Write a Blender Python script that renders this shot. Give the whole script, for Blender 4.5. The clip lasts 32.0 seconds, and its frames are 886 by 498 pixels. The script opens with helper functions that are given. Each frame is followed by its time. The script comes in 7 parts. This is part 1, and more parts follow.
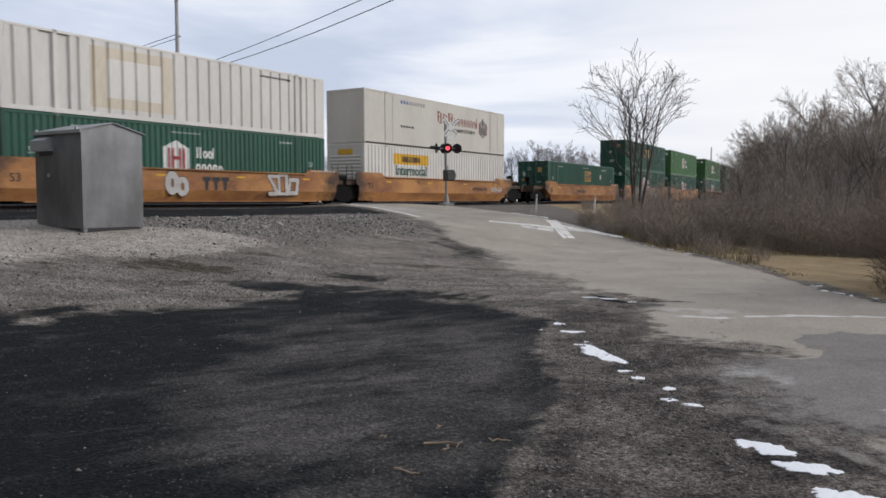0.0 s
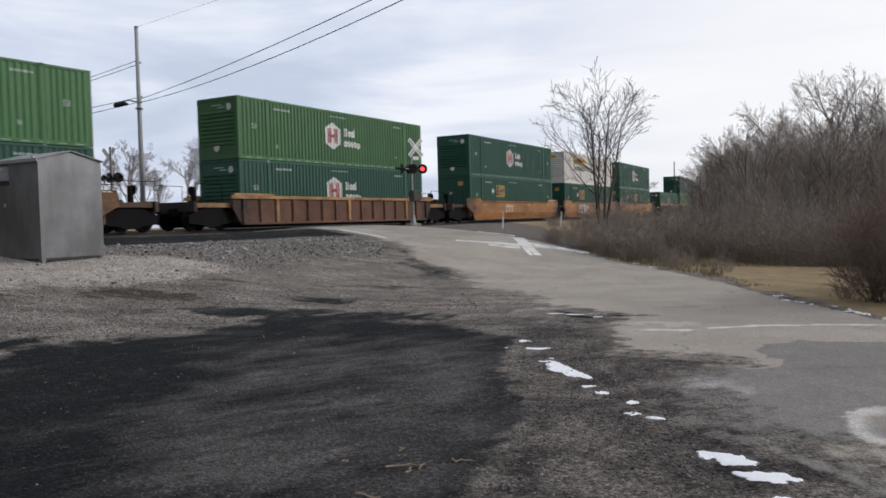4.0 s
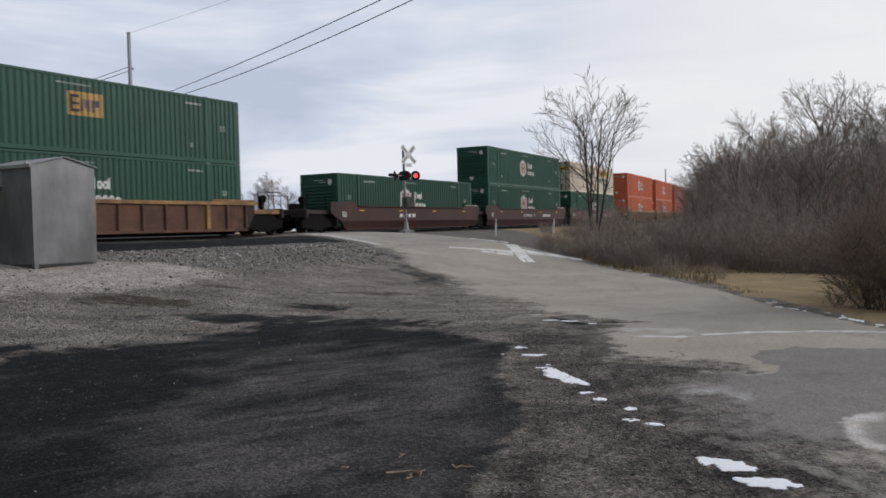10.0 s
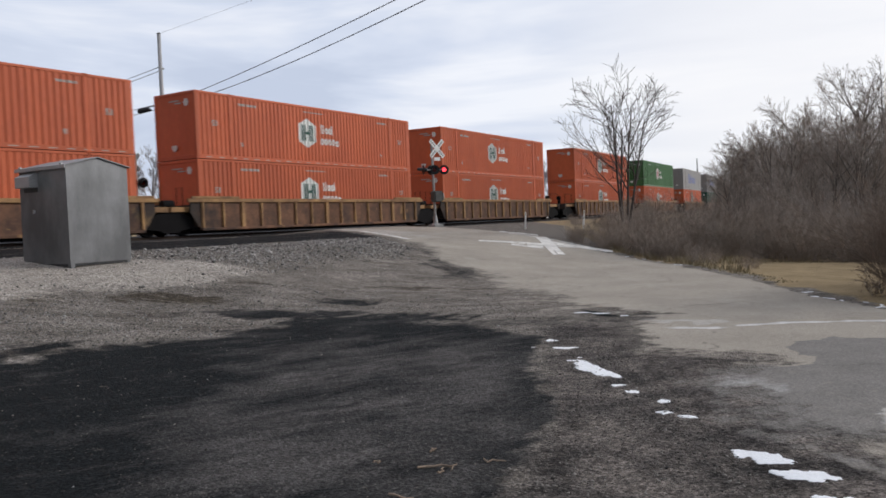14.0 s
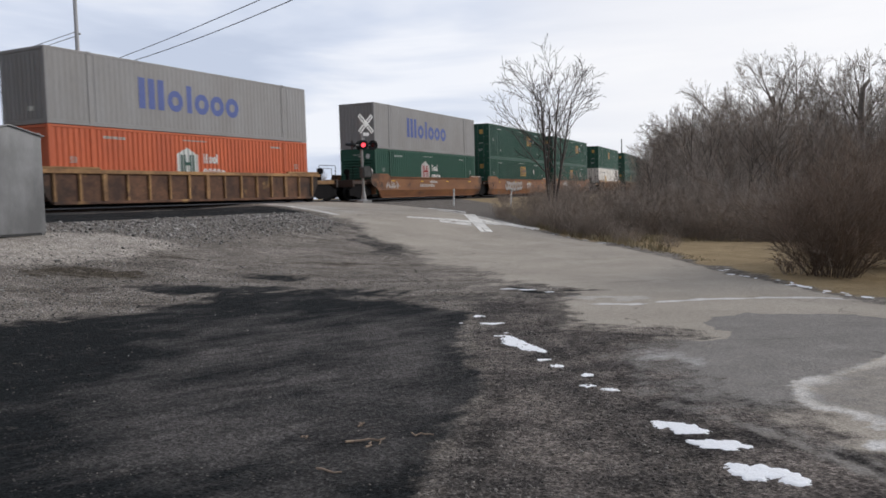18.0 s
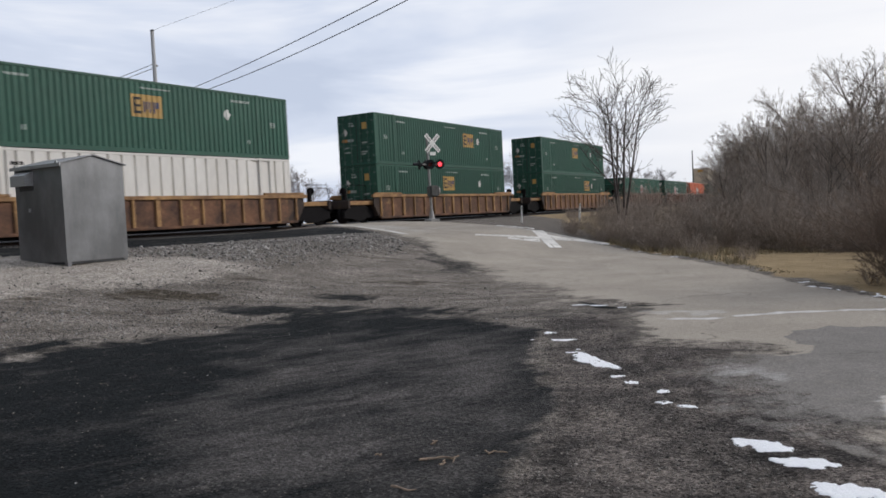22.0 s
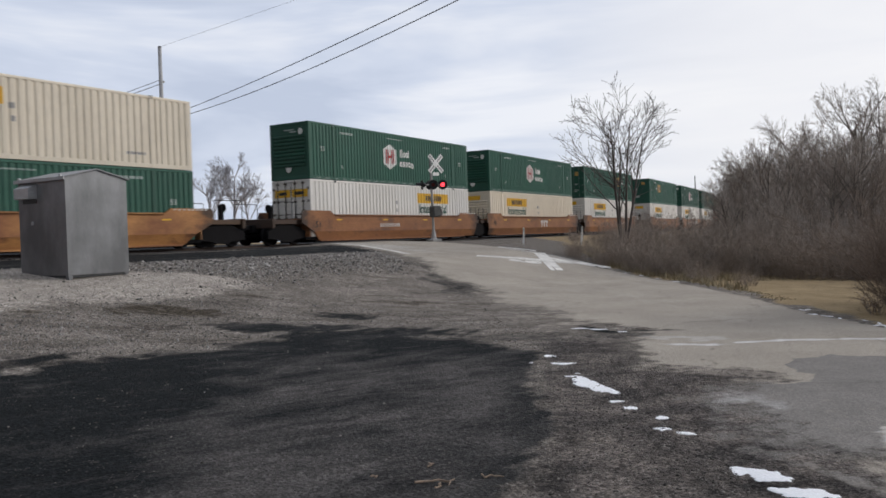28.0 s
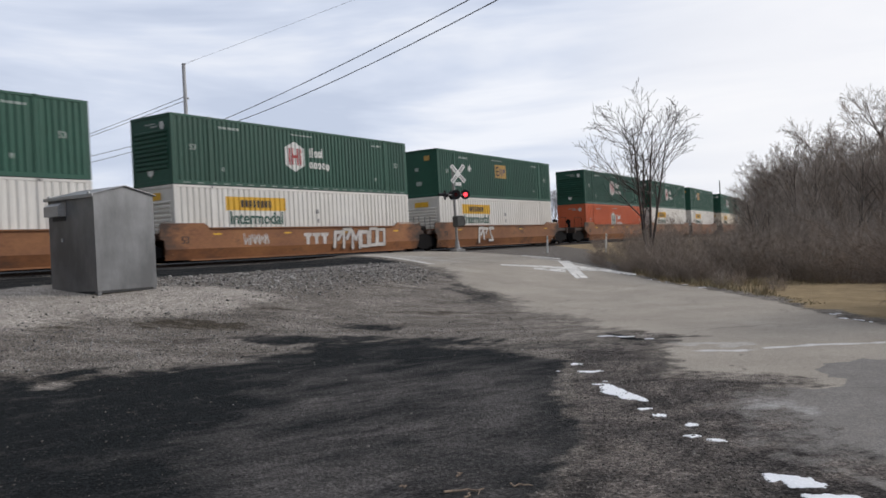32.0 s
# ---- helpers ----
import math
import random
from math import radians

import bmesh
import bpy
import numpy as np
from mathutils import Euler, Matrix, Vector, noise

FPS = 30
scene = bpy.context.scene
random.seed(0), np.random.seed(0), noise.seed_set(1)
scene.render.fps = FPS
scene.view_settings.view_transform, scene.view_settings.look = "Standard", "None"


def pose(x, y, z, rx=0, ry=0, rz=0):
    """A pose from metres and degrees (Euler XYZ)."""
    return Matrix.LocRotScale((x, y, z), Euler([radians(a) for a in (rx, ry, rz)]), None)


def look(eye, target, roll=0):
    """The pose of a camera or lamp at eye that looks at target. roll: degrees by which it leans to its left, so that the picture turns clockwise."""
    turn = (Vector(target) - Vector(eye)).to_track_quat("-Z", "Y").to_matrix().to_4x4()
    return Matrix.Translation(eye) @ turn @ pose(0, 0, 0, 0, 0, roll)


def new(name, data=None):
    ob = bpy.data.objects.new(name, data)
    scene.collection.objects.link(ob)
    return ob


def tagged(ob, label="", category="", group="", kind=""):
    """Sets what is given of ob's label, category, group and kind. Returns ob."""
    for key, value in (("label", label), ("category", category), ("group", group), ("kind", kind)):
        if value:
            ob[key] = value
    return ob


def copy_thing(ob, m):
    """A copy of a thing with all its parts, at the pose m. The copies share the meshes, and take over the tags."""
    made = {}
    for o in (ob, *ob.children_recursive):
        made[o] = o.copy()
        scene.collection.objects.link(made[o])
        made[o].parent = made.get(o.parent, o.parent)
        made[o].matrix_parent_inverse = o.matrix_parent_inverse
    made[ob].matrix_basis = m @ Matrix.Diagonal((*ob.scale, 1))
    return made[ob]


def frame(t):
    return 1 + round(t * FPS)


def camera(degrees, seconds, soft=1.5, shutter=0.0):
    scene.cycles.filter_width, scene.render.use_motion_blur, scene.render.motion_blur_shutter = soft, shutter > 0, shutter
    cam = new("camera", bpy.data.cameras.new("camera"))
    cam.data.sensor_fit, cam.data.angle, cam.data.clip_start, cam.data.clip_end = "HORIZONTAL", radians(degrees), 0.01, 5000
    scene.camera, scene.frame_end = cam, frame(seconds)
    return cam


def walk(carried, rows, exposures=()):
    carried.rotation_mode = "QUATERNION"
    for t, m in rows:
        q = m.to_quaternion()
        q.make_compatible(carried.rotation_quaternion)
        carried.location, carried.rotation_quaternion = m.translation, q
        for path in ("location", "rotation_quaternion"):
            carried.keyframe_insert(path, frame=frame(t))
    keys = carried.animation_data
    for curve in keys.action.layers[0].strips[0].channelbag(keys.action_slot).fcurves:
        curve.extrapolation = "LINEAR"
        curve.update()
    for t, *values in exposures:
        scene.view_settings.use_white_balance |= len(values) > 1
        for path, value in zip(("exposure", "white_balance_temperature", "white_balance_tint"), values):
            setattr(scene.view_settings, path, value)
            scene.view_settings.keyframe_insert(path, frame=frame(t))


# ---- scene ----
cam = camera(57.53, 32.0, soft=1.65, shutter=0.14)


def held(t, x, y, z, yaw, pitch, roll):
    return t, pose(x, y, z, 0, 0, yaw) @ pose(0, 0, 0, 90 + pitch, 0, 0) @ pose(0, 0, 0, 0, 0, roll)


PATH = [held(*row) for row in (
    (0.0, -0.018, -0.012, 1.613, -0.00, -3.45, -0.10),
    (0.5, 0.014, -0.014, 1.598, 1.37, -3.91, 0.37),
    (1.0, 0.019, -0.005, 1.597, 1.10, -4.50, 0.74),
    (1.5, -0.004, -0.026, 1.601, 2.22, -2.70, -0.44),
    (2.0, -0.008, -0.023, 1.596, -0.21, -1.95, -0.79),
    (2.5, -0.020, -0.037, 1.581, -3.41, -2.42, -0.43),
    (3.0, 0.017, -0.004, 1.581, -4.84, -3.26, -0.92),
    (3.5, 0.064, 0.014, 1.608, -2.40, -2.48, -1.87),
    (5.5, 0.040, -0.038, 1.611, -2.10, -1.75, -0.97),
    (6.0, 0.024, -0.035, 1.602, -0.01, -1.85, -1.49),
    (6.5, 0.027, -0.031, 1.604, 0.88, -2.33, -1.80),
    (7.0, 0.018, -0.029, 1.605, -0.22, -2.56, -1.72),
    (7.5, -0.009, -0.018, 1.599, -2.81, -3.08, -1.69),
    (8.0, -0.034, -0.012, 1.606, -6.29, -3.16, -0.49),
    (8.5, -0.047, -0.021, 1.604, -7.61, -3.00, -0.25),
    (9.0, -0.052, -0.012, 1.609, -5.35, -2.57, -0.59),
    (9.5, -0.028, -0.012, 1.601, -3.11, -2.10, -1.12),
    (10.0, 0.004, -0.001, 1.607, -2.79, -1.59, -1.47),
    (10.5, 0.043, -0.008, 1.603, -2.23, -1.81, -1.82),
    (11.0, 0.084, -0.011, 1.605, -0.14, -1.94, -2.49),
    (11.5, 0.049, 0.004, 1.610, -0.94, -1.51, -2.52),
    (12.0, 0.006, 0.008, 1.614, -1.47, -1.52, -2.31),
    (12.5, -0.003, 0.011, 1.602, -0.20, -1.70, -2.23),
    (13.0, -0.001, 0.017, 1.608, 1.27, -1.85, -2.27),
    (13.5, 0.009, 0.014, 1.601, 1.33, -1.93, -2.41),
    (14.0, 0.015, 0.018, 1.606, -0.65, -1.96, -2.36),
    (14.5, 0.006, 0.020, 1.605, -2.08, -1.93, -2.46),
    (16.5, -0.011, 0.022, 1.602, -2.99, -2.71, -2.55),
    (17.0, -0.020, 0.014, 1.600, -3.15, -2.93, -2.02),
    (17.5, 0.000, 0.011, 1.604, -3.91, -3.77, -1.95),
    (18.0, 0.002, 0.016, 1.597, -5.71, -3.79, -1.57),
    (18.5, -0.002, 0.015, 1.607, -6.36, -2.82, -1.55),
    (19.0, -0.009, 0.021, 1.603, -5.19, -2.26, -1.92),
    (19.5, -0.016, 0.025, 1.600, -3.33, -2.29, -2.48),
    (20.0, -0.030, 0.011, 1.596, -1.58, -2.66, -2.77),
    (20.5, -0.029, 0.008, 1.599, 0.17, -2.53, -2.20),
    (21.0, -0.027, 0.008, 1.597, 0.02, -2.22, -3.21),
    (21.5, -0.026, 0.014, 1.595, -0.29, -2.64, -3.31),
    (22.0, -0.006, 0.009, 1.593, -0.90, -2.34, -2.97),
    (22.5, -0.003, 0.002, 1.599, -1.67, -2.17, -2.86),
    (23.0, 0.002, 0.002, 1.594, -2.11, -2.39, -2.65),
    (23.5, 0.012, -0.007, 1.592, -3.33, -2.26, -2.09),
    (24.0, 0.001, -0.000, 1.590, -2.92, -2.56, -1.98),
    (24.5, -0.009, -0.006, 1.600, -2.51, -2.30, -1.77),
    (25.0, -0.014, -0.003, 1.594, -2.21, -1.85, -1.66),
    (25.5, -0.002, -0.004, 1.588, -1.44, -1.49, -1.93),
    (27.5, 0.004, 0.003, 1.596, -0.70, -0.85, -1.84),
    (28.0, 0.005, 0.014, 1.600, -0.84, -0.90, -1.88),
    (28.5, -0.004, 0.014, 1.598, -0.98, -0.86, -1.75),
    (29.0, -0.001, 0.017, 1.595, -0.54, -0.92, -1.90),
    (29.5, -0.009, 0.010, 1.605, 1.08, -0.28, -2.53),
    (30.0, -0.008, 0.008, 1.595, 1.52, -0.22, -3.21),
    (30.5, -0.010, 0.011, 1.598, 1.56, -0.50, -3.04),
    (31.0, -0.006, 0.012, 1.592, 1.42, -0.96, -3.21),
    (31.5, 0.001, 0.008, 1.598, 1.23, -0.56, -3.18),
    (32.0, -0.004, -0.003, 1.597, 0.80, -0.12, -2.90),
)]
walk(cam, PATH, exposures=[(0.0, 0.06), (9.2, 0.06), (9.8, -0.12), (10.2, -0.12), (10.9, 0.05), (24.4, 0.05), (24.9, 0.16), (25.4, 0.16), (26.2, 0.05), (27.5, -0.02), (28.3, -0.02), (29.0, 0.05), (32.0, 0.05)])

# ---- world and light: an even overcast with a brighter band low ahead and to the side ----
SUN_EL, SUN_AZ = radians(26), radians(80)
BRIGHT_AZ = radians(30)
world = bpy.data.worlds.new("overcast")
scene.world = world
world.use_nodes = True
wt = world.node_tree
for n in list(wt.nodes):
    wt.nodes.remove(n)


def wn(kind, **values):
    n = wt.nodes.new(kind)
    for key, value in values.items():
        n.inputs[key].default_value = value
    return n


w_out, w_bg = wn("ShaderNodeOutputWorld"), wn("ShaderNodeBackground")
w_sky = wn("ShaderNodeTexSky")
w_sky.sky_type, w_sky.sun_disc, w_sky.sun_elevation, w_sky.sun_rotation = "NISHITA", False, SUN_EL, SUN_AZ
w_co = wn("ShaderNodeTexCoord")
w_map = wn("ShaderNodeMapping")
w_map.inputs["Scale"].default_value = (1.2, 1.2, 6.5)
w_map.inputs["Rotation"].default_value = (0.0, radians(7), radians(20))
w_noise = wn("ShaderNodeTexNoise", Scale=1.7, Detail=5.0, Roughness=0.52, Distortion=0.35)
w_ramp = wn("ShaderNodeValToRGB")
w_ramp.color_ramp.elements[0].position, w_ramp.color_ramp.elements[0].color = 0.40, (0.555, 0.62, 0.765, 1)
w_ramp.color_ramp.elements[1].position, w_ramp.color_ramp.elements[1].color = 0.62, (0.88, 0.905, 0.975, 1)
mid = w_ramp.color_ramp.elements.new(0.5)
mid.color = (0.665, 0.725, 0.86, 1)
# a brighter band of thin cloud low over the road
w_dot = wt.nodes.new("ShaderNodeVectorMath")
w_dot.operation = "DOT_PRODUCT"
w_dot.inputs[1].default_value = (math.sin(BRIGHT_AZ) * 0.992, math.cos(BRIGHT_AZ) * 0.992, 0.12)
w_glow = wn("ShaderNodeMapRange")
w_glow.inputs["From Min"].default_value, w_glow.inputs["From Max"].default_value = 0.90, 1.0
w_glow.interpolation_type = "SMOOTHSTEP"
w_mixg = wn("ShaderNodeMix")
w_mixg.data_type = "RGBA"
w_mixg.inputs[7].default_value = (0.965, 0.955, 0.97, 1)
w_gain = wn("ShaderNodeMath")
w_gain.operation, w_gain.inputs[1].default_value = "MULTIPLY", 0.78
w_mix = wn("ShaderNodeMix")
w_mix.data_type = "RGBA"
w_mix.inputs[0].default_value = 0.95
w_scale = wn("ShaderNodeVectorMath")
w_scale.operation = "SCALE"
w_scale.inputs["Scale"].default_value = 0.10
wt.links.new(w_co.outputs["Generated"], w_map.inputs["Vector"])
wt.links.new(w_map.outputs[0], w_noise.inputs["Vector"])
wt.links.new(w_noise.outputs["Fac"], w_ramp.inputs[0])
wt.links.new(w_co.outputs["Generated"], w_dot.inputs[0])
wt.links.new(w_dot.outputs["Value"], w_glow.inputs["Value"])
wt.links.new(w_glow.outputs[0], w_gain.inputs[0])
wt.links.new(w_gain.outputs[0], w_mixg.inputs[0])
wt.links.new(w_ramp.outputs[0], w_mixg.inputs[6])
wt.links.new(w_sky.outputs[0], w_scale.inputs[0])
wt.links.new(w_scale.outputs[0], w_mix.inputs[6])
wt.links.new(w_mixg.outputs[2], w_mix.inputs[7])
# the overcast is thicker and dimmer on the side away from the sun, behind the eye
w_turn = wt.nodes.new("ShaderNodeVectorMath")
w_turn.operation = "DOT_PRODUCT"
w_turn.inputs[1].default_value = (math.sin(radians(45)), math.cos(radians(45)), 0.0)
w_thick = wn("ShaderNodeMapRange")
w_thick.interpolation_type = "SMOOTHSTEP"
for w_k, w_v in enumerate((-1.0, 0.25, 0.33, 1.0)):
    w_thick.inputs[w_k + 1].default_value = w_v
w_dim = wn("ShaderNodeVectorMath")
w_dim.operation = "SCALE"
wt.links.new(w_co.outputs["Generated"], w_turn.inputs[0])
wt.links.new(w_turn.outputs["Value"], w_thick.inputs["Value"])
wt.links.new(w_mix.outputs[2], w_dim.inputs[0])
wt.links.new(w_thick.outputs[0], w_dim.inputs["Scale"])
wt.links.new(w_dim.outputs[0], w_bg.inputs[0])
w_bg.inputs[1].default_value = 1.0
wt.links.new(w_bg.outputs[0], w_out.inputs[0])

sun_data = bpy.data.lights.new("sun", "SUN")
sun_data.energy, sun_data.angle, sun_data.color = 1.42, radians(20), (1.0, 0.95, 0.88)
sun = new("sun", sun_data)
sun.matrix_basis = look((0, 0, 60), (-60 * math.sin(SUN_AZ) * math.cos(SUN_EL), -60 * math.cos(SUN_AZ) * math.cos(SUN_EL), 60 - 60 * math.sin(SUN_EL)))

# ---- materials ----
def material(name, colour, rough=0.7, metal=0.0, dark=None, scale=2.0, amount=0.5, grain=40.0, grain_amount=0.25, bump=0.0,
             bump_scale=60.0, vary=0.0, rust=None, rust_at=0.62, rust_scale=1.5, stretch=(1, 1, 1), emit=0.0, spec=0.4, soot=0.0):
    """Two scales of colour variation, optional patches of a second colour, fine relief and a random shift from object to object."""
    m = bpy.data.materials.new(name)
    m.use_nodes = True
    t = m.node_tree
    b = t.nodes["Principled BSDF"]
    b.inputs["Roughness"].default_value, b.inputs["Metallic"].default_value = rough, metal
    b.inputs["Specular IOR Level"].default_value = spec

    def node(kind, **kw):
        n = t.nodes.new(kind)
        for key, value in kw.items():
            n.inputs[key].default_value = value
        return n

    def mix(fac, a, c, kind="MIX"):
        n = t.nodes.new("ShaderNodeMix")
        n.data_type, n.blend_type = "RGBA", kind
        for value, slot in ((fac, 0), (a, 6), (c, 7)):
            if isinstance(value, (int, float)):
                n.inputs[slot].default_value = value
            elif isinstance(value, tuple):
                n.inputs[slot].default_value = (*value, 1)
            else:
                t.links.new(value, n.inputs[slot])
        return n.outputs[2]

    def ranged(value, a, c, lo=0.0, hi=1.0):
        n = t.nodes.new("ShaderNodeMapRange")
        n.inputs[1].default_value, n.inputs[2].default_value, n.inputs[3].default_value, n.inputs[4].default_value = a, c, lo, hi
        t.links.new(value, n.inputs[0])
        return n.outputs[0]

    co = t.nodes.new("ShaderNodeTexCoord").outputs["Object"]
    mp = t.nodes.new("ShaderNodeMapping")
    mp.inputs["Scale"].default_value = stretch
    t.links.new(co, mp.inputs[0])
    info = t.nodes.new("ShaderNodeObjectInfo")
    shift = t.nodes.new("ShaderNodeVectorMath")
    shift.operation = "ADD"
    t.links.new(mp.outputs[0], shift.inputs[0])
    spread = t.nodes.new("ShaderNodeMath")
    spread.operation, spread.inputs[1].default_value = "MULTIPLY", 37.0 if vary else 0.0
    t.links.new(info.outputs["Random"], spread.inputs[0])
    t.links.new(spread.outputs[0], shift.inputs[1])
    co = shift.outputs[0]
    n1 = node("ShaderNodeTexNoise", Scale=scale, Detail=4.0, Roughness=0.6)
    n2 = node("ShaderNodeTexNoise", Scale=grain, Detail=3.0, Roughness=0.65)
    t.links.new(co, n1.inputs["Vector"]), t.links.new(co, n2.inputs["Vector"])
    dark = dark or tuple(c * 0.6 for c in colour)
    f1 = ranged(n1.outputs["Fac"], 0.36, 0.64, 0.0, amount)
    c = mix(f1, colour, dark)
    g = ranged(n2.outputs["Fac"], 0.25, 0.75, 1 - grain_amount, 1 + grain_amount)
    gc = t.nodes.new("ShaderNodeCombineColor")
    for k in range(3):
        t.links.new(g, gc.inputs[k])
    c = mix(1.0, c, gc.outputs[0], "MULTIPLY")
    if rust:
        n3 = node("ShaderNodeTexNoise", Scale=rust_scale, Detail=6.0, Roughness=0.7)
        t.links.new(co, n3.inputs["Vector"])
        c = mix(ranged(n3.outputs["Fac"], rust_at, rust_at + 0.12), c, rust)
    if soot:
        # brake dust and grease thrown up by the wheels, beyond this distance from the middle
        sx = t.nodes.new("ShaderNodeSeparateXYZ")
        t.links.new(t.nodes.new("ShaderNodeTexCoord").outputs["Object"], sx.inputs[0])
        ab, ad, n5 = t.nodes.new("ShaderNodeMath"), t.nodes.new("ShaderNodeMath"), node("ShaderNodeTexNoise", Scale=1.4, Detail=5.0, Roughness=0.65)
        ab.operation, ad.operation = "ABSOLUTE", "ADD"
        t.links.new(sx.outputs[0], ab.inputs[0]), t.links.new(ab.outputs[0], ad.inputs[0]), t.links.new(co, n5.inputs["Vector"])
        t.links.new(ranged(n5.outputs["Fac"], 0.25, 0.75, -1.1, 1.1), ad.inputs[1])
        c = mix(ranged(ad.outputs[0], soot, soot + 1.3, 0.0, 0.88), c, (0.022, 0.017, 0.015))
    if vary:
        v = ranged(info.outputs["Random"], 0, 1, 1 - vary, 1 + vary)
        vc = t.nodes.new("ShaderNodeCombineColor")
        for k in range(3):
            t.links.new(v, vc.inputs[k])
        c = mix(1.0, c, vc.outputs[0], "MULTIPLY")
    t.links.new(c, b.inputs["Base Color"])
    if bump:
        n4 = node("ShaderNodeTexNoise", Scale=bump_scale, Detail=4.0, Roughness=0.6)
        t.links.new(co, n4.inputs["Vector"])
        bp = node("ShaderNodeBump", Strength=min(bump, 1.0), Distance=0.02)
        t.links.new(n4.outputs["Fac"], bp.inputs["Height"])
        t.links.new(bp.outputs[0], b.inputs["Normal"])
    if emit:
        t.links.new(c, b.inputs["Emission Color"])
        b.inputs["Emission Strength"].default_value = emit
    return m


P_GREEN = material("paint_green", (0.018, 0.090, 0.058), 0.5, dark=(0.016, 0.070, 0.047), scale=0.5, amount=0.6, grain=9, grain_amount=0.12, vary=0.16, rust=(0.05, 0.075, 0.055), rust_at=0.68, rust_scale=1.1, stretch=(1, 1, 0.35))
P_LIGHT = material("paint_leaf_green", (0.055, 0.160, 0.052), 0.5, dark=(0.042, 0.125, 0.046), scale=0.5, amount=0.6, grain=9, grain_amount=0.12, vary=0.15, rust=(0.07, 0.11, 0.055), rust_at=0.7, rust_scale=1.1, stretch=(1, 1, 0.35))
P_ORANGE = material("paint_orange", (0.60, 0.132, 0.048), 0.55, dark=(0.45, 0.094, 0.038), scale=0.6, amount=0.6, grain=9, grain_amount=0.1, vary=0.12, rust=(0.22, 0.07, 0.04), rust_at=0.7, rust_scale=1.0, stretch=(1, 1, 0.35))
P_WHITE = material("paint_white", (0.77, 0.74, 0.69), 0.5, dark=(0.63, 0.595, 0.54), scale=0.7, amount=0.55, grain=9, grain_amount=0.06, vary=0.07, rust=(0.40, 0.35, 0.29), rust_at=0.7, rust_scale=1.3, stretch=(1, 1, 0.3))
P_CREAM = material("paint_cream", (0.78, 0.69, 0.55), 0.5, dark=(0.63, 0.55, 0.43), scale=0.7, amount=0.5, grain=9, grain_amount=0.07, vary=0.07, rust=(0.36, 0.29, 0.22), rust_at=0.7, rust_scale=1.3, stretch=(1, 1, 0.3))
P_REEFER = material("paint_cream_white", (0.66, 0.625, 0.555), 0.5, dark=(0.56, 0.525, 0.46), scale=0.6, amount=0.6, grain=9, grain_amount=0.06, rust=(0.36, 0.31, 0.25), rust_at=0.7, rust_scale=1.3, stretch=(1, 1, 0.3))
P_GREY = material("paint_grey", (0.305, 0.297, 0.293), 0.5, dark=(0.24, 0.225, 0.21), scale=0.7, amount=0.6, grain=9, grain_amount=0.08, vary=0.05, rust=(0.17, 0.14, 0.12), rust_at=0.69, rust_scale=1.2, stretch=(1, 1, 0.3))
P_DKGREY = material("underside_grey", (0.08, 0.08, 0.08), 0.8, vary=0.1)
D_WHITE = material("decal_white", (0.74, 0.74, 0.70), 0.55, amount=0.4, scale=3.0, vary=0.08)
ROD_DARK = material("grimy_lock_rod", (0.13, 0.11, 0.09), 0.6, metal=0.2, amount=0.8, scale=3.0)
ROD_GREEN = material("faded_green_rod", (0.12, 0.20, 0.165), 0.55, dark=(0.05, 0.10, 0.08), amount=0.9, scale=2.5)
D_DIMWHITE = material("decal_worn_white", (0.42, 0.48, 0.44), 0.6, amount=0.6, scale=5.0)
D_RED = material("decal_red", (0.38, 0.035, 0.035), 0.55, amount=0.3)
D_YELLOW = material("decal_yellow", (0.78, 0.44, 0.03), 0.5, amount=0.3, scale=3.0, vary=0.05)
D_GOLD = material("decal_gold", (0.55, 0.34, 0.10), 0.5, amount=0.4, scale=3.0, vary=0.08)
D_BLACK = material("decal_black", (0.03, 0.027, 0.025), 0.6, amount=0.3)
D_NAVY = material("decal_navy", (0.035, 0.040, 0.105), 0.5, amount=0.4, scale=4.0)
D_BLUE = material("decal_blue", (0.085, 0.125, 0.36), 0.5, amount=0.35, scale=4.0)
D_TEAL = material("decal_dark_green", (0.018, 0.085, 0.062), 0.5, amount=0.3)
D_CRIMSON = material("decal_crimson", (0.26, 0.07, 0.05), 0.55, amount=0.3)
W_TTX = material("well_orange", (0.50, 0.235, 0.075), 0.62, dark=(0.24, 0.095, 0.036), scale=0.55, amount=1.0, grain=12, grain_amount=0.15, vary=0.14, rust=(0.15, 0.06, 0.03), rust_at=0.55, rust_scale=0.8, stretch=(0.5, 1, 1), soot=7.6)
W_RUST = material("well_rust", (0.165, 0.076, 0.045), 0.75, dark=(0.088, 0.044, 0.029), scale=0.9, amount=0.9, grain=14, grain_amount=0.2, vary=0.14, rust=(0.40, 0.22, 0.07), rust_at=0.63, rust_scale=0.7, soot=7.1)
W_TAN = material("well_tan", (0.40, 0.225, 0.090), 0.65, dark=(0.17, 0.088, 0.040), scale=1.1, amount=0.9, grain=10, grain_amount=0.25, vary=0.16, rust=(0.13, 0.062, 0.038), rust_at=0.57, rust_scale=1.6)
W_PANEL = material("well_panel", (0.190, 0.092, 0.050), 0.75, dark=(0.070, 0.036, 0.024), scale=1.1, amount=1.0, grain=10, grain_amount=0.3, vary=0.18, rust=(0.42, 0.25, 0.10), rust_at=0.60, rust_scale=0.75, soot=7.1)
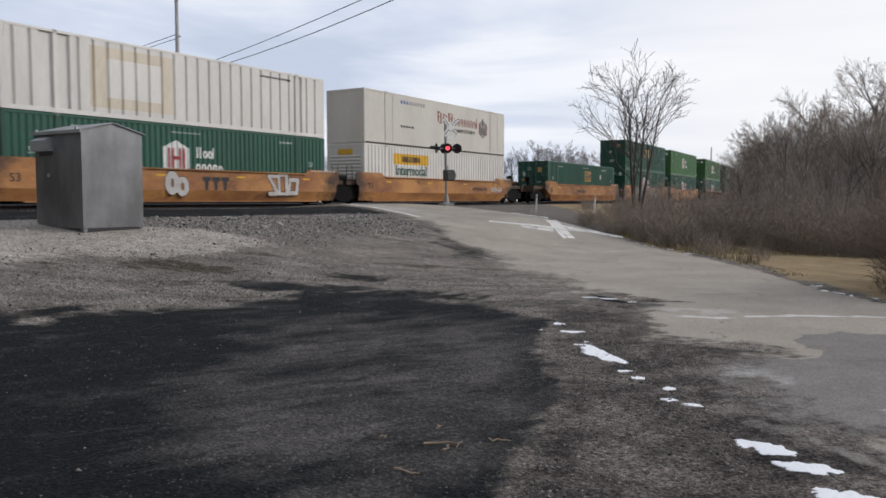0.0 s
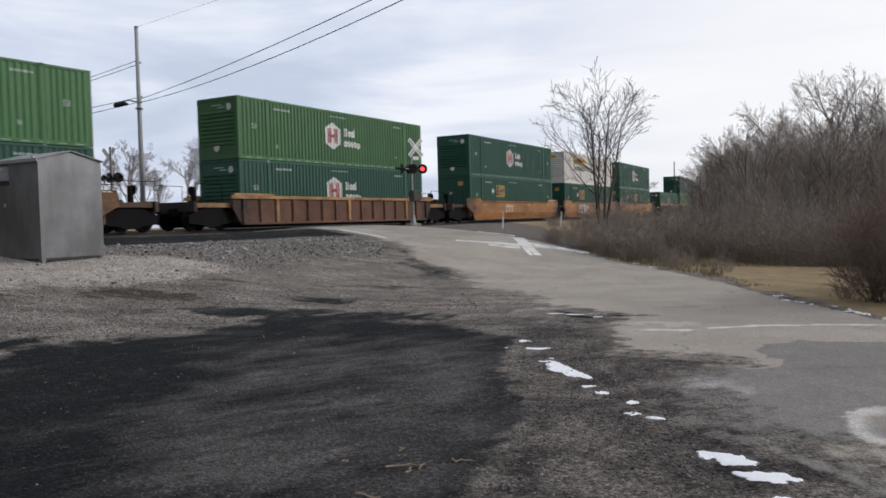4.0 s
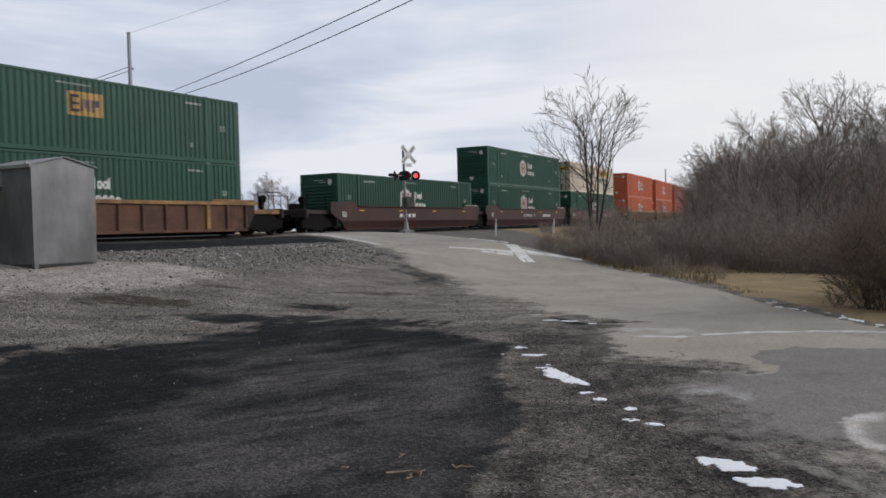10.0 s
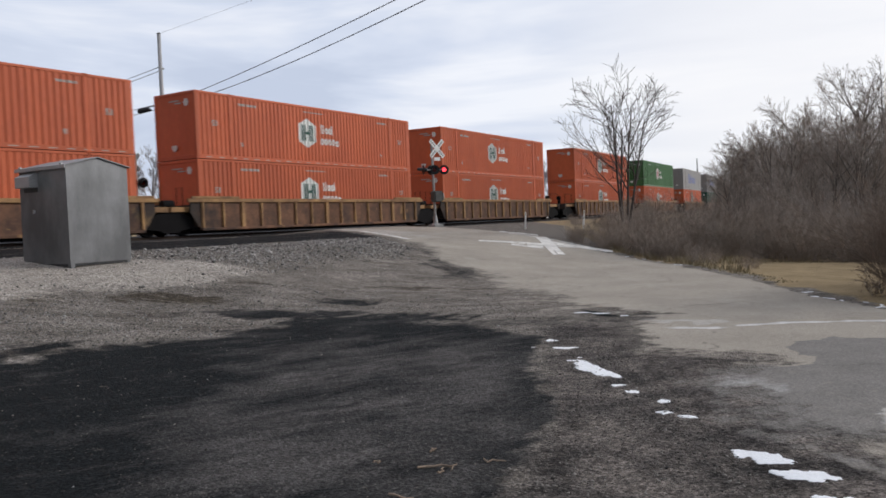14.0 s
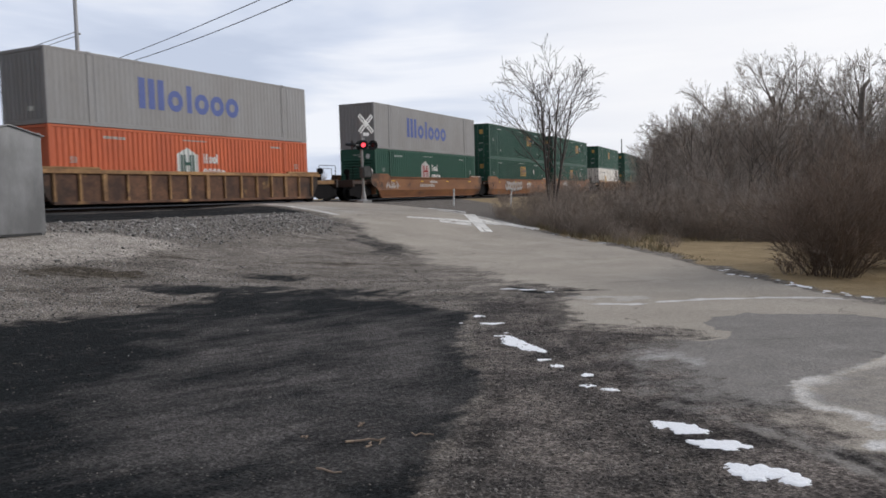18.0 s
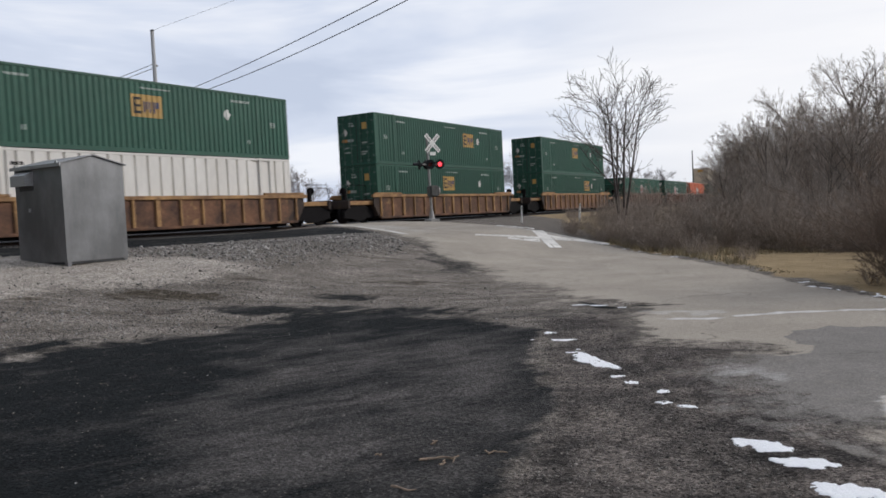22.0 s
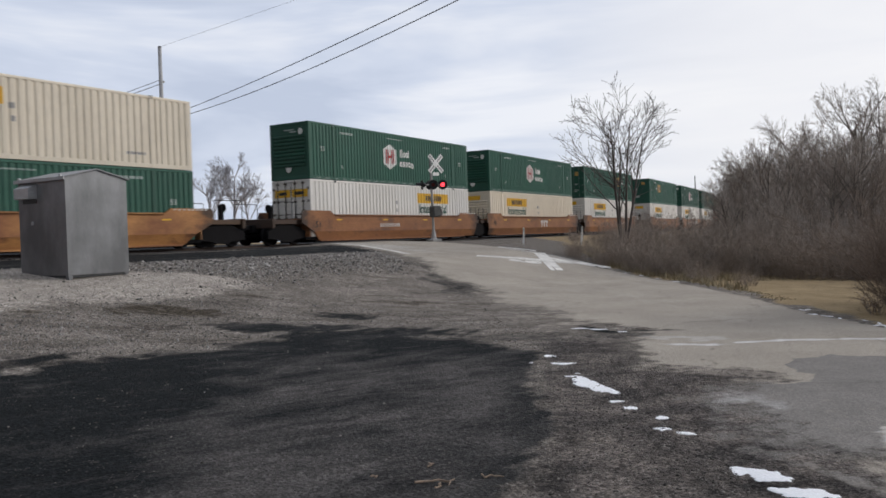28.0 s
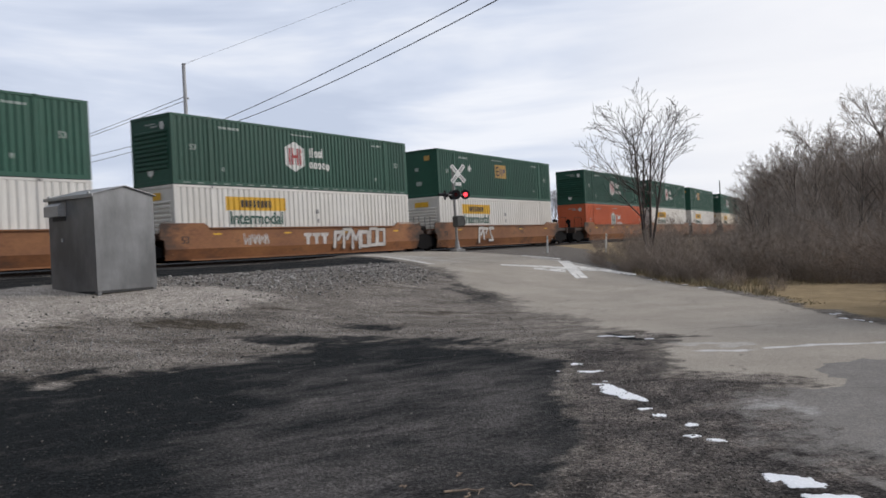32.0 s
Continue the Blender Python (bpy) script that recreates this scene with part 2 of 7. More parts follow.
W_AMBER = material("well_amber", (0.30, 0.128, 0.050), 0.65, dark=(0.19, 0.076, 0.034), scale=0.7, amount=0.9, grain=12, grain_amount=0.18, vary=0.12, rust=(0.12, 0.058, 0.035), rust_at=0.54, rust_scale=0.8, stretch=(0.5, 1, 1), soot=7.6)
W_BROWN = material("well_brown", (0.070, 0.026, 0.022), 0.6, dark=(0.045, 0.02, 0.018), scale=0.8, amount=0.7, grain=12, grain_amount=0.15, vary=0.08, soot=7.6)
W_BLACK = material("truck_black", (0.009, 0.008, 0.0085), 0.85, spec=0.15, amount=0.5, grain_amount=0.4, vary=0.1, rust=(0.03, 0.02, 0.015), rust_at=0.64, rust_scale=3)
# dark brown for weathered panels, graffiti outlines and the reefer's painted gap shade
GRIME_AND_SHADE = material("grime_and_shade", (0.075, 0.045, 0.03), 0.7, amount=0.8, scale=2.0, vary=0.1)
RUST_STAIN = material("rust_stain", (0.33, 0.21, 0.12), 0.8, dark=(0.18, 0.10, 0.06), amount=1.0, scale=4.0)
D_ORANGE = material("decal_orange", (0.55, 0.25, 0.08), 0.6, amount=0.4)
SPRAY = material("spray_white", (0.60, 0.57, 0.54), 0.6, dark=(0.40, 0.36, 0.33), scale=1.5, amount=0.8)
WASH = material("wash_grey", (0.26, 0.285, 0.265), 0.7, dark=(0.15, 0.15, 0.135), scale=0.9, amount=1.0, grain=8, rust=(0.26, 0.12, 0.05), rust_at=0.6, rust_scale=1.2)
SPRAY_GREY = material("spray_grey", (0.40, 0.365, 0.34), 0.6, dark=(0.27, 0.235, 0.21), scale=1.5, amount=0.8)
STEEL = material("worn_steel", (0.30, 0.29, 0.28), 0.45, metal=1.0, amount=0.3)
RAIL = material("rail_rust", (0.07, 0.045, 0.032), 0.7, amount=0.5, grain=30)
TIE = material("tie_wood", (0.050, 0.042, 0.036), 0.9, amount=0.7, grain=25, grain_amount=0.4, bump=0.4, vary=0.25)
GALV = material("galvanised", (0.240, 0.243, 0.247), 0.42, metal=0.55, dark=(0.140, 0.141, 0.143), scale=1.3, amount=0.95, grain=26, grain_amount=0.05, bump=0.03, bump_scale=5, stretch=(1.0, 1.0, 0.55))
GALV_LIGHT = material("galvanised_light", (0.46, 0.46, 0.46), 0.45, metal=0.6, amount=0.4)
WOOD_POLE = material("pole_wood", (0.46, 0.455, 0.455), 0.85, dark=(0.31, 0.305, 0.305), scale=3, amount=0.7, grain=60, grain_amount=0.3, stretch=(6, 6, 0.3), bump=0.3)
WIRE = material("wire", (0.02, 0.02, 0.022), 0.6)
BLACK = material("black_paint", (0.012, 0.012, 0.013), 0.5, amount=0.2)
MAST = material("mast_aluminium", (0.38, 0.37, 0.36), 0.5, metal=0.5, dark=(0.25, 0.24, 0.22), scale=4, amount=0.6)
CASE = material("signal_case", (0.085, 0.085, 0.08), 0.6, dark=(0.05, 0.05, 0.047), scale=4, amount=0.8)
SIGN_WHITE = material("sign_white", (0.88, 0.87, 0.84), 0.5, dark=(0.70, 0.68, 0.64), scale=5, amount=0.5)
LENS_LIT = material("lens_lit", (1.0, 0.055, 0.075), 0.4, amount=0.0, grain_amount=0.0, emit=2.6)
LENS_DARK = material("lens_dark", (0.10, 0.006, 0.006), 0.25, amount=0.2)
SNOW = material("snow", (0.98, 0.975, 0.975), 0.6, dark=(0.92, 0.92, 0.93), scale=9, amount=0.4, grain=80, grain_amount=0.06, bump=0.4, bump_scale=40)
ROAD_PAINT = material("road_paint", (0.84, 0.80, 0.74), 0.75, dark=(0.58, 0.55, 0.50), scale=1.6, amount=1.0, grain=18, grain_amount=0.3)
BARK = material("bark", (0.205, 0.178, 0.155), 0.95, dark=(0.115, 0.098, 0.085), scale=3, amount=0.7, grain=30, grain_amount=0.3, vary=0.25)
LONE_BARK = material("dark_bark", (0.105, 0.088, 0.078), 0.95, dark=(0.062, 0.052, 0.047), scale=3, amount=0.7, grain=30, grain_amount=0.3)
TWIG = material("twig", (0.402, 0.346, 0.300), 0.95, dark=(0.240, 0.204, 0.176), scale=1.0, amount=0.7, grain=12, grain_amount=0.2, vary=0.25)
BUSH_TWIG = material("bush_twig", (0.250, 0.190, 0.146), 0.95, dark=(0.14, 0.104, 0.080), scale=1.0, amount=0.8, grain=12, grain_amount=0.25, vary=0.2)
TWIG_RED = material("shrub_twig", (0.366, 0.304, 0.254), 0.95, dark=(0.228, 0.186, 0.154), scale=1.0, amount=0.7, grain=12, grain_amount=0.2, vary=0.22)
# the haze over the far trees is put into this pale grey colour
HAZY_TWIG = material("hazy_twig", (0.36, 0.345, 0.36), 0.95, dark=(0.27, 0.255, 0.265), vary=0.12)
STRAW = material("dry_grass", (0.37, 0.305, 0.19), 0.9, dark=(0.27, 0.22, 0.135), scale=0.7, amount=0.8, grain=6, grain_amount=0.3)
LEAF = material("dead_leaf", (0.13, 0.075, 0.045), 0.9, amount=0.7, scale=3)
STICK = material("dry_stick", (0.38, 0.28, 0.20), 0.9, amount=0.6, grain=50)

# ---- mesh building ----
class Shape:
    """Collects boxes, tubes, prisms and strips into one mesh."""

    def __init__(self):
        self.v, self.f = [], []

    def add(self, verts, faces):
        n = len(self.v)
        self.v += verts
        self.f += [tuple(n + i for i in face) for face in faces]
        return self

    def box(self, x0, y0, z0, x1, y1, z1, bevel=0.0):
        if bevel:
            b = bevel
            rings = [(z0, b), (z0 + b, 0), (z1 - b, 0), (z1, b)]
            vs = []
            for z, i in rings:
                vs += [(x0 + b + i * 0, y0 + i, z), (x1 - b, y0 + i, z), (x1 - i, y0 + b, z), (x1 - i, y1 - b, z),
                       (x1 - b, y1 - i, z), (x0 + b, y1 - i, z), (x0 + i, y1 - b, z), (x0 + i, y0 + b, z)]
            fs = [tuple(range(7, -1, -1)), tuple(range(24, 32))]
            for r in range(3):
                fs += [(r * 8 + k, r * 8 + (k + 1) % 8, r * 8 + 8 + (k + 1) % 8, r * 8 + 8 + k) for k in range(8)]
            return self.add(vs, fs)
        return self.add([(x0, y0, z0), (x1, y0, z0), (x1, y1, z0), (x0, y1, z0), (x0, y0, z1), (x1, y0, z1), (x1, y1, z1), (x0, y1, z1)],
                        [(0, 3, 2, 1), (4, 5, 6, 7), (0, 1, 5, 4), (1, 2, 6, 5), (2, 3, 7, 6), (3, 0, 4, 7)])

    def tube(self, points, radii, n=8, cap=True):
        """A tapered tube through points."""
        pts = [Vector(p) for p in points]
        vs, fs, side = [], [], None
        for i, p in enumerate(pts):
            d = (pts[min(i + 1, len(pts) - 1)] - pts[max(i - 1, 0)]).normalized()
            if side is None:
                side = d.cross(Vector((0.31, 0.17, 0.93)) if abs(d.z) < 0.9 else Vector((1, 0.1, 0))).normalized()
            side = (side - d * side.dot(d)).normalized()
            up = d.cross(side)
            r = radii[i] if isinstance(radii, (list, tuple)) else radii
            vs += [tuple(p + (side * math.cos(a) + up * math.sin(a)) * r) for a in (2 * math.pi * k / n for k in range(n))]
        for i in range(len(pts) - 1):
            fs += [(i * n + k, i * n + (k + 1) % n, (i + 1) * n + (k + 1) % n, (i + 1) * n + k) for k in range(n)]
        if cap:
            fs += [tuple(range(n - 1, -1, -1)), tuple(range((len(pts) - 1) * n, len(pts) * n))]
        return self.add(vs, fs)

    def prism(self, outline, lo, hi, axis="y"):
        """A closed outline, in the two other axes, drawn out along an axis."""
        def at(a, c, h):
            return (a, h, c) if axis == "y" else (h, a, c) if axis == "x" else (a, c, h)
        n = len(outline)
        vs = [at(a, c, lo) for a, c in outline] + [at(a, c, hi) for a, c in outline]
        fs = [tuple(range(n)), tuple(range(2 * n - 1, n - 1, -1))]
        fs += [(k, n + k, n + (k + 1) % n, (k + 1) % n) for k in range(n)]
        return self.add(vs, fs)

    def mesh(self, name, smooth=False):
        me = bpy.data.meshes.new(name)
        me.from_pydata(self.v, [], self.f)
        me.validate()
        if smooth:
            me.polygons.foreach_set("use_smooth", [True] * len(me.polygons))
        bm = bmesh.new()
        bm.from_mesh(me)
        bmesh.ops.recalc_face_normals(bm, faces=bm.faces)
        bm.to_mesh(me)
        bm.free()
        return me


def thing(name, label, category, group="", m=None):
    ob = tagged(new(name), label, category, group)
    ob.empty_display_size = 0.2
    if m is not None:
        ob.matrix_basis = m
    return ob


def part(name, shape, mat, parent=None, label="", smooth=False, m=None):
    me = shape.mesh(name, smooth) if isinstance(shape, Shape) else shape
    if not me.materials:
        me.materials.append(mat)
    ob = tagged(new(name, me), label)
    ob.parent = parent
    if m is not None:
        ob.matrix_basis = m
    return ob


def lettering(name, words, size, mat, parent, m, thick=0.004, stretch=1.0, bold=0.012):
    """Words as a flat mesh, standing upright and facing local -y."""
    cu = bpy.data.curves.new(name, "FONT")
    cu.body, cu.size, cu.extrude, cu.align_x, cu.align_y, cu.resolution_u = words, size, thick, "CENTER", "CENTER", 2
    cu.offset = size * bold
    ob = bpy.data.objects.new(name, cu)
    me = bpy.data.meshes.new_from_object(ob)
    bpy.data.objects.remove(ob)
    me.materials.clear()
    me.materials.append(mat)
    for v in me.vertices:
        v.co = (v.co.x * stretch, -v.co.z, v.co.y)
    ob = new(name, me)
    ob.parent, ob.matrix_basis = parent, m
    return ob


# ---- the plan: the track's line and the lie of the land ----
RAIL_Z = 1.45
PHI, BEND, TRACK_Y, EYE_OFF = radians(31.79), 0.00112, 50.15, 26.4
S_LO, S_HI = -80.0, 170.0


def track(s, lat=0.0):
    """Place and heading at s metres along the train's near face; lat: metres beyond it."""
    c = min(max(s, S_LO), S_HI)
    a = PHI - BEND * c
    x = (math.cos(a) - math.cos(PHI)) / BEND + (s - c) * math.sin(a)
    y = TRACK_Y + (math.sin(PHI) - math.sin(a)) / BEND + (s - c) * math.cos(a)
    return x - lat * math.cos(a), y + lat * math.sin(a), a


def on_track(s, lat=1.295, z=0.0):
    x, y, a = track(s, lat)
    return pose(x, y, RAIL_Z + z, 0, 0, 90 - math.degrees(a))


U_KEYS = (-60, 5, 7, 8.5, 10, 11.5, 13, 14.5, 16, 18, 21, 23.5, 31, 34, 60)
Z_KEYS = (0, 0, 0.03, 0.10, 0.24, 0.46, 0.70, 0.88, 1.0, 1.12, 1.26, 1.30, 1.30, 1.15, 1.0)


def beyond(x, y):
    """Metres from a line through the eye along the track, towards the track (arrays too)."""
    along = x * math.sin(PHI) + (y - TRACK_Y) * math.cos(PHI)
    lat = -x * math.cos(PHI) + (y - TRACK_Y) * math.sin(PHI)
    c = np.clip(along, S_LO, S_HI)
    return lat - (BEND / 2 * c * c + BEND * c * (along - c)) + EYE_OFF


def land(x, y):
    u = beyond(x, y)
    z = (np.interp(u - 0.5, U_KEYS, Z_KEYS) + 2 * np.interp(u, U_KEYS, Z_KEYS) + np.interp(u + 0.5, U_KEYS, Z_KEYS)) / 4
    # the road climbs on its own smooth ramp to the rails
    on = np.clip(1 - np.abs(road_side(x, y)) + 1, 0, 1) * np.clip((y - 8) / 6, 0, 1)
    r = np.interp(u, (-60, 5, 7, 8.5, 10, 11.5, 13, 14.5, 16, 18, 21, 25, 28, 60), (0, 0, 0.03, 0.10, 0.24, 0.46, 0.70, 0.88, 1.0, 1.14, 1.30, 1.41, 1.43, 1.2))
    # ground falls gently away beyond the road's far verge
    fall = np.clip((x - 7.6) / 12, 0, 1) * 0.35 * np.clip(1 - u / 16, 0, 1)
    return z * (1 - on) + r * on - fall


ROAD_Y = (-60, 0, 5, 9, 11.2, 12.6, 14.2, 19, 24, 29, 35, 40, 45, 52, 60, 90)
ROAD_L = (2.2, 2.4, 2.62, 2.85, 2.95, 2.55, 2.0, 1.6, 0.6, -1.2, -3.4, -5.3, -7.3, -11.5, -17.0, -42.0)
ROAD_R = (6.9, 6.85, 6.85, 6.85, 6.85, 6.85, 6.85, 7.25, 7.3, 6.5, 3.9, 1.2, -1.2, -4.2, -9.0, -34.0)


def road_side(x, y):
    """-1 at the road's left edge, 0 at its middle and 1 at its right edge."""
    l, r = np.interp(y, ROAD_Y, ROAD_L), np.interp(y, ROAD_Y, ROAD_R)
    return (2 * x - l - r) / (r - l)


# ---- the ground: one sheet to the horizon ----
def ground_lines(lo, hi, step, reach, grow=1.22):
    inner = list(np.arange(lo, hi + step / 2, step))
    out, d, a = [], step, lo
    while a > -reach:
        d *= grow
        a -= d
        out.insert(0, a)
    b, d = hi, step
    tail = []
    while b < reach:
        d *= grow
        b += d
        tail.append(b)
    return np.array(out + inner + tail)


def sheet(xs, ys, height):
    """A grid mesh over lines xs and ys, with heights."""
    gx, gy = np.meshgrid(xs, ys)
    gz = height(gx, gy)
    co = np.stack([gx, gy, gz], -1).reshape(-1, 3)
    nx, ny = len(xs), len(ys)
    i = (np.arange(ny - 1)[:, None] * nx + np.arange(nx - 1)[None]).ravel()
    quads = np.stack([i, i + 1, i + nx + 1, i + nx], -1)
    return co, quads


def mesh_of(name, co, quads, smooth=True):
    me = bpy.data.meshes.new(name)
    me.vertices.add(len(co))
    me.vertices.foreach_set("co", co.ravel())
    me.loops.add(quads.size)
    me.loops.foreach_set("vertex_index", quads.ravel())
    me.polygons.add(len(quads))
    me.polygons.foreach_set("loop_start", np.arange(0, quads.size, 4))
    me.polygons.foreach_set("loop_total", np.full(len(quads), 4))
    me.update()
    me.validate()
    if smooth:
        me.polygons.foreach_set("use_smooth", [True] * len(quads))
    return me


def wave(x, y, seed=0.0):
    """Cheap smooth unevenness."""
    return (np.sin(x * 1.7 + y * 0.6 + seed) * np.sin(y * 1.3 - x * 0.4 + 2 * seed) + 0.6 * np.sin(x * 3.9 + 1.3 * seed + np.sin(y * 2.1)) * np.sin(y * 3.3 + seed)
            + 0.4 * np.sin(x * 8.1 + y * 2.0 + seed) * np.sin(y * 7.3 - x * 3.0))


def smooth(a, lo, hi):
    t = np.clip((a - lo) / (hi - lo), 0, 1)
    return t * t * (3 - 2 * t)


def under_road(x, y):
    """How far a point lies inside the road's sheet, 0 to 1."""
    return smooth(np.minimum(x - np.interp(y, ROAD_Y, ROAD_L) + 0.75, np.interp(y, ROAD_Y, ROAD_R) + 0.12 - x), 0.0, 0.35)


def ground_height(x, y):
    near = np.clip(1 - np.hypot(x, y) / 70, 0, 1)
    off = 1 - np.clip(2.0 - np.abs(road_side(x, y)) * 1.0, 0, 1) * (y > 0)
    rough = 0.012 * wave(x, y) * near
    u = beyond(x, y)
    mound = 0.10 * smooth(u, 11.5, 13.5) * smooth(-u, -19.5, -17) * smooth(-x, 1.0, 2.2) * smooth(x, -12.5, -9.5) * smooth(y, 15, 19)
    z = land(x, y) + (rough + mound) * np.clip(off + 0.15, 0, 1) - 0.05 * under_road(x, y)
    # shallow dishes where the lot has broken up
    z -= 0.03 * np.exp(-(((x + 4.6) / 1.0) ** 2 + ((y - 14.4) / 0.5) ** 2))
    return z


def blot(x, y, cx, cy, w, d, turn=0.0, soft=0.6):
    """A soft oval spot, for hollows, stains and swept places."""
    c, k = math.cos(radians(turn)), math.sin(radians(turn))
    u, v = (x - cx) * c + (y - cy) * k, (y - cy) * c - (x - cx) * k
    return smooth(1.15 - np.hypot(u / w, v / d) + 0.22 * wave(x * 2.3, y * 2.3, 1.0) + 0.14 * wave(x * 6.1, y * 6.1, 2.0), 0, soft)


def within(x, y, outline):
    """Metres inside a plan outline: positive inside, negative outside."""
    inside = np.zeros(np.shape(x), bool)
    far = np.full(np.shape(x), 1e9)
    for (x0, y0), (x1, y1) in zip(outline, outline[1:] + outline[:1]):
        dx, dy = x1 - x0, y1 - y0
        f = np.clip(((x - x0) * dx + (y - y0) * dy) / (dx * dx + dy * dy), 0, 1)
        far = np.minimum(far, np.hypot(x - x0 - f * dx, y - y0 - f * dy))
        if dy:
            inside ^= ((y0 > y) != (y1 > y)) & (x < x0 + (y - y0) * dx / dy)
    return np.where(inside, far, -far)


def masks(x, y):
    """Shares of dark millings, pale gravel, coarse stone, dry turf, brown crumble, swept paler spots and earth stains."""
    u, side = beyond(x, y), road_side(x, y)
    n = wave(x * 0.7, y * 0.7, 4.0)
    n2 = wave(x * 2.3, y * 2.3, 1.0)
    n3 = wave(x * 6.1, y * 6.1, 2.0)
    # the dark lot: a broad patch before the eye, frayed at its edges
    edge_y = np.interp(x, (-30, -6.5, -5.2, -4.2, -3.4, -2.5, -1.1, 0.2, 0.9, 1.4), (9.8, 10.3, 10.7, 11.1, 12.1, 13.1, 13.6, 13.0, 12.0, 10.6))
    edge_x = np.interp(y, (0, 3, 4.5, 5.2, 6.4, 7.5, 8.4, 10.6), (0.2, 0.25, 0.30, 0.52, 0.88, 0.98, 1.05, 1.4))
    dark = smooth(edge_y + 0.5 * n + 0.25 * n2 + 0.15 * n3 - y, -0.4, 0.7) * smooth(edge_x + 0.06 * n + 0.05 * n2 + 0.05 * n3 - x, -0.08, 0.14)
    # dark tongues beyond its edge
    for cx, cy, w, d, turn, k in ((-1.7, 15.3, 0.75, 0.5, -8, 0.9), (-2.6, 13.75, 1.8, 0.62, 8, 1.0), (-0.3, 13.5, 1.3, 0.7, -14, 0.9), (1.3, 12.5, 1.3, 0.55, 0, 0.50), (2.6, 12.2, 1.0, 0.55, -20, 0.45)):
        dark = np.maximum(dark, k * blot(x, y, cx, cy, w, d, turn, 0.75))
    # asphalt crumbs along the road's broken left edge near the crossing
    l = np.interp(y, ROAD_Y, ROAD_L)
    dark = np.maximum(dark, 0.66 * smooth(0.85 + 0.35 * n + 0.3 * n2 - np.abs(x - l + 0.6), 0, 0.8) * smooth(y, 17.5, 21) * smooth(-y, -36, -31))
    # a black band behind the heap, towards the rails
    dark = np.maximum(dark, smooth(u + 0.25 * n2 + 0.2 * n3, 16.5, 17.2) * smooth(24.5 - u, 0, 1.0) * smooth(l - 0.2 - x, -0.3, 0.5))
    earth = np.maximum(1.35 * blot(x, y, -4.85, 14.7, 1.25, 0.45, 14), blot(x, y, -6.9, 13.6, 0.8, 0.22, 24))
    earth = np.maximum(earth, 0.9 * blot(x, y, -3.9, 16.9, 0.55, 0.16, 10))
    earth = np.maximum(earth, 0.7 * blot(x, y, -0.4, 17.6, 1.6, 0.35, 0))
    pad = smooth(u + 0.3 * n, 11.6, 13.2) * smooth(-u, -18.5, -16.8) * smooth(-x + 0.5 * n, 2.8, 4.4)
    pad *= 1 - smooth(y - 0.06 * x + 0.3 * n, 18.2, 19.6) * smooth(x, -9, -6.5)
    stone = smooth(17.6 - u, 0, 0.8) * smooth(u + 0.3 * n, 11.9, 13.4) * smooth(-x + 0.3 * n, -0.2, 1.0) * (1 - pad)
    off = x - np.interp(y, ROAD_Y, ROAD_R)
    turf = smooth(off + 0.25 * n + 0.1 * n2, 0.1, 0.6) * smooth(30 - u, 0, 4) * np.maximum(smooth(-y, -31.5, -29.5), smooth(x + 0.4 * n, 6.6, 7.6))
    turf = np.maximum(turf, smooth(u, 46, 60))
    turf = np.maximum(turf, smooth(np.hypot(x, y), 90, 130))
    crumb = smooth(x - edge_x + 0.1 * n2, -0.2, 0.35) * smooth(12.8 + 0.5 * n - y, 0, 2.0) * smooth(6.0 - x, 0, 0.5)
    grey = smooth(off, -0.1, 0.3) * smooth(y, 29, 31) * (1 - turf)
    pale = (np.exp(-(((x + 0.9) / 1.7) ** 2 + ((y - 6.3) / 1.9) ** 2)) + 0.8 * np.exp(-(((x - 0.1) / 0.9) ** 2 + ((y - 8.4) / 1.6) ** 2)) + 0.6 * np.exp(-(((x + 1.4) / 1.5) ** 2 + ((y - 9.4) / 1.1) ** 2))
            - 1.6 * smooth(-x - 0.25 * y + 0.4 * n, -0.4, 1.4) - 0.7 * smooth(y + 0.3 * n, 10.2, 11.8)
            - 0.5 * np.exp(-((x - edge_x + 0.10) / 0.24) ** 2) * smooth(9.5 - y, 0, 2.0))
    return dark * (1 - stone * 0.6 * (u < 16.2)), pad, np.maximum(stone, grey), turf, crumb, np.clip(pale, -1, 1), earth * (1 - dark)


xs, ys = ground_lines(-13.0, 9.5, 0.14, 1900), ground_lines(1.5, 26.0, 0.14, 1900)
co, quads = sheet(xs, ys, ground_height)
ground_mesh = mesh_of("ground", co, quads)
GROUND_MASKS = ("dark", "pad", "stone", "turf", "crumb", "pale", "earth")
for name, values in zip(GROUND_MASKS, masks(co[:, 0], co[:, 1])):
    layer = ground_mesh.attributes.new(name, "FLOAT", "POINT")
    layer.data.foreach_set("value", values.astype(np.float32))


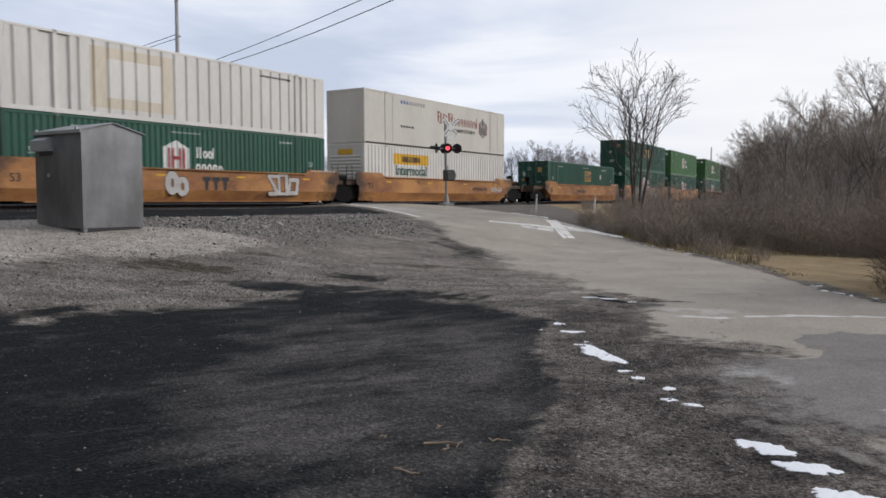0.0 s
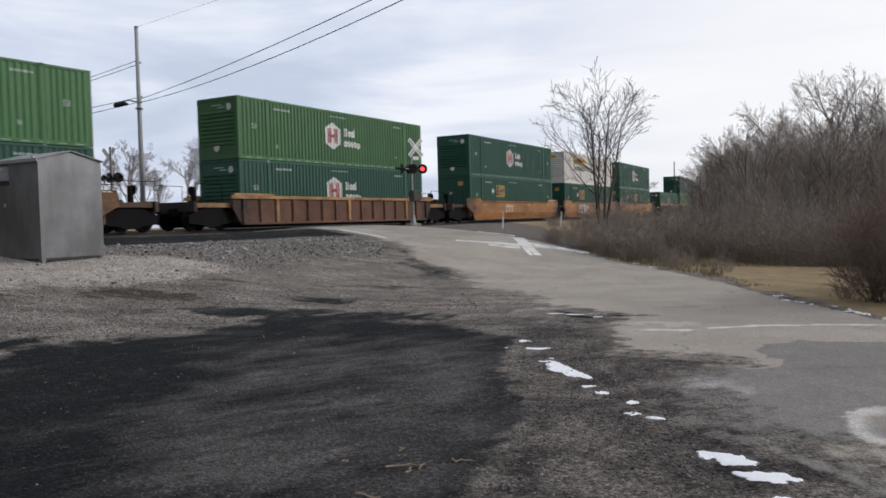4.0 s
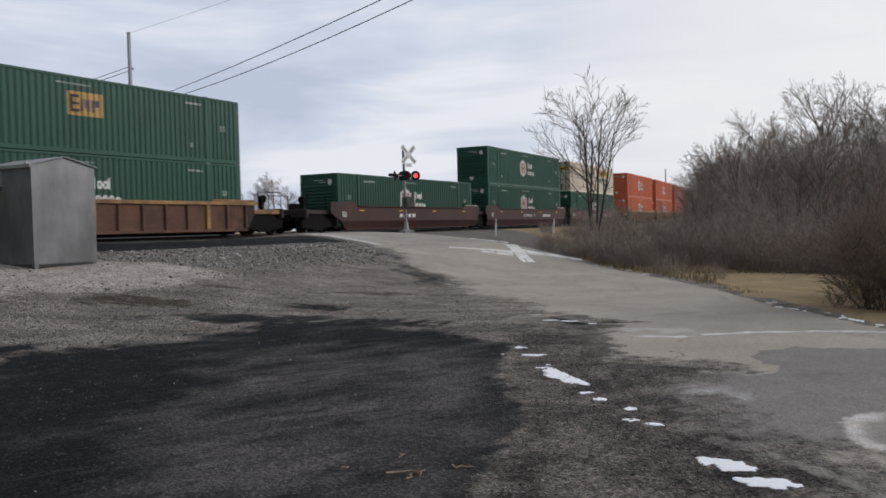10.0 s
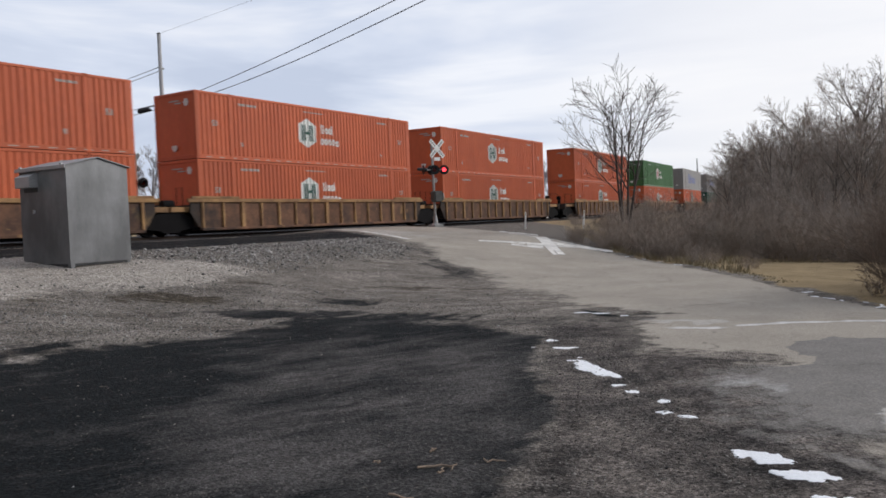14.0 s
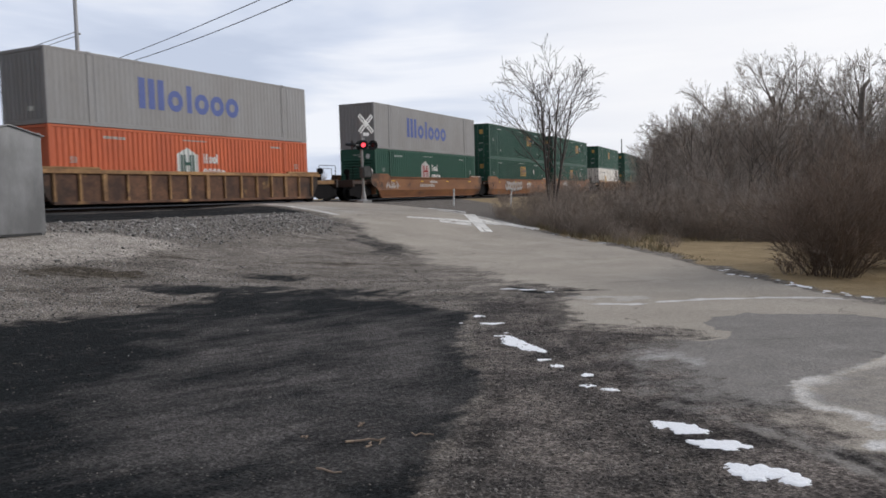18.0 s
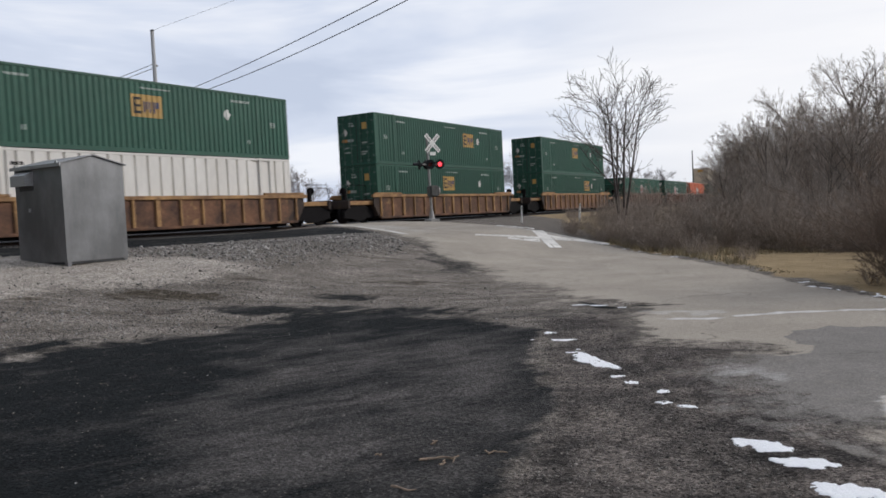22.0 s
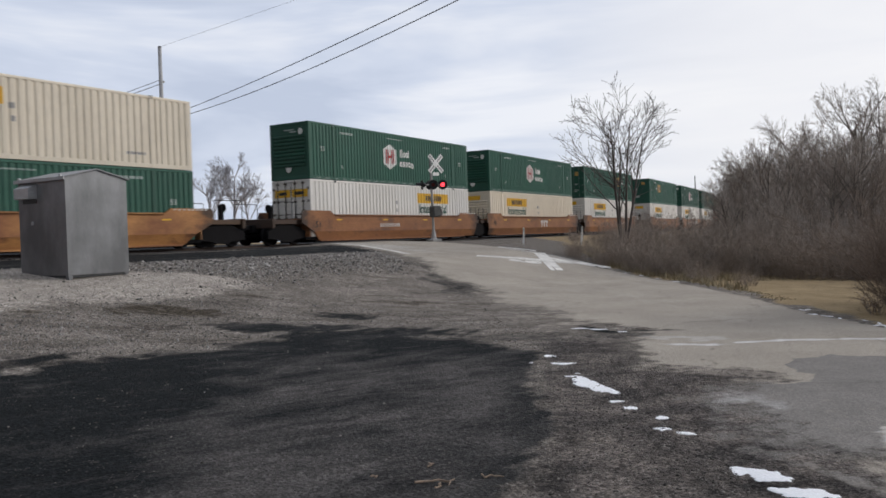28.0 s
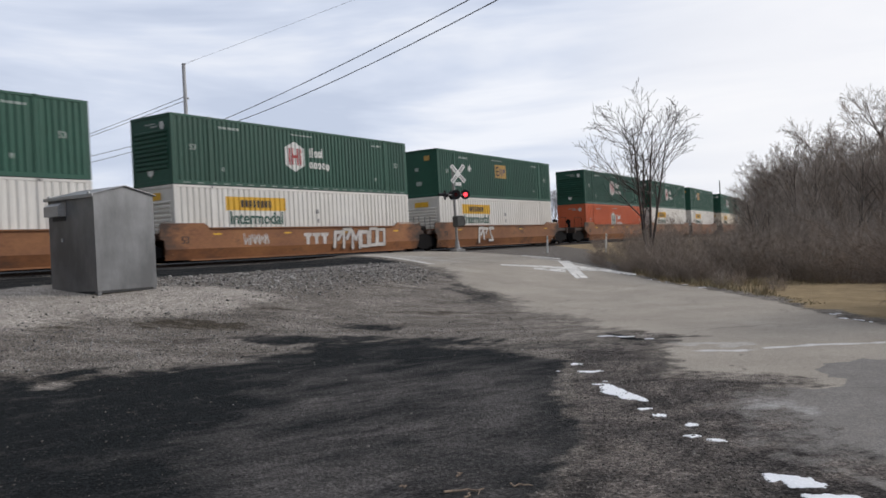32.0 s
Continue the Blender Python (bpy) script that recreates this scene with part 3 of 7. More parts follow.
def ground_material():
    m = bpy.data.materials.new("ground")
    m.use_nodes = True
    t = m.node_tree
    b = t.nodes["Principled BSDF"]
    co = t.nodes.new("ShaderNodeTexCoord").outputs["Object"]

    def tex(scale, detail=4.0, rough=0.6, stretch=None, turn=0.0):
        n = t.nodes.new("ShaderNodeTexNoise")
        n.inputs["Scale"].default_value, n.inputs["Detail"].default_value, n.inputs["Roughness"].default_value = scale, detail, rough
        src = co
        if stretch:
            mp = t.nodes.new("ShaderNodeMapping")
            mp.vector_type = "TEXTURE"
            mp.inputs["Scale"].default_value, mp.inputs["Rotation"].default_value = stretch, (0, 0, radians(turn))
            t.links.new(co, mp.inputs[0])
            src = mp.outputs[0]
        t.links.new(src, n.inputs["Vector"])
        return n.outputs["Fac"]

    def grit(scale):
        n = t.nodes.new("ShaderNodeTexVoronoi")
        n.inputs["Scale"].default_value = scale
        t.links.new(co, n.inputs["Vector"])
        return n

    def ranged(value, a, c, lo=0.0, hi=1.0):
        n = t.nodes.new("ShaderNodeMapRange")
        for k, x in enumerate((a, c, lo, hi)):
            n.inputs[k + 1].default_value = x
        t.links.new(value, n.inputs[0])
        return n.outputs[0]

    def mix(fac, a, c, kind="MIX"):
        n = t.nodes.new("ShaderNodeMix")
        n.data_type, n.blend_type = "RGBA", kind
        for value, slot in ((fac, 0), (a, 6), (c, 7)):
            if isinstance(value, (int, float)):
                n.inputs[slot].default_value = value
            elif isinstance(value, tuple):
                n.inputs[slot].default_value = (*value, 1)
            else:
                t.links.new(value, n.inputs[slot])
        return n.outputs[2]

    def times(a, c):
        n = t.nodes.new("ShaderNodeMath")
        n.operation = "MULTIPLY"
        t.links.new(a, n.inputs[0]), t.links.new(c, n.inputs[1])
        return n.outputs[0]

    def attr(name):
        n = t.nodes.new("ShaderNodeAttribute")
        n.attribute_name = name
        return n.outputs["Fac"]

    def total(a, c):
        n = t.nodes.new("ShaderNodeMath")
        n.operation = "ADD"
        t.links.new(a, n.inputs[0]), t.links.new(c, n.inputs[1])
        return n.outputs[0]

    def level(value, gain):
        n = t.nodes.new("ShaderNodeMath")
        n.operation, n.inputs[1].default_value = "MULTIPLY", gain
        t.links.new(value, n.inputs[0])
        return n.outputs[0]

    def split(colour, k):
        n = t.nodes.new("ShaderNodeSeparateColor")
        t.links.new(colour, n.inputs[0])
        return n.outputs[k]

    def grey(value):
        n = t.nodes.new("ShaderNodeCombineColor")
        for k in range(3):
            t.links.new(value, n.inputs[k])
        return n.outputs[0]

    fine, big, pebble = tex(60, 5, 0.7), tex(0.8, 5, 0.6), grit(30)
    mid = tex(5.0, 6, 0.7)
    brk = ranged(mid, 0.3, 0.7, -0.30, 0.30)
    # worn chip-and-dirt lot
    c = mix(ranged(big, 0.34, 0.66), (0.232, 0.217, 0.198), (0.145, 0.134, 0.121))
    c = mix(ranged(tex(2.2, 6, 0.7, (1.8, 0.7, 1), 20), 0.50, 0.72, 0, 0.6), c, (0.085, 0.078, 0.071))
    c = mix(ranged(tex(3.1, 5), 0.52, 0.70, 0, 0.6), c, (0.30, 0.28, 0.25))
    c = mix(ranged(total(attr("earth"), brk), 0.3, 0.8, 0, 0.92), c, (0.055, 0.047, 0.034))
    c = mix(ranged(tex(0.9, 6, 0.7, (2.6, 0.55, 1), 12), 0.52, 0.64, 0, 0.75), c, (0.090, 0.080, 0.069))
    c = mix(ranged(tex(1.3, 6, 0.7, (2.2, 0.6, 1), -8), 0.52, 0.64, 0, 0.7), c, (0.32, 0.302, 0.277))
    # brown crumble between the lot and the road
    e = mix(ranged(tex(1.3, 6, 0.7), 0.41, 0.59), (0.168, 0.153, 0.142), (0.066, 0.062, 0.060))
    e = mix(ranged(tex(0.9, 5, 0.65), 0.52, 0.70, 0, 0.7), e, (0.165, 0.150, 0.133))
    e = mix(ranged(tex(2.3, 5, 0.65), 0.56, 0.68, 0, 0.7), e, (0.022, 0.0212, 0.0215))
    # a web of sunken black cracks and lumps in the crumble
    bend = t.nodes.new("ShaderNodeTexNoise")
    bend.inputs["Scale"].default_value, bend.inputs["Detail"].default_value = 2.2, 5
    t.links.new(co, bend.inputs["Vector"])
    bent = t.nodes.new("ShaderNodeMix")
    bent.data_type, bent.inputs[0].default_value = "VECTOR", 0.35
    t.links.new(co, bent.inputs[4]), t.links.new(bend.outputs["Color"], bent.inputs[5])
    web = t.nodes.new("ShaderNodeTexVoronoi")
    web.feature = "DISTANCE_TO_EDGE"
    web.inputs["Scale"].default_value = 1.7
    t.links.new(bent.outputs[1], web.inputs["Vector"])
    e = mix(times(ranged(web.outputs["Distance"], 0.02, 0.13, 0.62, 0.0), ranged(tex(1.1, 4), 0.40, 0.58)), e, (0.013, 0.0135, 0.0145))
    c = mix(ranged(total(attr("crumb"), brk), 0.2, 0.8), c, e)
    # dark millings with paler wheel-swept streaks
    streak = mix(0.5, tex(0.85, 5, 0.58, (2.2, 0.75, 1), 36), tex(0.95, 6, 0.62))
    sweep = total(level(attr("pale"), 0.10), streak)
    d = mix(ranged(sweep, 0.445, 0.655), (0.0148, 0.0174, 0.0190), (0.100, 0.098, 0.097))
    d = mix(ranged(total(level(attr("pale"), 0.05), tex(2.4, 6, 0.7, (2.6, 0.6, 1), 26)), 0.52, 0.70, 0, 0.5), d, (0.098, 0.094, 0.094))
    d = mix(ranged(tex(1.9, 6, 0.7, (2.2, 0.6, 1), 34), 0.52, 0.66, 0, 0.75), d, (0.0148, 0.0156, 0.0172))
    c = mix(ranged(total(attr("dark"), brk), 0.22, 0.85), c, d)
    p = mix(ranged(tex(2.0, 5, 0.7), 0.35, 0.7), (0.42, 0.398, 0.365), (0.30, 0.282, 0.257))
    c = mix(ranged(total(attr("pad"), brk), 0.3, 0.75), c, p)
    c = mix(ranged(total(attr("stone"), brk), 0.25, 0.8), c, mix(ranged(pebble.outputs["Distance"], 0.1, 0.6), (0.29, 0.272, 0.248), (0.13, 0.121, 0.11)))
    c = mix(ranged(total(attr("turf"), brk), 0.25, 0.75), c, mix(ranged(tex(1.1, 6, 0.7), 0.35, 0.65), (0.385, 0.305, 0.187), (0.260, 0.204, 0.123)))
    # grain: single stones of two sizes
    cell, cell2 = grit(75), grit(33)
    strong = times(times(ranged(fine, 0.25, 0.75, 0.6, 1.4), ranged(split(cell.outputs["Color"], 0), 0, 1, 0.5, 1.5)), ranged(split(cell2.outputs["Color"], 1), 0, 1, 0.55, 1.45))
    chips = grit(40)
    loose = times(ranged(split(chips.outputs["Color"], 2), 0.93, 0.95), ranged(chips.outputs["Distance"], 0.36, 0.24))
    g = mix(1.0, c, mix(total(level(attr("dark"), 0.25), level(attr("turf"), 0.8)), grey(strong), (1.0, 1.0, 1.0)), "MULTIPLY")
    g = mix(level(loose, 0.4), g, (0.26, 0.25, 0.235))
    g = mix(1.0, g, (1.03, 1.0, 0.96), "MULTIPLY")

    # the worn asphalt road
    r = mix(ranged(tex(0.55, 5, 0.6), 0.3, 0.7), (0.405, 0.374, 0.332), (0.305, 0.280, 0.247))
    r = mix(ranged(tex(0.7, 6, 0.7, (1, 3, 1)), 0.56, 0.72, 0, 0.7), r, (0.415, 0.39, 0.355))
    r = mix(ranged(tex(3.0, 6, 0.7), 0.60, 0.75, 0, 0.5), r, (0.17, 0.16, 0.148))
    newer = mix(ranged(tex(1.6, 6, 0.7), 0.35, 0.7), (0.232, 0.224, 0.218), (0.178, 0.171, 0.166))
    r = mix(ranged(total(attr("newer"), level(brk, 0.35)), 0.3, 0.6, 0, 0.95), r, newer)
    r = mix(ranged(total(attr("wet"), brk), 0.25, 0.85, 0, 0.88), r, (0.062, 0.057, 0.053))
    r = mix(ranged(total(attr("whitened"), level(brk, 0.5)), 0.12, 0.85), r, (0.60, 0.60, 0.605))
    # thin cracks
    warp = t.nodes.new("ShaderNodeTexNoise")
    warp.inputs["Scale"].default_value, warp.inputs["Detail"].default_value = 1.2, 4
    t.links.new(co, warp.inputs["Vector"])
    mixv = t.nodes.new("ShaderNodeMix")
    mixv.data_type, mixv.inputs[0].default_value = "VECTOR", 0.45
    t.links.new(co, mixv.inputs[4]), t.links.new(warp.outputs["Color"], mixv.inputs[5])
    vor = t.nodes.new("ShaderNodeTexVoronoi")
    vor.feature = "DISTANCE_TO_EDGE"
    vor.inputs["Scale"].default_value = 0.6
    t.links.new(mixv.outputs[1], vor.inputs["Vector"])
    r = mix(times(ranged(vor.outputs["Distance"], 0.0, 0.008, 0.6, 0.0), ranged(big, 0.45, 0.6)), r, (0.06, 0.058, 0.055))
    weak = times(ranged(fine, 0.25, 0.75, 0.78, 1.22), ranged(split(cell.outputs["Color"], 0), 0, 1, 0.80, 1.2))
    r = mix(1.0, mix(1.0, r, grey(weak), "MULTIPLY"), (1.03, 1.02, 0.975), "MULTIPLY")
    g = mix(ranged(total(attr("road"), level(brk, 1.1)), 0.28, 0.72), g, r)
    g = mix(1.0, g, (1.035, 1.0, 0.985), "MULTIPLY")
    t.links.new(g, b.inputs["Base Color"])
    b.inputs["Roughness"].default_value = 0.9
    b.inputs["Specular IOR Level"].default_value = 0.06
    bp = t.nodes.new("ShaderNodeBump")
    bp.inputs["Distance"].default_value = 0.03
    t.links.new(ranged(attr("road"), 0.3, 0.8, 1.0, 0.3), bp.inputs["Strength"])
    t.links.new(mix(0.5, fine, pebble.outputs["Distance"]), bp.inputs["Height"])
    t.links.new(bp.outputs[0], b.inputs["Normal"])
    return m


SURFACE = ground_material()
ground_mesh.materials.append(SURFACE)
ground = tagged(new("ground", ground_mesh), "dark broken millings, pale gravel and dry winter turf", kind="structure")


# ---- the road ----
def build_road():
    us, vs = np.linspace(-1, 1, 81), np.concatenate([np.arange(-60, 2, 3.0), np.arange(2, 15, 0.06), np.arange(15, 34, 0.14), np.arange(34, 88, 0.8)])
    gu, gv = np.meshgrid(us, vs)
    l, r = np.interp(gv, ROAD_Y, ROAD_L) - 0.75, np.interp(gv, ROAD_Y, ROAD_R) + 0.12
    x = (l + r) / 2 + gu * (r - l) / 2
    z = land(x, gv) + 0.020 - 0.035 * np.abs(gu) ** 10 + 0.004 * wave(x, gv, 1.0)
    # the pothole beside the stop line
    z -= 0.05 * np.exp(-(((x - 2.75) / 0.5) ** 2 + ((gv - 12.9) / 0.28) ** 2) ** 2)
    co = np.stack([x, gv, z], -1).reshape(-1, 3)
    nx, ny = len(us), len(vs)
    i = (np.arange(ny - 1)[:, None] * nx + np.arange(nx - 1)[None]).ravel()
    quads = np.stack([i, i + 1, i + nx + 1, i + nx], -1)
    me = mesh_of("road", co, quads)
    X, Y = co[:, 0], co[:, 1]
    n, n2, n3 = wave(X, Y, 3.0), wave(X * 2.6, Y * 2.6, 7.0), wave(X * 6.3, Y * 6.3, 2.0)
    # where the asphalt still holds: frayed on the side of the lot
    broken = np.interp(Y, (2, 13.4, 15, 17, 20, 24, 30, 90), (2.75, 2.9, 2.35, 1.75, 1.25, 0.0, -0.9, -20))
    broken = np.where(Y > 26, np.interp(Y, ROAD_Y, ROAD_L), broken)
    loose = np.interp(Y, (2, 10, 14, 20, 30, 40), (0.9, 0.7, 1.5, 1.9, 0.8, 0.3))
    hold = smooth(X - broken + loose * (0.5 + 0.18 * n + 0.16 * n2 + 0.10 * n3), 0, loose * 1.25)
    fray = 0.06 * n + 0.07 * n2 + 0.06 * n3
    slab = within(X, Y, [(2.2, 17.5), (2.5, 15.0), (3.0, 13.7), (3.5, 12.95), (3.1, 12.3), (2.95, 11.2), (2.62, 10.4), (2.52, 9.45), (3.0, 9.05), (3.49, 8.87), (3.76, 8.04), (3.2, 7.98), (2.72, 7.66),
                         (2.62, 6.65), (2.45, 5.7), (3.12, 5.65), (3.12, 4.2), (3.0, 1.0), (9.0, 1.0), (9.0, 17.5)])
    soft_ = 0.10 + 0.40 * smooth(3.3 - X, 0, 0.4) * smooth(8.1 - Y, 0, 0.5)
    hold = np.where(Y < 14.2, smooth(slab + fray * (1 + 2 * soft_), -soft_, 0.06 + soft_), np.where(Y < 16.5, np.maximum(hold, smooth(slab + fray, -0.1, 0.5)), hold))
    # swept wheel tracks where a skin of asphalt shows through the grit
    trail = np.interp(Y, (3.4, 4.1, 4.5, 4.9, 5.35, 5.7), (2.85, 2.72, 2.63, 2.52, 2.45, 2.32))
    hold = np.maximum(hold, 0.72 * smooth(0.10 + 0.03 * n2 - np.abs(X - trail), 0, 0.09) * smooth(5.9 - Y, 0, 0.3) * smooth(Y, 2.2, 3.2))
    hold = np.maximum(hold, 0.55 * blot(X, Y, 2.35, 13.9, 0.8, 0.25, 10) + 0.5 * blot(X, Y, 2.0, 15.2, 0.7, 0.3, -10))
    hold = np.maximum(hold, 0.50 * smooth(slab + 2 * fray, -0.85, -0.05) * smooth(12.5 - Y, 0, 1.0) * smooth(Y, 3.6, 4.4))
    hold *= smooth(np.interp(Y, ROAD_Y, ROAD_R) - X + 0.07 * n2 + 0.05 * n3, -0.02, 0.2)
    hold *= smooth((gu.ravel() + 1) * (r - l).ravel() / 2, 0.02, 0.22)
    patch_ = within(X, Y, [(9.0, 8.0), (6.2, 8.5), (5.9, 9.2), (4.75, 9.6), (4.2, 9.45), (3.89, 9.0), (3.98, 8.4), (3.76, 8.04), (3.2, 7.98), (2.72, 7.66), (2.6, 6.65), (2.45, 5.65), (3.12, 5.65), (3.4, 6.0), (3.75, 6.2), (4.65, 6.75), (5.1, 6.9), (9.0, 7.2)])
    newer = smooth(patch_ + 0.05 * n2 + 0.03 * n3, -0.03, 0.07) * (0.62 + 0.38 * smooth(Y - 7.4 + 0.25 * n, -0.5, 0.6) * smooth(X, 3.4, 4.2))
    newer = np.maximum(newer, 0.60 * smooth(patch_ + 0.1 * n2, -0.9, -0.25) * smooth(3.6 - X, 0, 0.3) * smooth(8.3 - Y, 0, 0.3) * smooth(Y, 4.8, 5.6))
    newer = np.maximum(newer, 0.55 * smooth(0.3 - np.abs(X - trail), 0, 0.1) * smooth(5.9 - Y, 0, 0.3))
    newer = np.maximum(newer, 0.50 * smooth(within(X, Y, [(9.0, 7.3), (5.1, 6.97), (3.4, 6.2), (3.15, 5.4), (3.2, 4.5), (3.0, 2.5), (9.0, 2.5)]), 0, 0.2))
    wet = np.maximum(1.0 * blot(X, Y, 2.75, 8.45, 0.45, 0.34, -38), 0.9 * blot(X, Y, 2.6, 12.5, 0.95, 0.5, -28))
    wet = np.maximum(wet, 0.75 * blot(X, Y, 2.42, 10.9, 0.36, 1.5, -6, 0.45))
    wet = np.maximum(wet, 0.8 * smooth(0.035 + 0.015 * n3 - np.abs(X - np.interp(Y, (9.0, 9.35, 9.9, 10.35, 10.75), (3.0, 3.25, 3.2, 3.5, 3.85)) - 0.04 * n2), 0, 0.05) * smooth(Y, 8.9, 9.1) * smooth(10.8 - Y, 0, 0.2))
    wet = np.maximum(wet, 0.6 * smooth(0.03 + 0.015 * n2 - np.abs(Y - np.interp(X, (2.6, 2.9, 3.2, 3.6), (9.9, 9.75, 9.95, 9.4)) - 0.04 * n3), 0, 0.06) * smooth(3.6 - X, 0, 0.2))
    arc = np.interp(X, (2.45, 2.6, 2.8, 3.1, 3.6, 4.3), (13.5, 13.25, 12.98, 12.78, 12.6, 12.45))
    lip = smooth(np.interp(X, (2.4, 3.2, 4.3), (0.24, 0.16, 0.05)) - np.abs(Y - arc + 0.05 * n3), 0, 0.10) * smooth(X, 2.4, 2.55) * smooth(4.3 - X + 0.1 * n3, 0, 0.8)
    wet = np.maximum(wet, 1.2 * lip)
    wet = np.maximum(wet, 0.5 * blot(X, Y, 2.15, 16.2, 0.7, 0.45, -30))
    # whitened places: a dried salt floor with a white rim, the old stop line and a paler lane by the rails
    salt = within(X, Y, [(9.0, 7.3), (5.1, 6.97), (4.65, 6.83), (3.73, 6.28), (3.42, 6.22), (3.21, 5.71), (3.12, 5.4), (3.26, 5.17), (3.28, 4.88), (3.31, 4.74), (3.07, 4.5), (3.1, 4.24), (3.0, 3.5), (9.0, 2.5)]) + 0.05 * n2 + 0.04 * n3
    rim = smooth(salt, -0.03, 0.03) * smooth(0.26 + 0.10 * n - salt, 0, 0.22)
    whitened = 0.05 * smooth(salt, -0.02, 0.12) + rim * (0.36 + 0.42 * smooth(3.9 - X, 0, 0.4) + 0.35 * smooth(0.4 - np.hypot(X - 4.8, Y - 6.8), 0, 0.4)) * (0.75 + 0.25 * n3)
    line = np.interp(X, (3.15, 3.82, 3.95, 4.4, 4.86, 5.68, 6.42, 6.8), (11.02, 10.78, 10.86, 10.96, 11.03, 10.95, 10.74, 10.5))
    whitened = np.maximum(whitened, (0.86 + 0.12 * n2 + 0.10 * n3) * smooth(0.11 + 0.03 * n3 - np.abs(Y - line), 0, 0.07) * smooth(X, 3.1, 3.25) * np.where(np.abs(X - 3.95) < 0.10, 0.3, 1.0))
    whitened = np.maximum(whitened, 0.36 * smooth(0.4 + 0.2 * n2 - np.abs(Y - 11.6 - 0.3 * n), 0, 0.4) * smooth(4.6 - X + 0.3 * n2, 0, 0.8) * smooth(X, 2.9, 3.3))
    lane = X - np.interp(Y, ROAD_Y, ROAD_L)
    whitened = np.maximum(whitened, (0.30 + 0.06 * n) * smooth(Y, 28, 33) * smooth(47 - Y, 0, 4) * smooth(lane, 0.25, 0.6) * smooth(3.0 + 0.4 * n - lane, 0, 1.6))
    whitened = np.maximum(whitened, 0.30 * blot(X, Y, 2.85, 7.3, 0.7, 0.30, -60, 0.9))
    values = dict(zip(GROUND_MASKS, masks(X, Y)))
    values["dark"] = np.maximum(values["dark"], 1.1 * lip)
    values["pale"] = values["pale"] - 1.5 * lip
    values.update(road=hold, newer=newer * (1 - smooth(whitened, 0.35, 0.6)), wet=wet, whitened=np.clip(whitened, 0, 1))
    for name, v in values.items():
        layer = me.attributes.new(name, "FLOAT", "POINT")
        layer.data.foreach_set("value", v.astype(np.float32))
    me.materials.append(SURFACE)
    return tagged(new("road", me), "pale worn two-lane asphalt road climbing to the crossing", kind="structure")


build_road()


def painted(name, corners, label, steps=14, broken=0.0, category="marking"):
    """A strip of worn road paint between two long sides: corners are its four plan corners."""
    a, b2, c, d = [Vector((*p, 0)) for p in corners]
    cols, rows = steps, 5
    co, qs = [], []
    for i in range(cols + 1):
        for j in range(rows + 1):
            p = a.lerp(b2, i / cols).lerp(d.lerp(c, i / cols), j / rows)
            e = 0.0
            if j in (0, rows):
                e = min(0.025, 0.1 * (d - a).length) * math.sin(i * 12.9898 + j * 4.1) * (1 if j else -1)
            p = p + (d - a).normalized() * e
            co.append((p.x, p.y, float(land(p.x, p.y)) + 0.0265))
    for i in range(cols):
        for j in range(rows):
            if random.random() < broken:
                continue
            k = i * (rows + 1) + j
            qs.append((k, k + rows + 1, k + rows + 2, k + 1))
    me = bpy.data.meshes.new(name)
    me.from_pydata(co, [], qs)
    me.materials.append(ROAD_PAINT)
    return tagged(new(name, me), label, category, kind="structure")


painted("road_marking", [(3.98, 26.85), (4.45, 27.2), (4.70, 33.3), (4.18, 33.0)], "white arm of a crossing mark on the asphalt", 20, 0.02)
painted("road_marking", [(1.66, 29.45), (4.03, 29.55), (4.15, 30.35), (1.70, 29.95)], "worn white arm of a crossing mark on the asphalt", 24, 0.05)
painted("road_marking", [(4.52, 30.65), (6.48, 29.10), (6.68, 30.0), (4.62, 31.5)], "worn white arm of a crossing mark on the asphalt", 24, 0.04)
painted("road_marking", [(2.78, 28.80), (3.90, 28.55), (4.00, 29.40), (2.84, 29.25)], "worn white letter stroke on the asphalt", 14, 0.12)
painted("road_marking", [(4.52, 29.75), (5.22, 29.80), (5.30, 30.0), (4.60, 30.5)], "worn white letter stroke on the asphalt", 12, 0.12)
painted("road_marking", [(2.95, 35.7), (4.40, 33.85), (4.48, 34.3), (3.02, 36.4)], "white edge line beside the verge near the rails", 20, 0.1)
painted("road_marking", [(-1.0, 29.2), (-0.75, 29.2), (-4.5, 39.5), (-4.8, 39.5)], "white edge line of the road near the crossing", 40, 0.15)
painted("road_marking", [(3.2, 34.6), (3.4, 34.6), (6.0, 30.6), (5.8, 30.6)], "white edge line beside the verge", 30, 0.2)


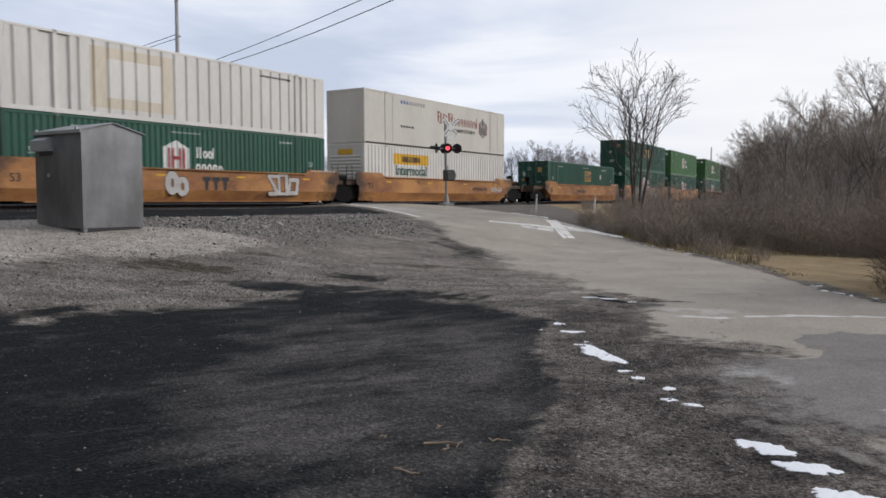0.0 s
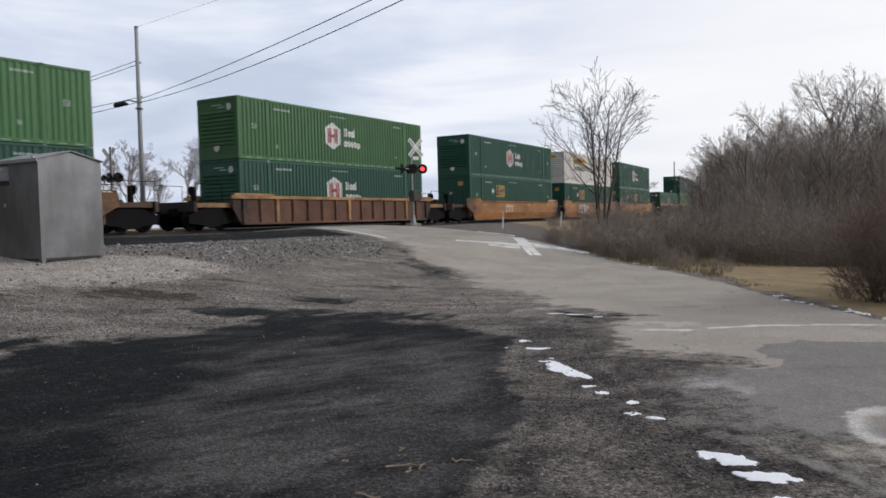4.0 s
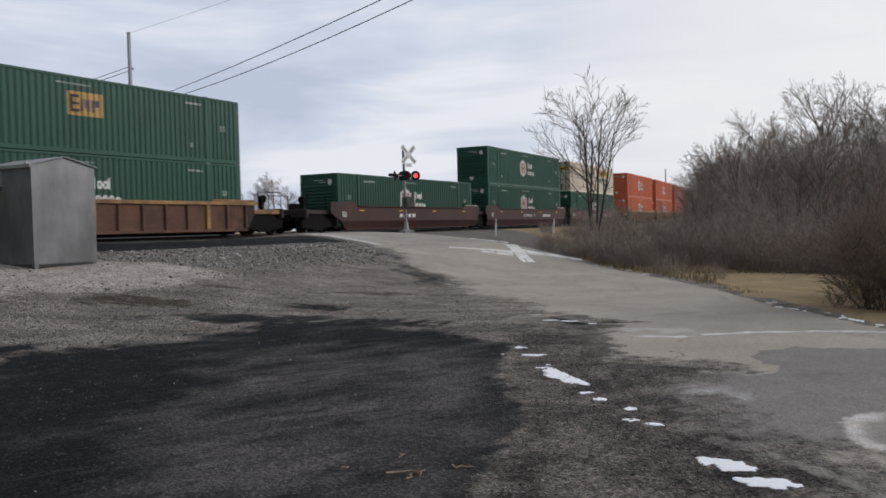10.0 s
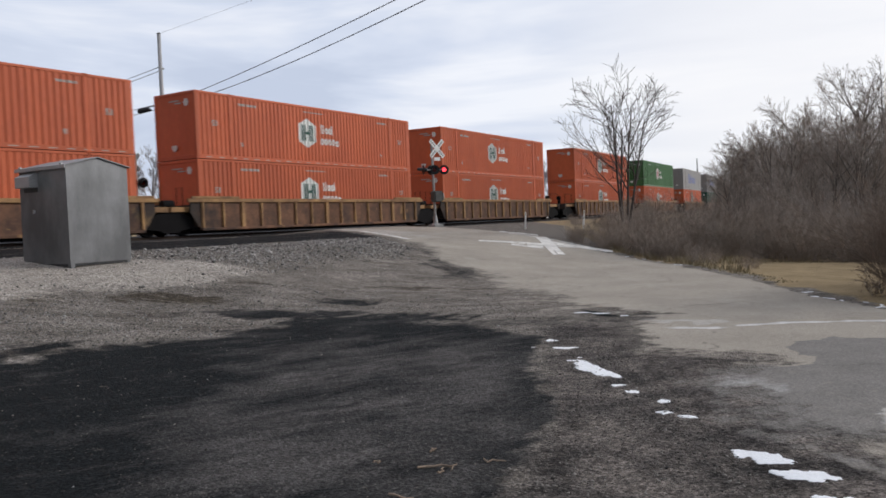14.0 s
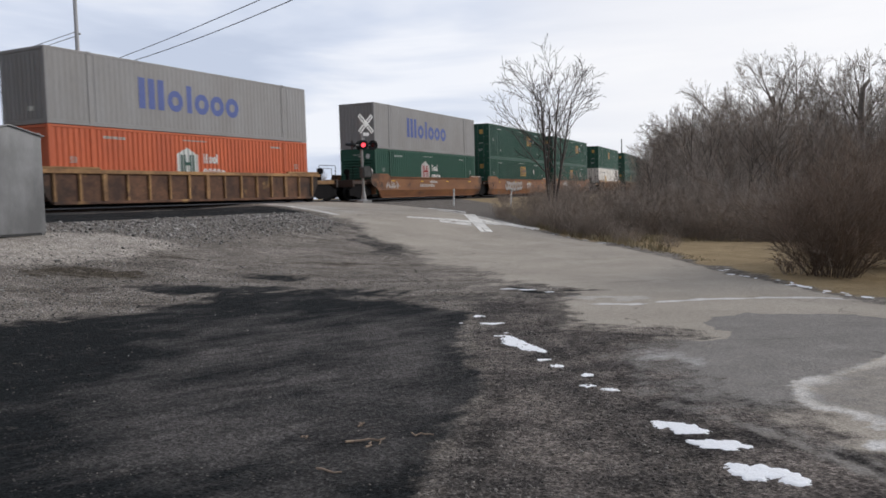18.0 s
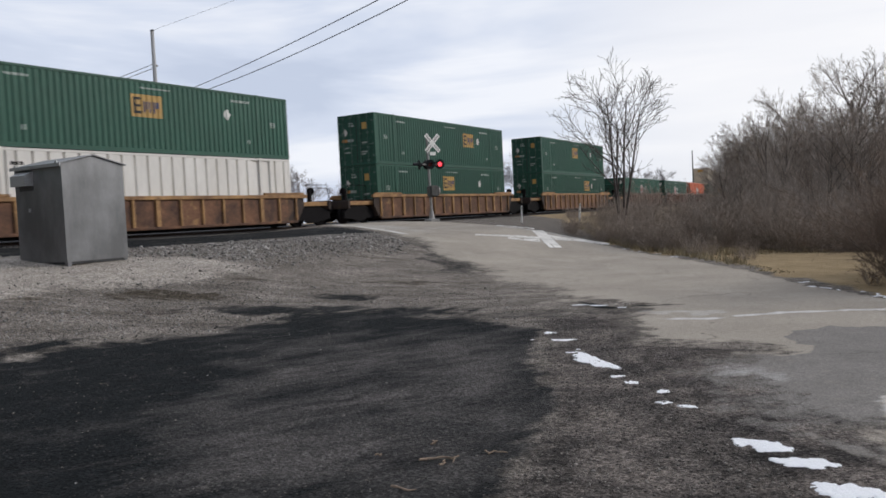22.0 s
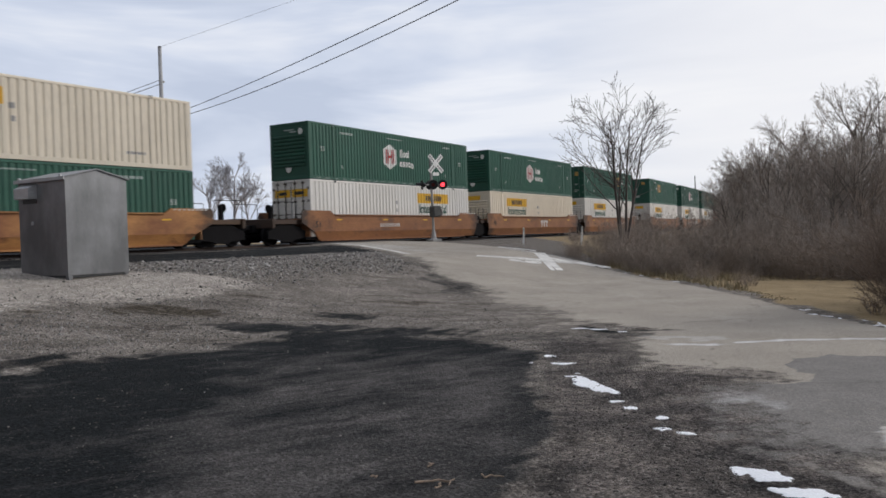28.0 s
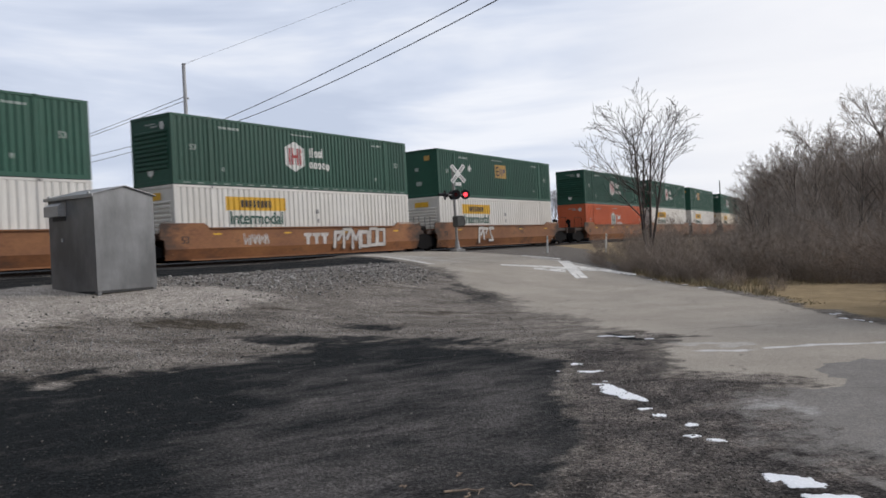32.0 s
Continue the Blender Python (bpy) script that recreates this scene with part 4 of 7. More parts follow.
# ---- track: ballast, rails and ties ----
def ballast_bed():
    # the raised far bank is added, to keep the view under the cars dark
    prof = [(-4.4, 0.0), (-2.9, -0.26), (-1.2, -0.13), (1.295, -0.11), (3.8, -0.13), (5.2, -0.10), (6.6, 0.06), (8.4, 0.02), (10.5, -0.5)]
    ss = np.concatenate([np.arange(-900, -60, 12.0), np.arange(-60, 70, 0.5), np.arange(70, 200, 3.0), np.arange(200, 1100, 15.0)])
    co = []
    for i, s in enumerate(ss):
        for j, (lat, dz) in enumerate(prof):
            x, y, a = track(float(s), lat)
            z = RAIL_Z + dz + 0.03 * math.sin(i * 12.9 + j * 7.7)
            if j == 0:
                z = float(land(x, y)) - 0.06
            co.append((x, y, z))
    n = len(prof)
    qs = [(i * n + j, i * n + j + 1, (i + 1) * n + j + 1, (i + 1) * n + j) for i in range(len(ss) - 1) for j in range(n - 1)]
    me = bpy.data.meshes.new("ballast")
    me.from_pydata(co, [], qs)
    me.materials.append(material("ballast", (0.030, 0.029, 0.029), 0.95, dark=(0.013, 0.0125, 0.0125), scale=9, amount=1.0, grain=22, grain_amount=0.5, bump=1.0, bump_scale=16))
    return tagged(new("ballast", me), "black ballast under the rails, with an added dark bank beyond them", kind="structure")


ballast_bed()


def rails():
    prof = [(-0.075, 0), (-0.075, 0.015), (-0.012, 0.04), (-0.012, 0.13), (-0.036, 0.14), (-0.036, 0.172), (0.036, 0.172), (0.036, 0.14), (0.012, 0.13), (0.012, 0.04), (0.075, 0.015), (0.075, 0)]
    ss = np.concatenate([np.arange(-900, -100, 20.0), np.arange(-100, 200, 4.0), np.arange(200, 1100, 20.0)])
    top = [(-0.034, 0.1725), (0.034, 0.1725)]
    for off in (-0.7175, 0.7175):
        for name, outline, mat, label in (("rail", prof, RAIL, "rusty steel rail"), ("rail_head", top, STEEL, "polished running surface of the rail")):
            co, n = [], len(outline)
            for s in ss:
                for a, c in outline:
                    x, y, _ = track(float(s), 1.295 + off + a)
                    co.append((x, y, RAIL_Z - 0.172 + c))
            m = n if n > 2 else 1
            qs = [(i * n + j, i * n + (j + 1) % n, (i + 1) * n + (j + 1) % n, (i + 1) * n + j) for i in range(len(ss) - 1) for j in range(m)]
            me = bpy.data.meshes.new(name)
            me.from_pydata(co, [], qs)
            me.materials.append(mat)
            tagged(new(name, me), label, kind="structure")


rails()

# ---- containers ----
BOX_L, BOX_W, BOX_H = 16.154, 2.59, 2.896
HALF = BOX_W / 2
POSTS = (1.98, BOX_L - 1.98)


def wall_profile(pitch, depth, flat=0.42):
    """Points (x, inset) of a corrugated side between its corner posts, with smooth strips at the lifting posts."""
    pts, x = [(0.16, 0.0)], 0.16
    while x < BOX_L - 0.16 - pitch * 0.5:
        nxt = x + pitch
        if any(x - 0.05 < p + 0.14 and nxt + 0.05 > p - 0.14 for p in POSTS):
            pts += [(x + 0.02, 0.0), (x + 0.05, max(depth, 0.02)), (nxt - 0.05, max(depth, 0.02)), (nxt - 0.02, 0.0)]
        else:
            w = pitch * (1 - flat) / 2
            pts += [(x + pitch * flat * 0.5, 0.0), (x + pitch * flat * 0.5 + w * 0.5, depth), (nxt - pitch * flat * 0.5 - w * 0.5, depth), (nxt - pitch * flat * 0.5, 0.0)]
        x = nxt
    pts.append((BOX_L - 0.16, 0.0))
    out = [pts[0]]
    for p in pts[1:]:
        if p[0] > out[-1][0] + 1e-4:
            out.append(p)
    return out


STYLES = {"fine": wall_profile(0.262, 0.040, 0.36), "plain": wall_profile(2.5, 0.002), "posts": wall_profile(0.60, 0.085, 0.80), "mid": wall_profile(0.31, 0.040, 0.5), "faint": wall_profile(0.262, 0.010, 0.36)}


def inset_at(prof, x):
    return float(np.interp(x, [p[0] for p in prof], [p[1] for p in prof]))


def on_side(shape, prof, side, x0, x1, lo, hi, lift=0.005):
    """A painted patch that follows the corrugation: lo and hi give its lower and upper edge at x."""
    xs = sorted({x0, x1, *[p[0] for p in prof if x0 < p[0] < x1], *np.linspace(x0, x1, 5)})
    vs, fs = [], []
    for x in xs:
        y = side * (HALF - inset_at(prof, x) + lift)
        vs += [(x, y, lo(x)), (x, y, hi(x))]
    for k in range(len(xs) - 1):
        fs.append((2 * k, 2 * k + 2, 2 * k + 3, 2 * k + 1))
    return shape.add(vs, fs)


def patch(prof, side, rects, lift=0.005):
    s = Shape()
    for x0, x1, z0, z1 in rects:
        on_side(s, prof, side, x0, x1, lambda x: z0, lambda x: z1, lift)
    return s


def hexagon(prof, side, cx, cz, w, h):
    s = Shape()
    def hi(x):
        d = abs(x - cx) / (w / 2)
        return cz + h / 2 - d * h * 0.22
    def lo(x):
        d = abs(x - cx) / (w / 2)
        return cz - h / 2 + d * h * 0.22
    return on_side(s, prof, side, cx - w / 2, cx + w / 2, lo, hi)


def bars(x, z, w, h, count, gap=0.25):
    """A row of upright bars standing in for a word."""
    step = w / count
    return [(x + k * step, x + k * step + step * (1 - gap), z, z + h) for k in range(count)]


def ringlet(s, y, cx, cz, w, h, stroke, first=0.0, last=360.0):
    """A plain flat ring or arc, lying against a side wall."""
    n = max(4, int((last - first) / 22))
    vs = []
    for k in range(n + 1):
        a = radians(first + (last - first) * k / n)
        for q in (0.5, 0.5 - stroke):
            vs.append((cx + math.cos(a) * (w * 0.5 - stroke * (q < 0.5)), y, cz + math.sin(a) * (h * 0.5 - stroke * (q < 0.5))))
    return s.add(vs, [(2 * k, 2 * k + 2, 2 * k + 3, 2 * k + 1) for k in range(n)])


def blocks(s, y, rects):
    for x0, x1, z0, z1 in rects:
        s.add([(x0, y, z0), (x1, y, z0), (x1, y, z1), (x0, y, z1)], [(0, 1, 2, 3)])
    return s


def container(kind, seen):
    """One container from x = 0, its front wall, to its doors; seen: the side that is marked."""
    paint, style, front, label = KINDS[kind]
    prof = STYLES[style]
    root = thing("container", label, "container", "stacked containers")
    # the two side walls
    for side in (-1, 1):
        s = Shape()
        vs, fs = [], []
        for x, d in prof:
            vs += [(x, side * (HALF - d), 0.17), (x, side * (HALF - d), BOX_H - 0.10)]
        fs = [(2 * k, 2 * k + 2, 2 * k + 3, 2 * k + 1) for k in range(len(prof) - 1)]
        s.add(vs, fs)
        part("side_wall", s, paint, root)
        rail_ = Shape().box(0.15, side * (HALF + 0.004) - 0.06 * (side > 0), 0.0, BOX_L - 0.15, side * (HALF + 0.004) + 0.06 * (side < 0), 0.17, 0.01)
        part("bottom_rail", rail_, paint, root)
        part("top_rail", Shape().box(0.15, side * (HALF + 0.004) - 0.06 * (side > 0), BOX_H - 0.10, BOX_L - 0.15, side * (HALF + 0.004) + 0.06 * (side < 0), BOX_H, 0.01), paint, root)
        for x in (0.08, BOX_L - 0.08):
            part("corner_post", Shape().box(x - 0.08, side * HALF - 0.16 * (side > 0), 0, x + 0.08, side * HALF + 0.16 * (side < 0), BOX_H, 0.012), paint, root)
        for x in POSTS:
            post = Shape().box(x - 0.085, side * (HALF + 0.012) - 0.05 * (side > 0), 0.0, x + 0.09, side * (HALF + 0.006) + 0.05 * (side < 0), BOX_H + 0.01, 0.01)
            cast = Shape().box(x - 0.09, side * (HALF + 0.012) - 0.10 * (side > 0), BOX_H - 0.13, x + 0.09, side * (HALF + 0.012) + 0.10 * (side < 0), BOX_H + 0.02, 0.015)
            if side == seen:
                part("lifting_post", post, paint, root)
                part("corner_casting", cast, P_DKGREY if kind.startswith(("cream", "jb")) else D_DIMWHITE if kind == "hub_green" else paint, root)
            else:
                part("lifting_post", post.add(cast.v, cast.f), paint, root)
    part("roof", Shape().box(0.05, -HALF + 0.02, BOX_H - 0.06, BOX_L - 0.05, HALF - 0.02, BOX_H - 0.015), P_DKGREY if kind == "white_posts" else paint, root)
    part("floor", Shape().box(0.05, -HALF + 0.05, 0.02, BOX_L - 0.05, HALF - 0.05, 0.16), P_DKGREY, root)
    # front wall with its level ribs
    wall = part("front_wall", Shape().box(0.02, -HALF + 0.14, 0.02, 0.10, HALF - 0.14, BOX_H - 0.02), paint, root)
    if front == "ribs":
        for k in range(9) if seen < 0 else ():
            z = 0.66 + k * 0.185
            part("rib", Shape().prism([(-0.045, z + 0.02), (0.03, z - 0.025), (0.03, z + 0.125), (-0.045, z + 0.085)], -HALF + 0.26, HALF - 0.26, "y"), paint, wall)
    elif front == "corrugated":
        for k in range(9) if seen < 0 else ():
            y = -HALF + 0.30 + k * 0.25
            part("rib", Shape().box(-0.01, y, 0.2, 0.03, y + 0.13, BOX_H - 0.2, 0.012), paint, wall)
    if seen < 0:
        for z0, z1 in ((0.0, 0.17), (BOX_H - 0.13, BOX_H)):
            part("end_rail", Shape().box(-0.012, -HALF + 0.14, z0, 0.03, HALF - 0.14, z1, 0.01), paint, root)
    # doors with lock rods, hinges and handles
    pale = paint in (P_CREAM, P_WHITE)
    rod = ROD_DARK if pale else ROD_GREEN if paint == P_GREEN else paint
    for k, (y0, y1) in enumerate(((-HALF + 0.15, -0.02), (0.02, HALF - 0.15))):
        door = part("door", Shape().box(BOX_L - 0.09, y0, 0.14, BOX_L - 0.03, y1, BOX_H - 0.12, 0.01), paint, root)
        if seen < 0:
            continue
        for f in (0.24, 0.70):
            y = y0 + (y1 - y0) * f
            part("lock_rod", Shape().tube([(BOX_L + 0.02, y, 0.06), (BOX_L + 0.02, y, BOX_H - 0.05)], 0.026, 6), rod, door)
            for z in (0.20, 0.95, 1.75, BOX_H - 0.22):
                part("rod_guide", Shape().box(BOX_L - 0.03, y - 0.07, z, BOX_L + 0.045, y + 0.07, z + 0.08), rod, door)
            part("lock_handle", Shape().box(BOX_L + 0.03, y - 0.04, 1.12, BOX_L + 0.05, y + 0.36, 1.17, 0.006), rod, door)
        for z in (0.45, 1.1, 1.75, 2.4):
            y = y0 if k == 0 else y1
            part("hinge", Shape().box(BOX_L - 0.04, y - 0.07, z, BOX_L + 0.015, y + 0.07, z + 0.11, 0.01), rod, door)
        for z in (0.32, 0.86, 1.40, 1.94, 2.48):
            part("door_stiffener", Shape().box(BOX_L - 0.031, y0 + 0.06, z, BOX_L - 0.012, y1 - 0.06, z + 0.10, 0.006), paint, door)
    if seen > 0:
        part("door_seal", Shape().box(BOX_L - 0.085, -0.02, 0.14, BOX_L - 0.035, 0.02, BOX_H - 0.12), D_BLACK, root)
        for z0, z1 in ((0.0, 0.135), (BOX_H - 0.115, BOX_H)):
            part("end_rail", Shape().box(BOX_L - 0.10, -HALF + 0.14, z0, BOX_L + 0.012, HALF - 0.14, z1, 0.01), paint, root)
    marks(kind, prof, root, seen)
    return root


def small_marks(prof, side, root, mat, tape=True):
    """Number boxes, capacity lines and the broken reflective tape of a container's side."""
    rows = bars(2.5, 2.45, 1.15, 0.11, 7) + bars(6.9, 2.56, 1.5, 0.06, 12, 0.3)
    rows += bars(2.55, 0.62, 0.22, 0.18, 2, 0.5) + bars(13.2, 0.62, 0.22, 0.18, 2, 0.5) + bars(13.0, 2.48, 0.9, 0.09, 6)
    for x in (1.05, BOX_L - 1.05):
        lettering("length_mark", "53", 0.34, D_DIMWHITE, root, pose(x, side * (HALF + 0.006), 1.55, 0, 0, 0 if side < 0 else 180))
    tagged(part("small_lettering", patch(prof, side, rows), mat, root), kind="stuff")
    if tape:
        dashes = []
        for k in range(22):
            x = 0.5 + k * 0.71
            dashes.append((x, -0.002 + side * (HALF + 0.009), x + 0.34))
        s = Shape()
        for x, y, x1 in dashes:
            s.add([(x, y, 0.065), (x1, y, 0.065), (x1, y, 0.09), (x, y, 0.09)], [(0, 1, 2, 3)])
        tagged(part("reflective_tape", s, D_DIMWHITE, root), kind="stuff")


def marks(kind, prof, root, seen):
    for side in (seen,):
        flip = pose(0, 0, 0) if side < 0 else pose(0, 0, 0, 0, 0, 180)
        if kind.startswith("hub"):
            w = D_WHITE
            badge = part("badge", hexagon(prof, side, 7.1, 1.55, 1.30, 1.45), w, root, "white six-sided badge")
            bar = D_TEAL if kind == "hub_orange" else D_RED
            rects = [(x, x + 0.10, 1.15, 1.95) for x in (6.68, 6.88, 7.22, 7.42)] + [(6.88, 7.32, 1.48, 1.62)]
            s = Shape()
            for x0, x1, z0, z1 in rects:
                y = side * (HALF + 0.011)
                s.add([(x0, y, z0), (x1, y, z0), (x1, y, z1), (x0, y, z1)], [(0, 1, 2, 3)])
            tagged(part("badge_bar", s, bar, badge), kind="stuff")
            # two short rows of plain posts and rings where the name stands
            s, y = Shape(), side * (HALF + 0.008)
            blocks(s, y, [(8.12, 8.20, 1.58, 2.04), (8.28, 8.36, 1.58, 2.04), (8.96, 9.04, 1.58, 2.04)])
            for cx, cz in ((8.58, 1.75), (8.84, 1.75), (8.20, 1.19), (8.50, 1.19), (8.80, 1.19), (9.10, 1.19), (9.40, 1.14)):
                ringlet(s, y, cx, cz, 0.26, 0.34, 0.09)
            tagged(part("name_block", s, w, root), kind="stuff")
            small_marks(prof, side, root, D_DIMWHITE)
        elif kind.startswith("emp"):
            far = {"emp_fwd": 1.9, "emp_mid": 2.9}.get(kind, 0.0)
            panel = part("badge", patch(prof, side, [(4.45 + far, 5.95 + far, 1.42, 2.32)]), D_GOLD, root, "gold square badge")
            s = Shape()
            y = side * (HALF + 0.011)
            order = (4.53, 4.98, 5.42) if side < 0 else (5.42, 4.98, 4.53)
            for x0, x1, z0, z1 in [(4.55, 4.66, 1.55, 2.2), (4.55, 4.92, 1.55, 1.66), (4.55, 4.90, 1.82, 1.92), (4.55, 4.92, 2.1, 2.2)]:
                if side > 0:
                    x0, x1 = 10.4 - x1, 10.4 - x0
                s.add([(x0 + far, y, z0), (x1 + far, y, z0), (x1 + far, y, z1), (x0 + far, y, z1)], [(0, 1, 2, 3)])
            tagged(part("badge_stroke", s, D_BLACK, panel), kind="stuff")
            s = Shape()
            for x0, x1, z0, z1 in [(5.02, 5.10, 1.60, 2.06), (5.16, 5.23, 1.72, 2.06), (5.29, 5.37, 1.60, 2.06), (5.48, 5.56, 1.60, 2.06), (5.60, 5.78, 1.80, 2.06)]:
                if side > 0:
                    x0, x1 = 10.4 - x1, 10.4 - x0
                s.add([(x0 + far, y, z0), (x1 + far, y, z0), (x1 + far, y, z1), (x0 + far, y, z1)], [(0, 1, 2, 3)])
            tagged(part("badge_stroke", s, D_NAVY, panel), kind="stuff")
            part("diamond", on_side(Shape(), prof, side, 3.62, 4.08, lambda x: 1.86 - 0.26 * (1 - abs(x - 3.85) / 0.23), lambda x: 1.86 + 0.26 * (1 - abs(x - 3.85) / 0.23)), D_WHITE, root)
            small_marks(prof, side, root, D_DIMWHITE, False)
        elif kind.startswith("cream") or kind.startswith("jb"):
            mv = 1.9 if kind == "cream_mid" else 0.0
            panel = part("name_panel", patch(prof, side, [(2.68 + mv, 6.30 + mv, 1.86, 2.46)]), D_YELLOW, root, "yellow name panel")
            s = Shape()
            y = side * (HALF + 0.011)
            for x0, x1, z0, z1 in bars(3.55 + mv, 2.0, 1.9, 0.32, 8, 0.35):
                s.add([(x0, y, z0), (x1, y, z0), (x1, y, z1), (x0, y, z1)], [(0, 1, 2, 3)])
            tagged(part("name_bar", s, D_BLACK, panel), kind="stuff")
            lettering("lettering", "Intermodal", 0.80, D_TEAL, root, pose(4.5 + mv, side * (HALF + 0.006), 1.50) @ flip, stretch=0.92, bold=0.018)
            rows = bars(2.5, 0.5, 1.2, 0.10, 8) + bars(13.0, 0.5, 0.9, 0.10, 6) + [(8.4, 8.6, 1.75, 1.95), (8.45, 8.6, 1.3, 1.5)]
            tagged(part("small_lettering", patch(prof, side, rows), P_GREY, root), kind="stuff")
        elif kind == "grey":
            # one large row of plain posts and rings where the name stands
            s, y = Shape(), side * (HALF + 0.006)
            blocks(s, y, [(4.45, 4.80, 0.92, 2.22), (4.98, 5.33, 0.92, 2.22), (5.51, 5.86, 0.92, 2.22), (7.22, 7.52, 0.92, 2.14)])
            for cx in (6.52, 8.16, 9.18, 10.22):
                ringlet(s, y, cx, 1.38, 0.92, 0.94, 0.27)
            tagged(part("name_block", s, D_BLUE, root, "large blue name"), kind="stuff")
        elif kind == "reefer":
            strokes = []
            for a, w, h in [(7.35, 0.52, 0.70), (7.98, 0.50, 0.60), (8.60, 0.60, 0.70)] + [(9.28 + 0.42 * k, 0.34, 0.44) for k in range(7)]:
                strokes += [(a, a + 0.30 * w, 1.68, 1.62 + h), (a + 0.60 * w, a + 0.88 * w, 1.62, 1.56 + h), (a - 0.05 * w, a + 0.52 * w, 1.55 + h, 1.62 + h), (a + 0.35 * w, a + 0.95 * w, 1.60, 1.67), (a + 0.3 * w, a + 0.6 * w, 1.60 + h * 0.5, 1.66 + h * 0.5)]
            strokes += [(12.13, 12.24, 1.62, 2.25)]
            tagged(part("name_block", patch(prof, side, strokes), D_CRIMSON, root, "dark red name"), kind="stuff")
            # the shadow in the gap under this container, painted as a dark strip
            part("lower_edge", patch(prof, side, [(0.05, 16.0, -0.02, 0.07)], 0.045), GRIME_AND_SHADE, root, "dark strip painted as the shade in the gap below")
            lettering("lettering", "GLOBAL TRANSPORTATION", 0.30, D_BLACK, root, pose(10.0, side * (HALF + 0.008), 1.28) @ flip, stretch=1.0)
            part("crest", on_side(Shape(), prof, side, 12.6, 13.5, lambda x: 1.0 + 0.5 * abs(x - 13.05), lambda x: 2.25 - 0.5 * abs(x - 13.05)), P_GREY, root, "grey shield crest")
            tagged(part("crest_bar", patch(prof, side, [(12.85, 13.25, z0, z0 + 0.07) for z0 in (1.3, 1.45, 1.6)] + [(12.78, 12.84, 1.2, 1.8), (13.26, 13.32, 1.2, 1.8), (12.98, 13.12, 1.85, 2.3)], 0.011), D_BLACK, root), kind="stuff")
            tagged(part("crest_side", patch(prof, side, [(12.48, 12.66, 1.25, 1.9), (13.44, 13.62, 1.25, 1.9), (12.52, 12.75, 1.9, 2.02), (13.35, 13.58, 1.9, 2.02)], 0.010), D_CRIMSON, root), kind="stuff")
            tagged(part("slogan_bar", patch(prof, side, bars(3.4, 2.38, 0.9, 0.20, 3, 0.4)), D_BLUE, root), kind="stuff")
            tagged(part("slogan_bar", patch(prof, side, bars(4.3, 2.38, 1.7, 0.20, 6, 0.4)), P_GREY, root), kind="stuff")
            tagged(part("small_lettering", patch(prof, side, bars(3.4, 1.05, 1.4, 0.12, 10, 0.3)), D_BLACK, root), kind="stuff")
        elif kind == "white_posts":
            part("old_panel", patch(prof, side, [(3.3, 7.0, 0.35, 2.6)]), P_CREAM, root, "faded tan patch of an old sign")
            part("old_panel_middle", patch(prof, side, [(4.0, 6.5, 0.75, 2.2)], 0.011), P_WHITE, root)
            tagged(part("small_lettering", patch(prof, side, bars(11.8, 2.5, 1.2, 0.09, 8) + bars(13.0, 2.5, 0.8, 0.09, 5)), D_BLACK, root), kind="stuff")
        elif kind == "white_emp":
            part("badge", patch(prof, side, [(10.4, 11.5, 0.95, 1.9)]), D_GOLD, root, "worn gold square badge")
            tagged(part("small_lettering", patch(prof, side, bars(11.4, 2.3, 1.3, 0.12, 8) + bars(13.4, 2.3, 0.5, 0.12, 3)), D_BLACK, root), kind="stuff")
    # marks on the end walls
    side_of_doors = seen > 0
    if kind.startswith("hub"):
        s = Shape().prism([(-0.78 + 0.16 * math.cos(a), 2.42 + 0.18 * math.sin(a)) for a in (k * math.pi / 3 for k in range(6))], -0.03, -0.024, "x")
        part("front_badge", s, D_WHITE, root)
        tagged(part("front_mark", Shape().box(-0.03, -0.5, 2.38, -0.024, -0.05, 2.44).box(-0.03, -0.35, 2.50, -0.024, 0.30, 2.55), D_DIMWHITE, root), kind="stuff")
        part("front_placard", Shape().prism([(-0.14, 0.62), (0.24, 0.62), (0.20, 0.44), (0.05, 0.34), (-0.10, 0.44)], -0.05, -0.046, "x"), D_WHITE, root)
    elif kind.startswith("jb") or kind.startswith("cream"):
        part("front_panel", Shape().box(-0.03, -0.5, 2.3, -0.026, 0.5, 2.6), D_YELLOW, root, "yellow sign on the end wall")
        if side_of_doors:
            for y0, y1 in ((-1.10, -0.06), (0.06, 1.10)):
                part("door_panel", Shape().box(BOX_L - 0.02, y0, 2.02, BOX_L - 0.005, y1, 2.42), D_YELLOW, root, "yellow sign on the doors")
            marks_ = Shape()
            for y0, y1, z0, z1 in ((-0.8, -0.3, 2.14, 2.30), (0.3, 0.85, 2.14, 2.30)):
                marks_.box(BOX_L - 0.005, y0, z0, BOX_L - 0.001, y1, z1)
            tagged(part("sign_bar", marks_, D_BLACK, root), kind="stuff")
            tagged(part("rust_streak", Shape().box(BOX_L - 0.03, -1.1, 0.2, BOX_L - 0.010, -0.9, 0.95).box(BOX_L - 0.03, 0.25, 0.16, BOX_L - 0.010, 0.45, 0.7), RUST_STAIN, root), kind="stuff")
    elif kind.startswith("emp"):
        part("front_badge", Shape().box(-0.03, -0.75, 2.2, -0.026, -0.35, 2.5), D_GOLD, root)
        tagged(part("front_mark", Shape().box(-0.03, 0.1, 1.6, -0.026, 0.35, 1.8).box(-0.03, -0.1, 0.7, -0.026, 0.3, 0.95), D_DIMWHITE, root), kind="stuff")
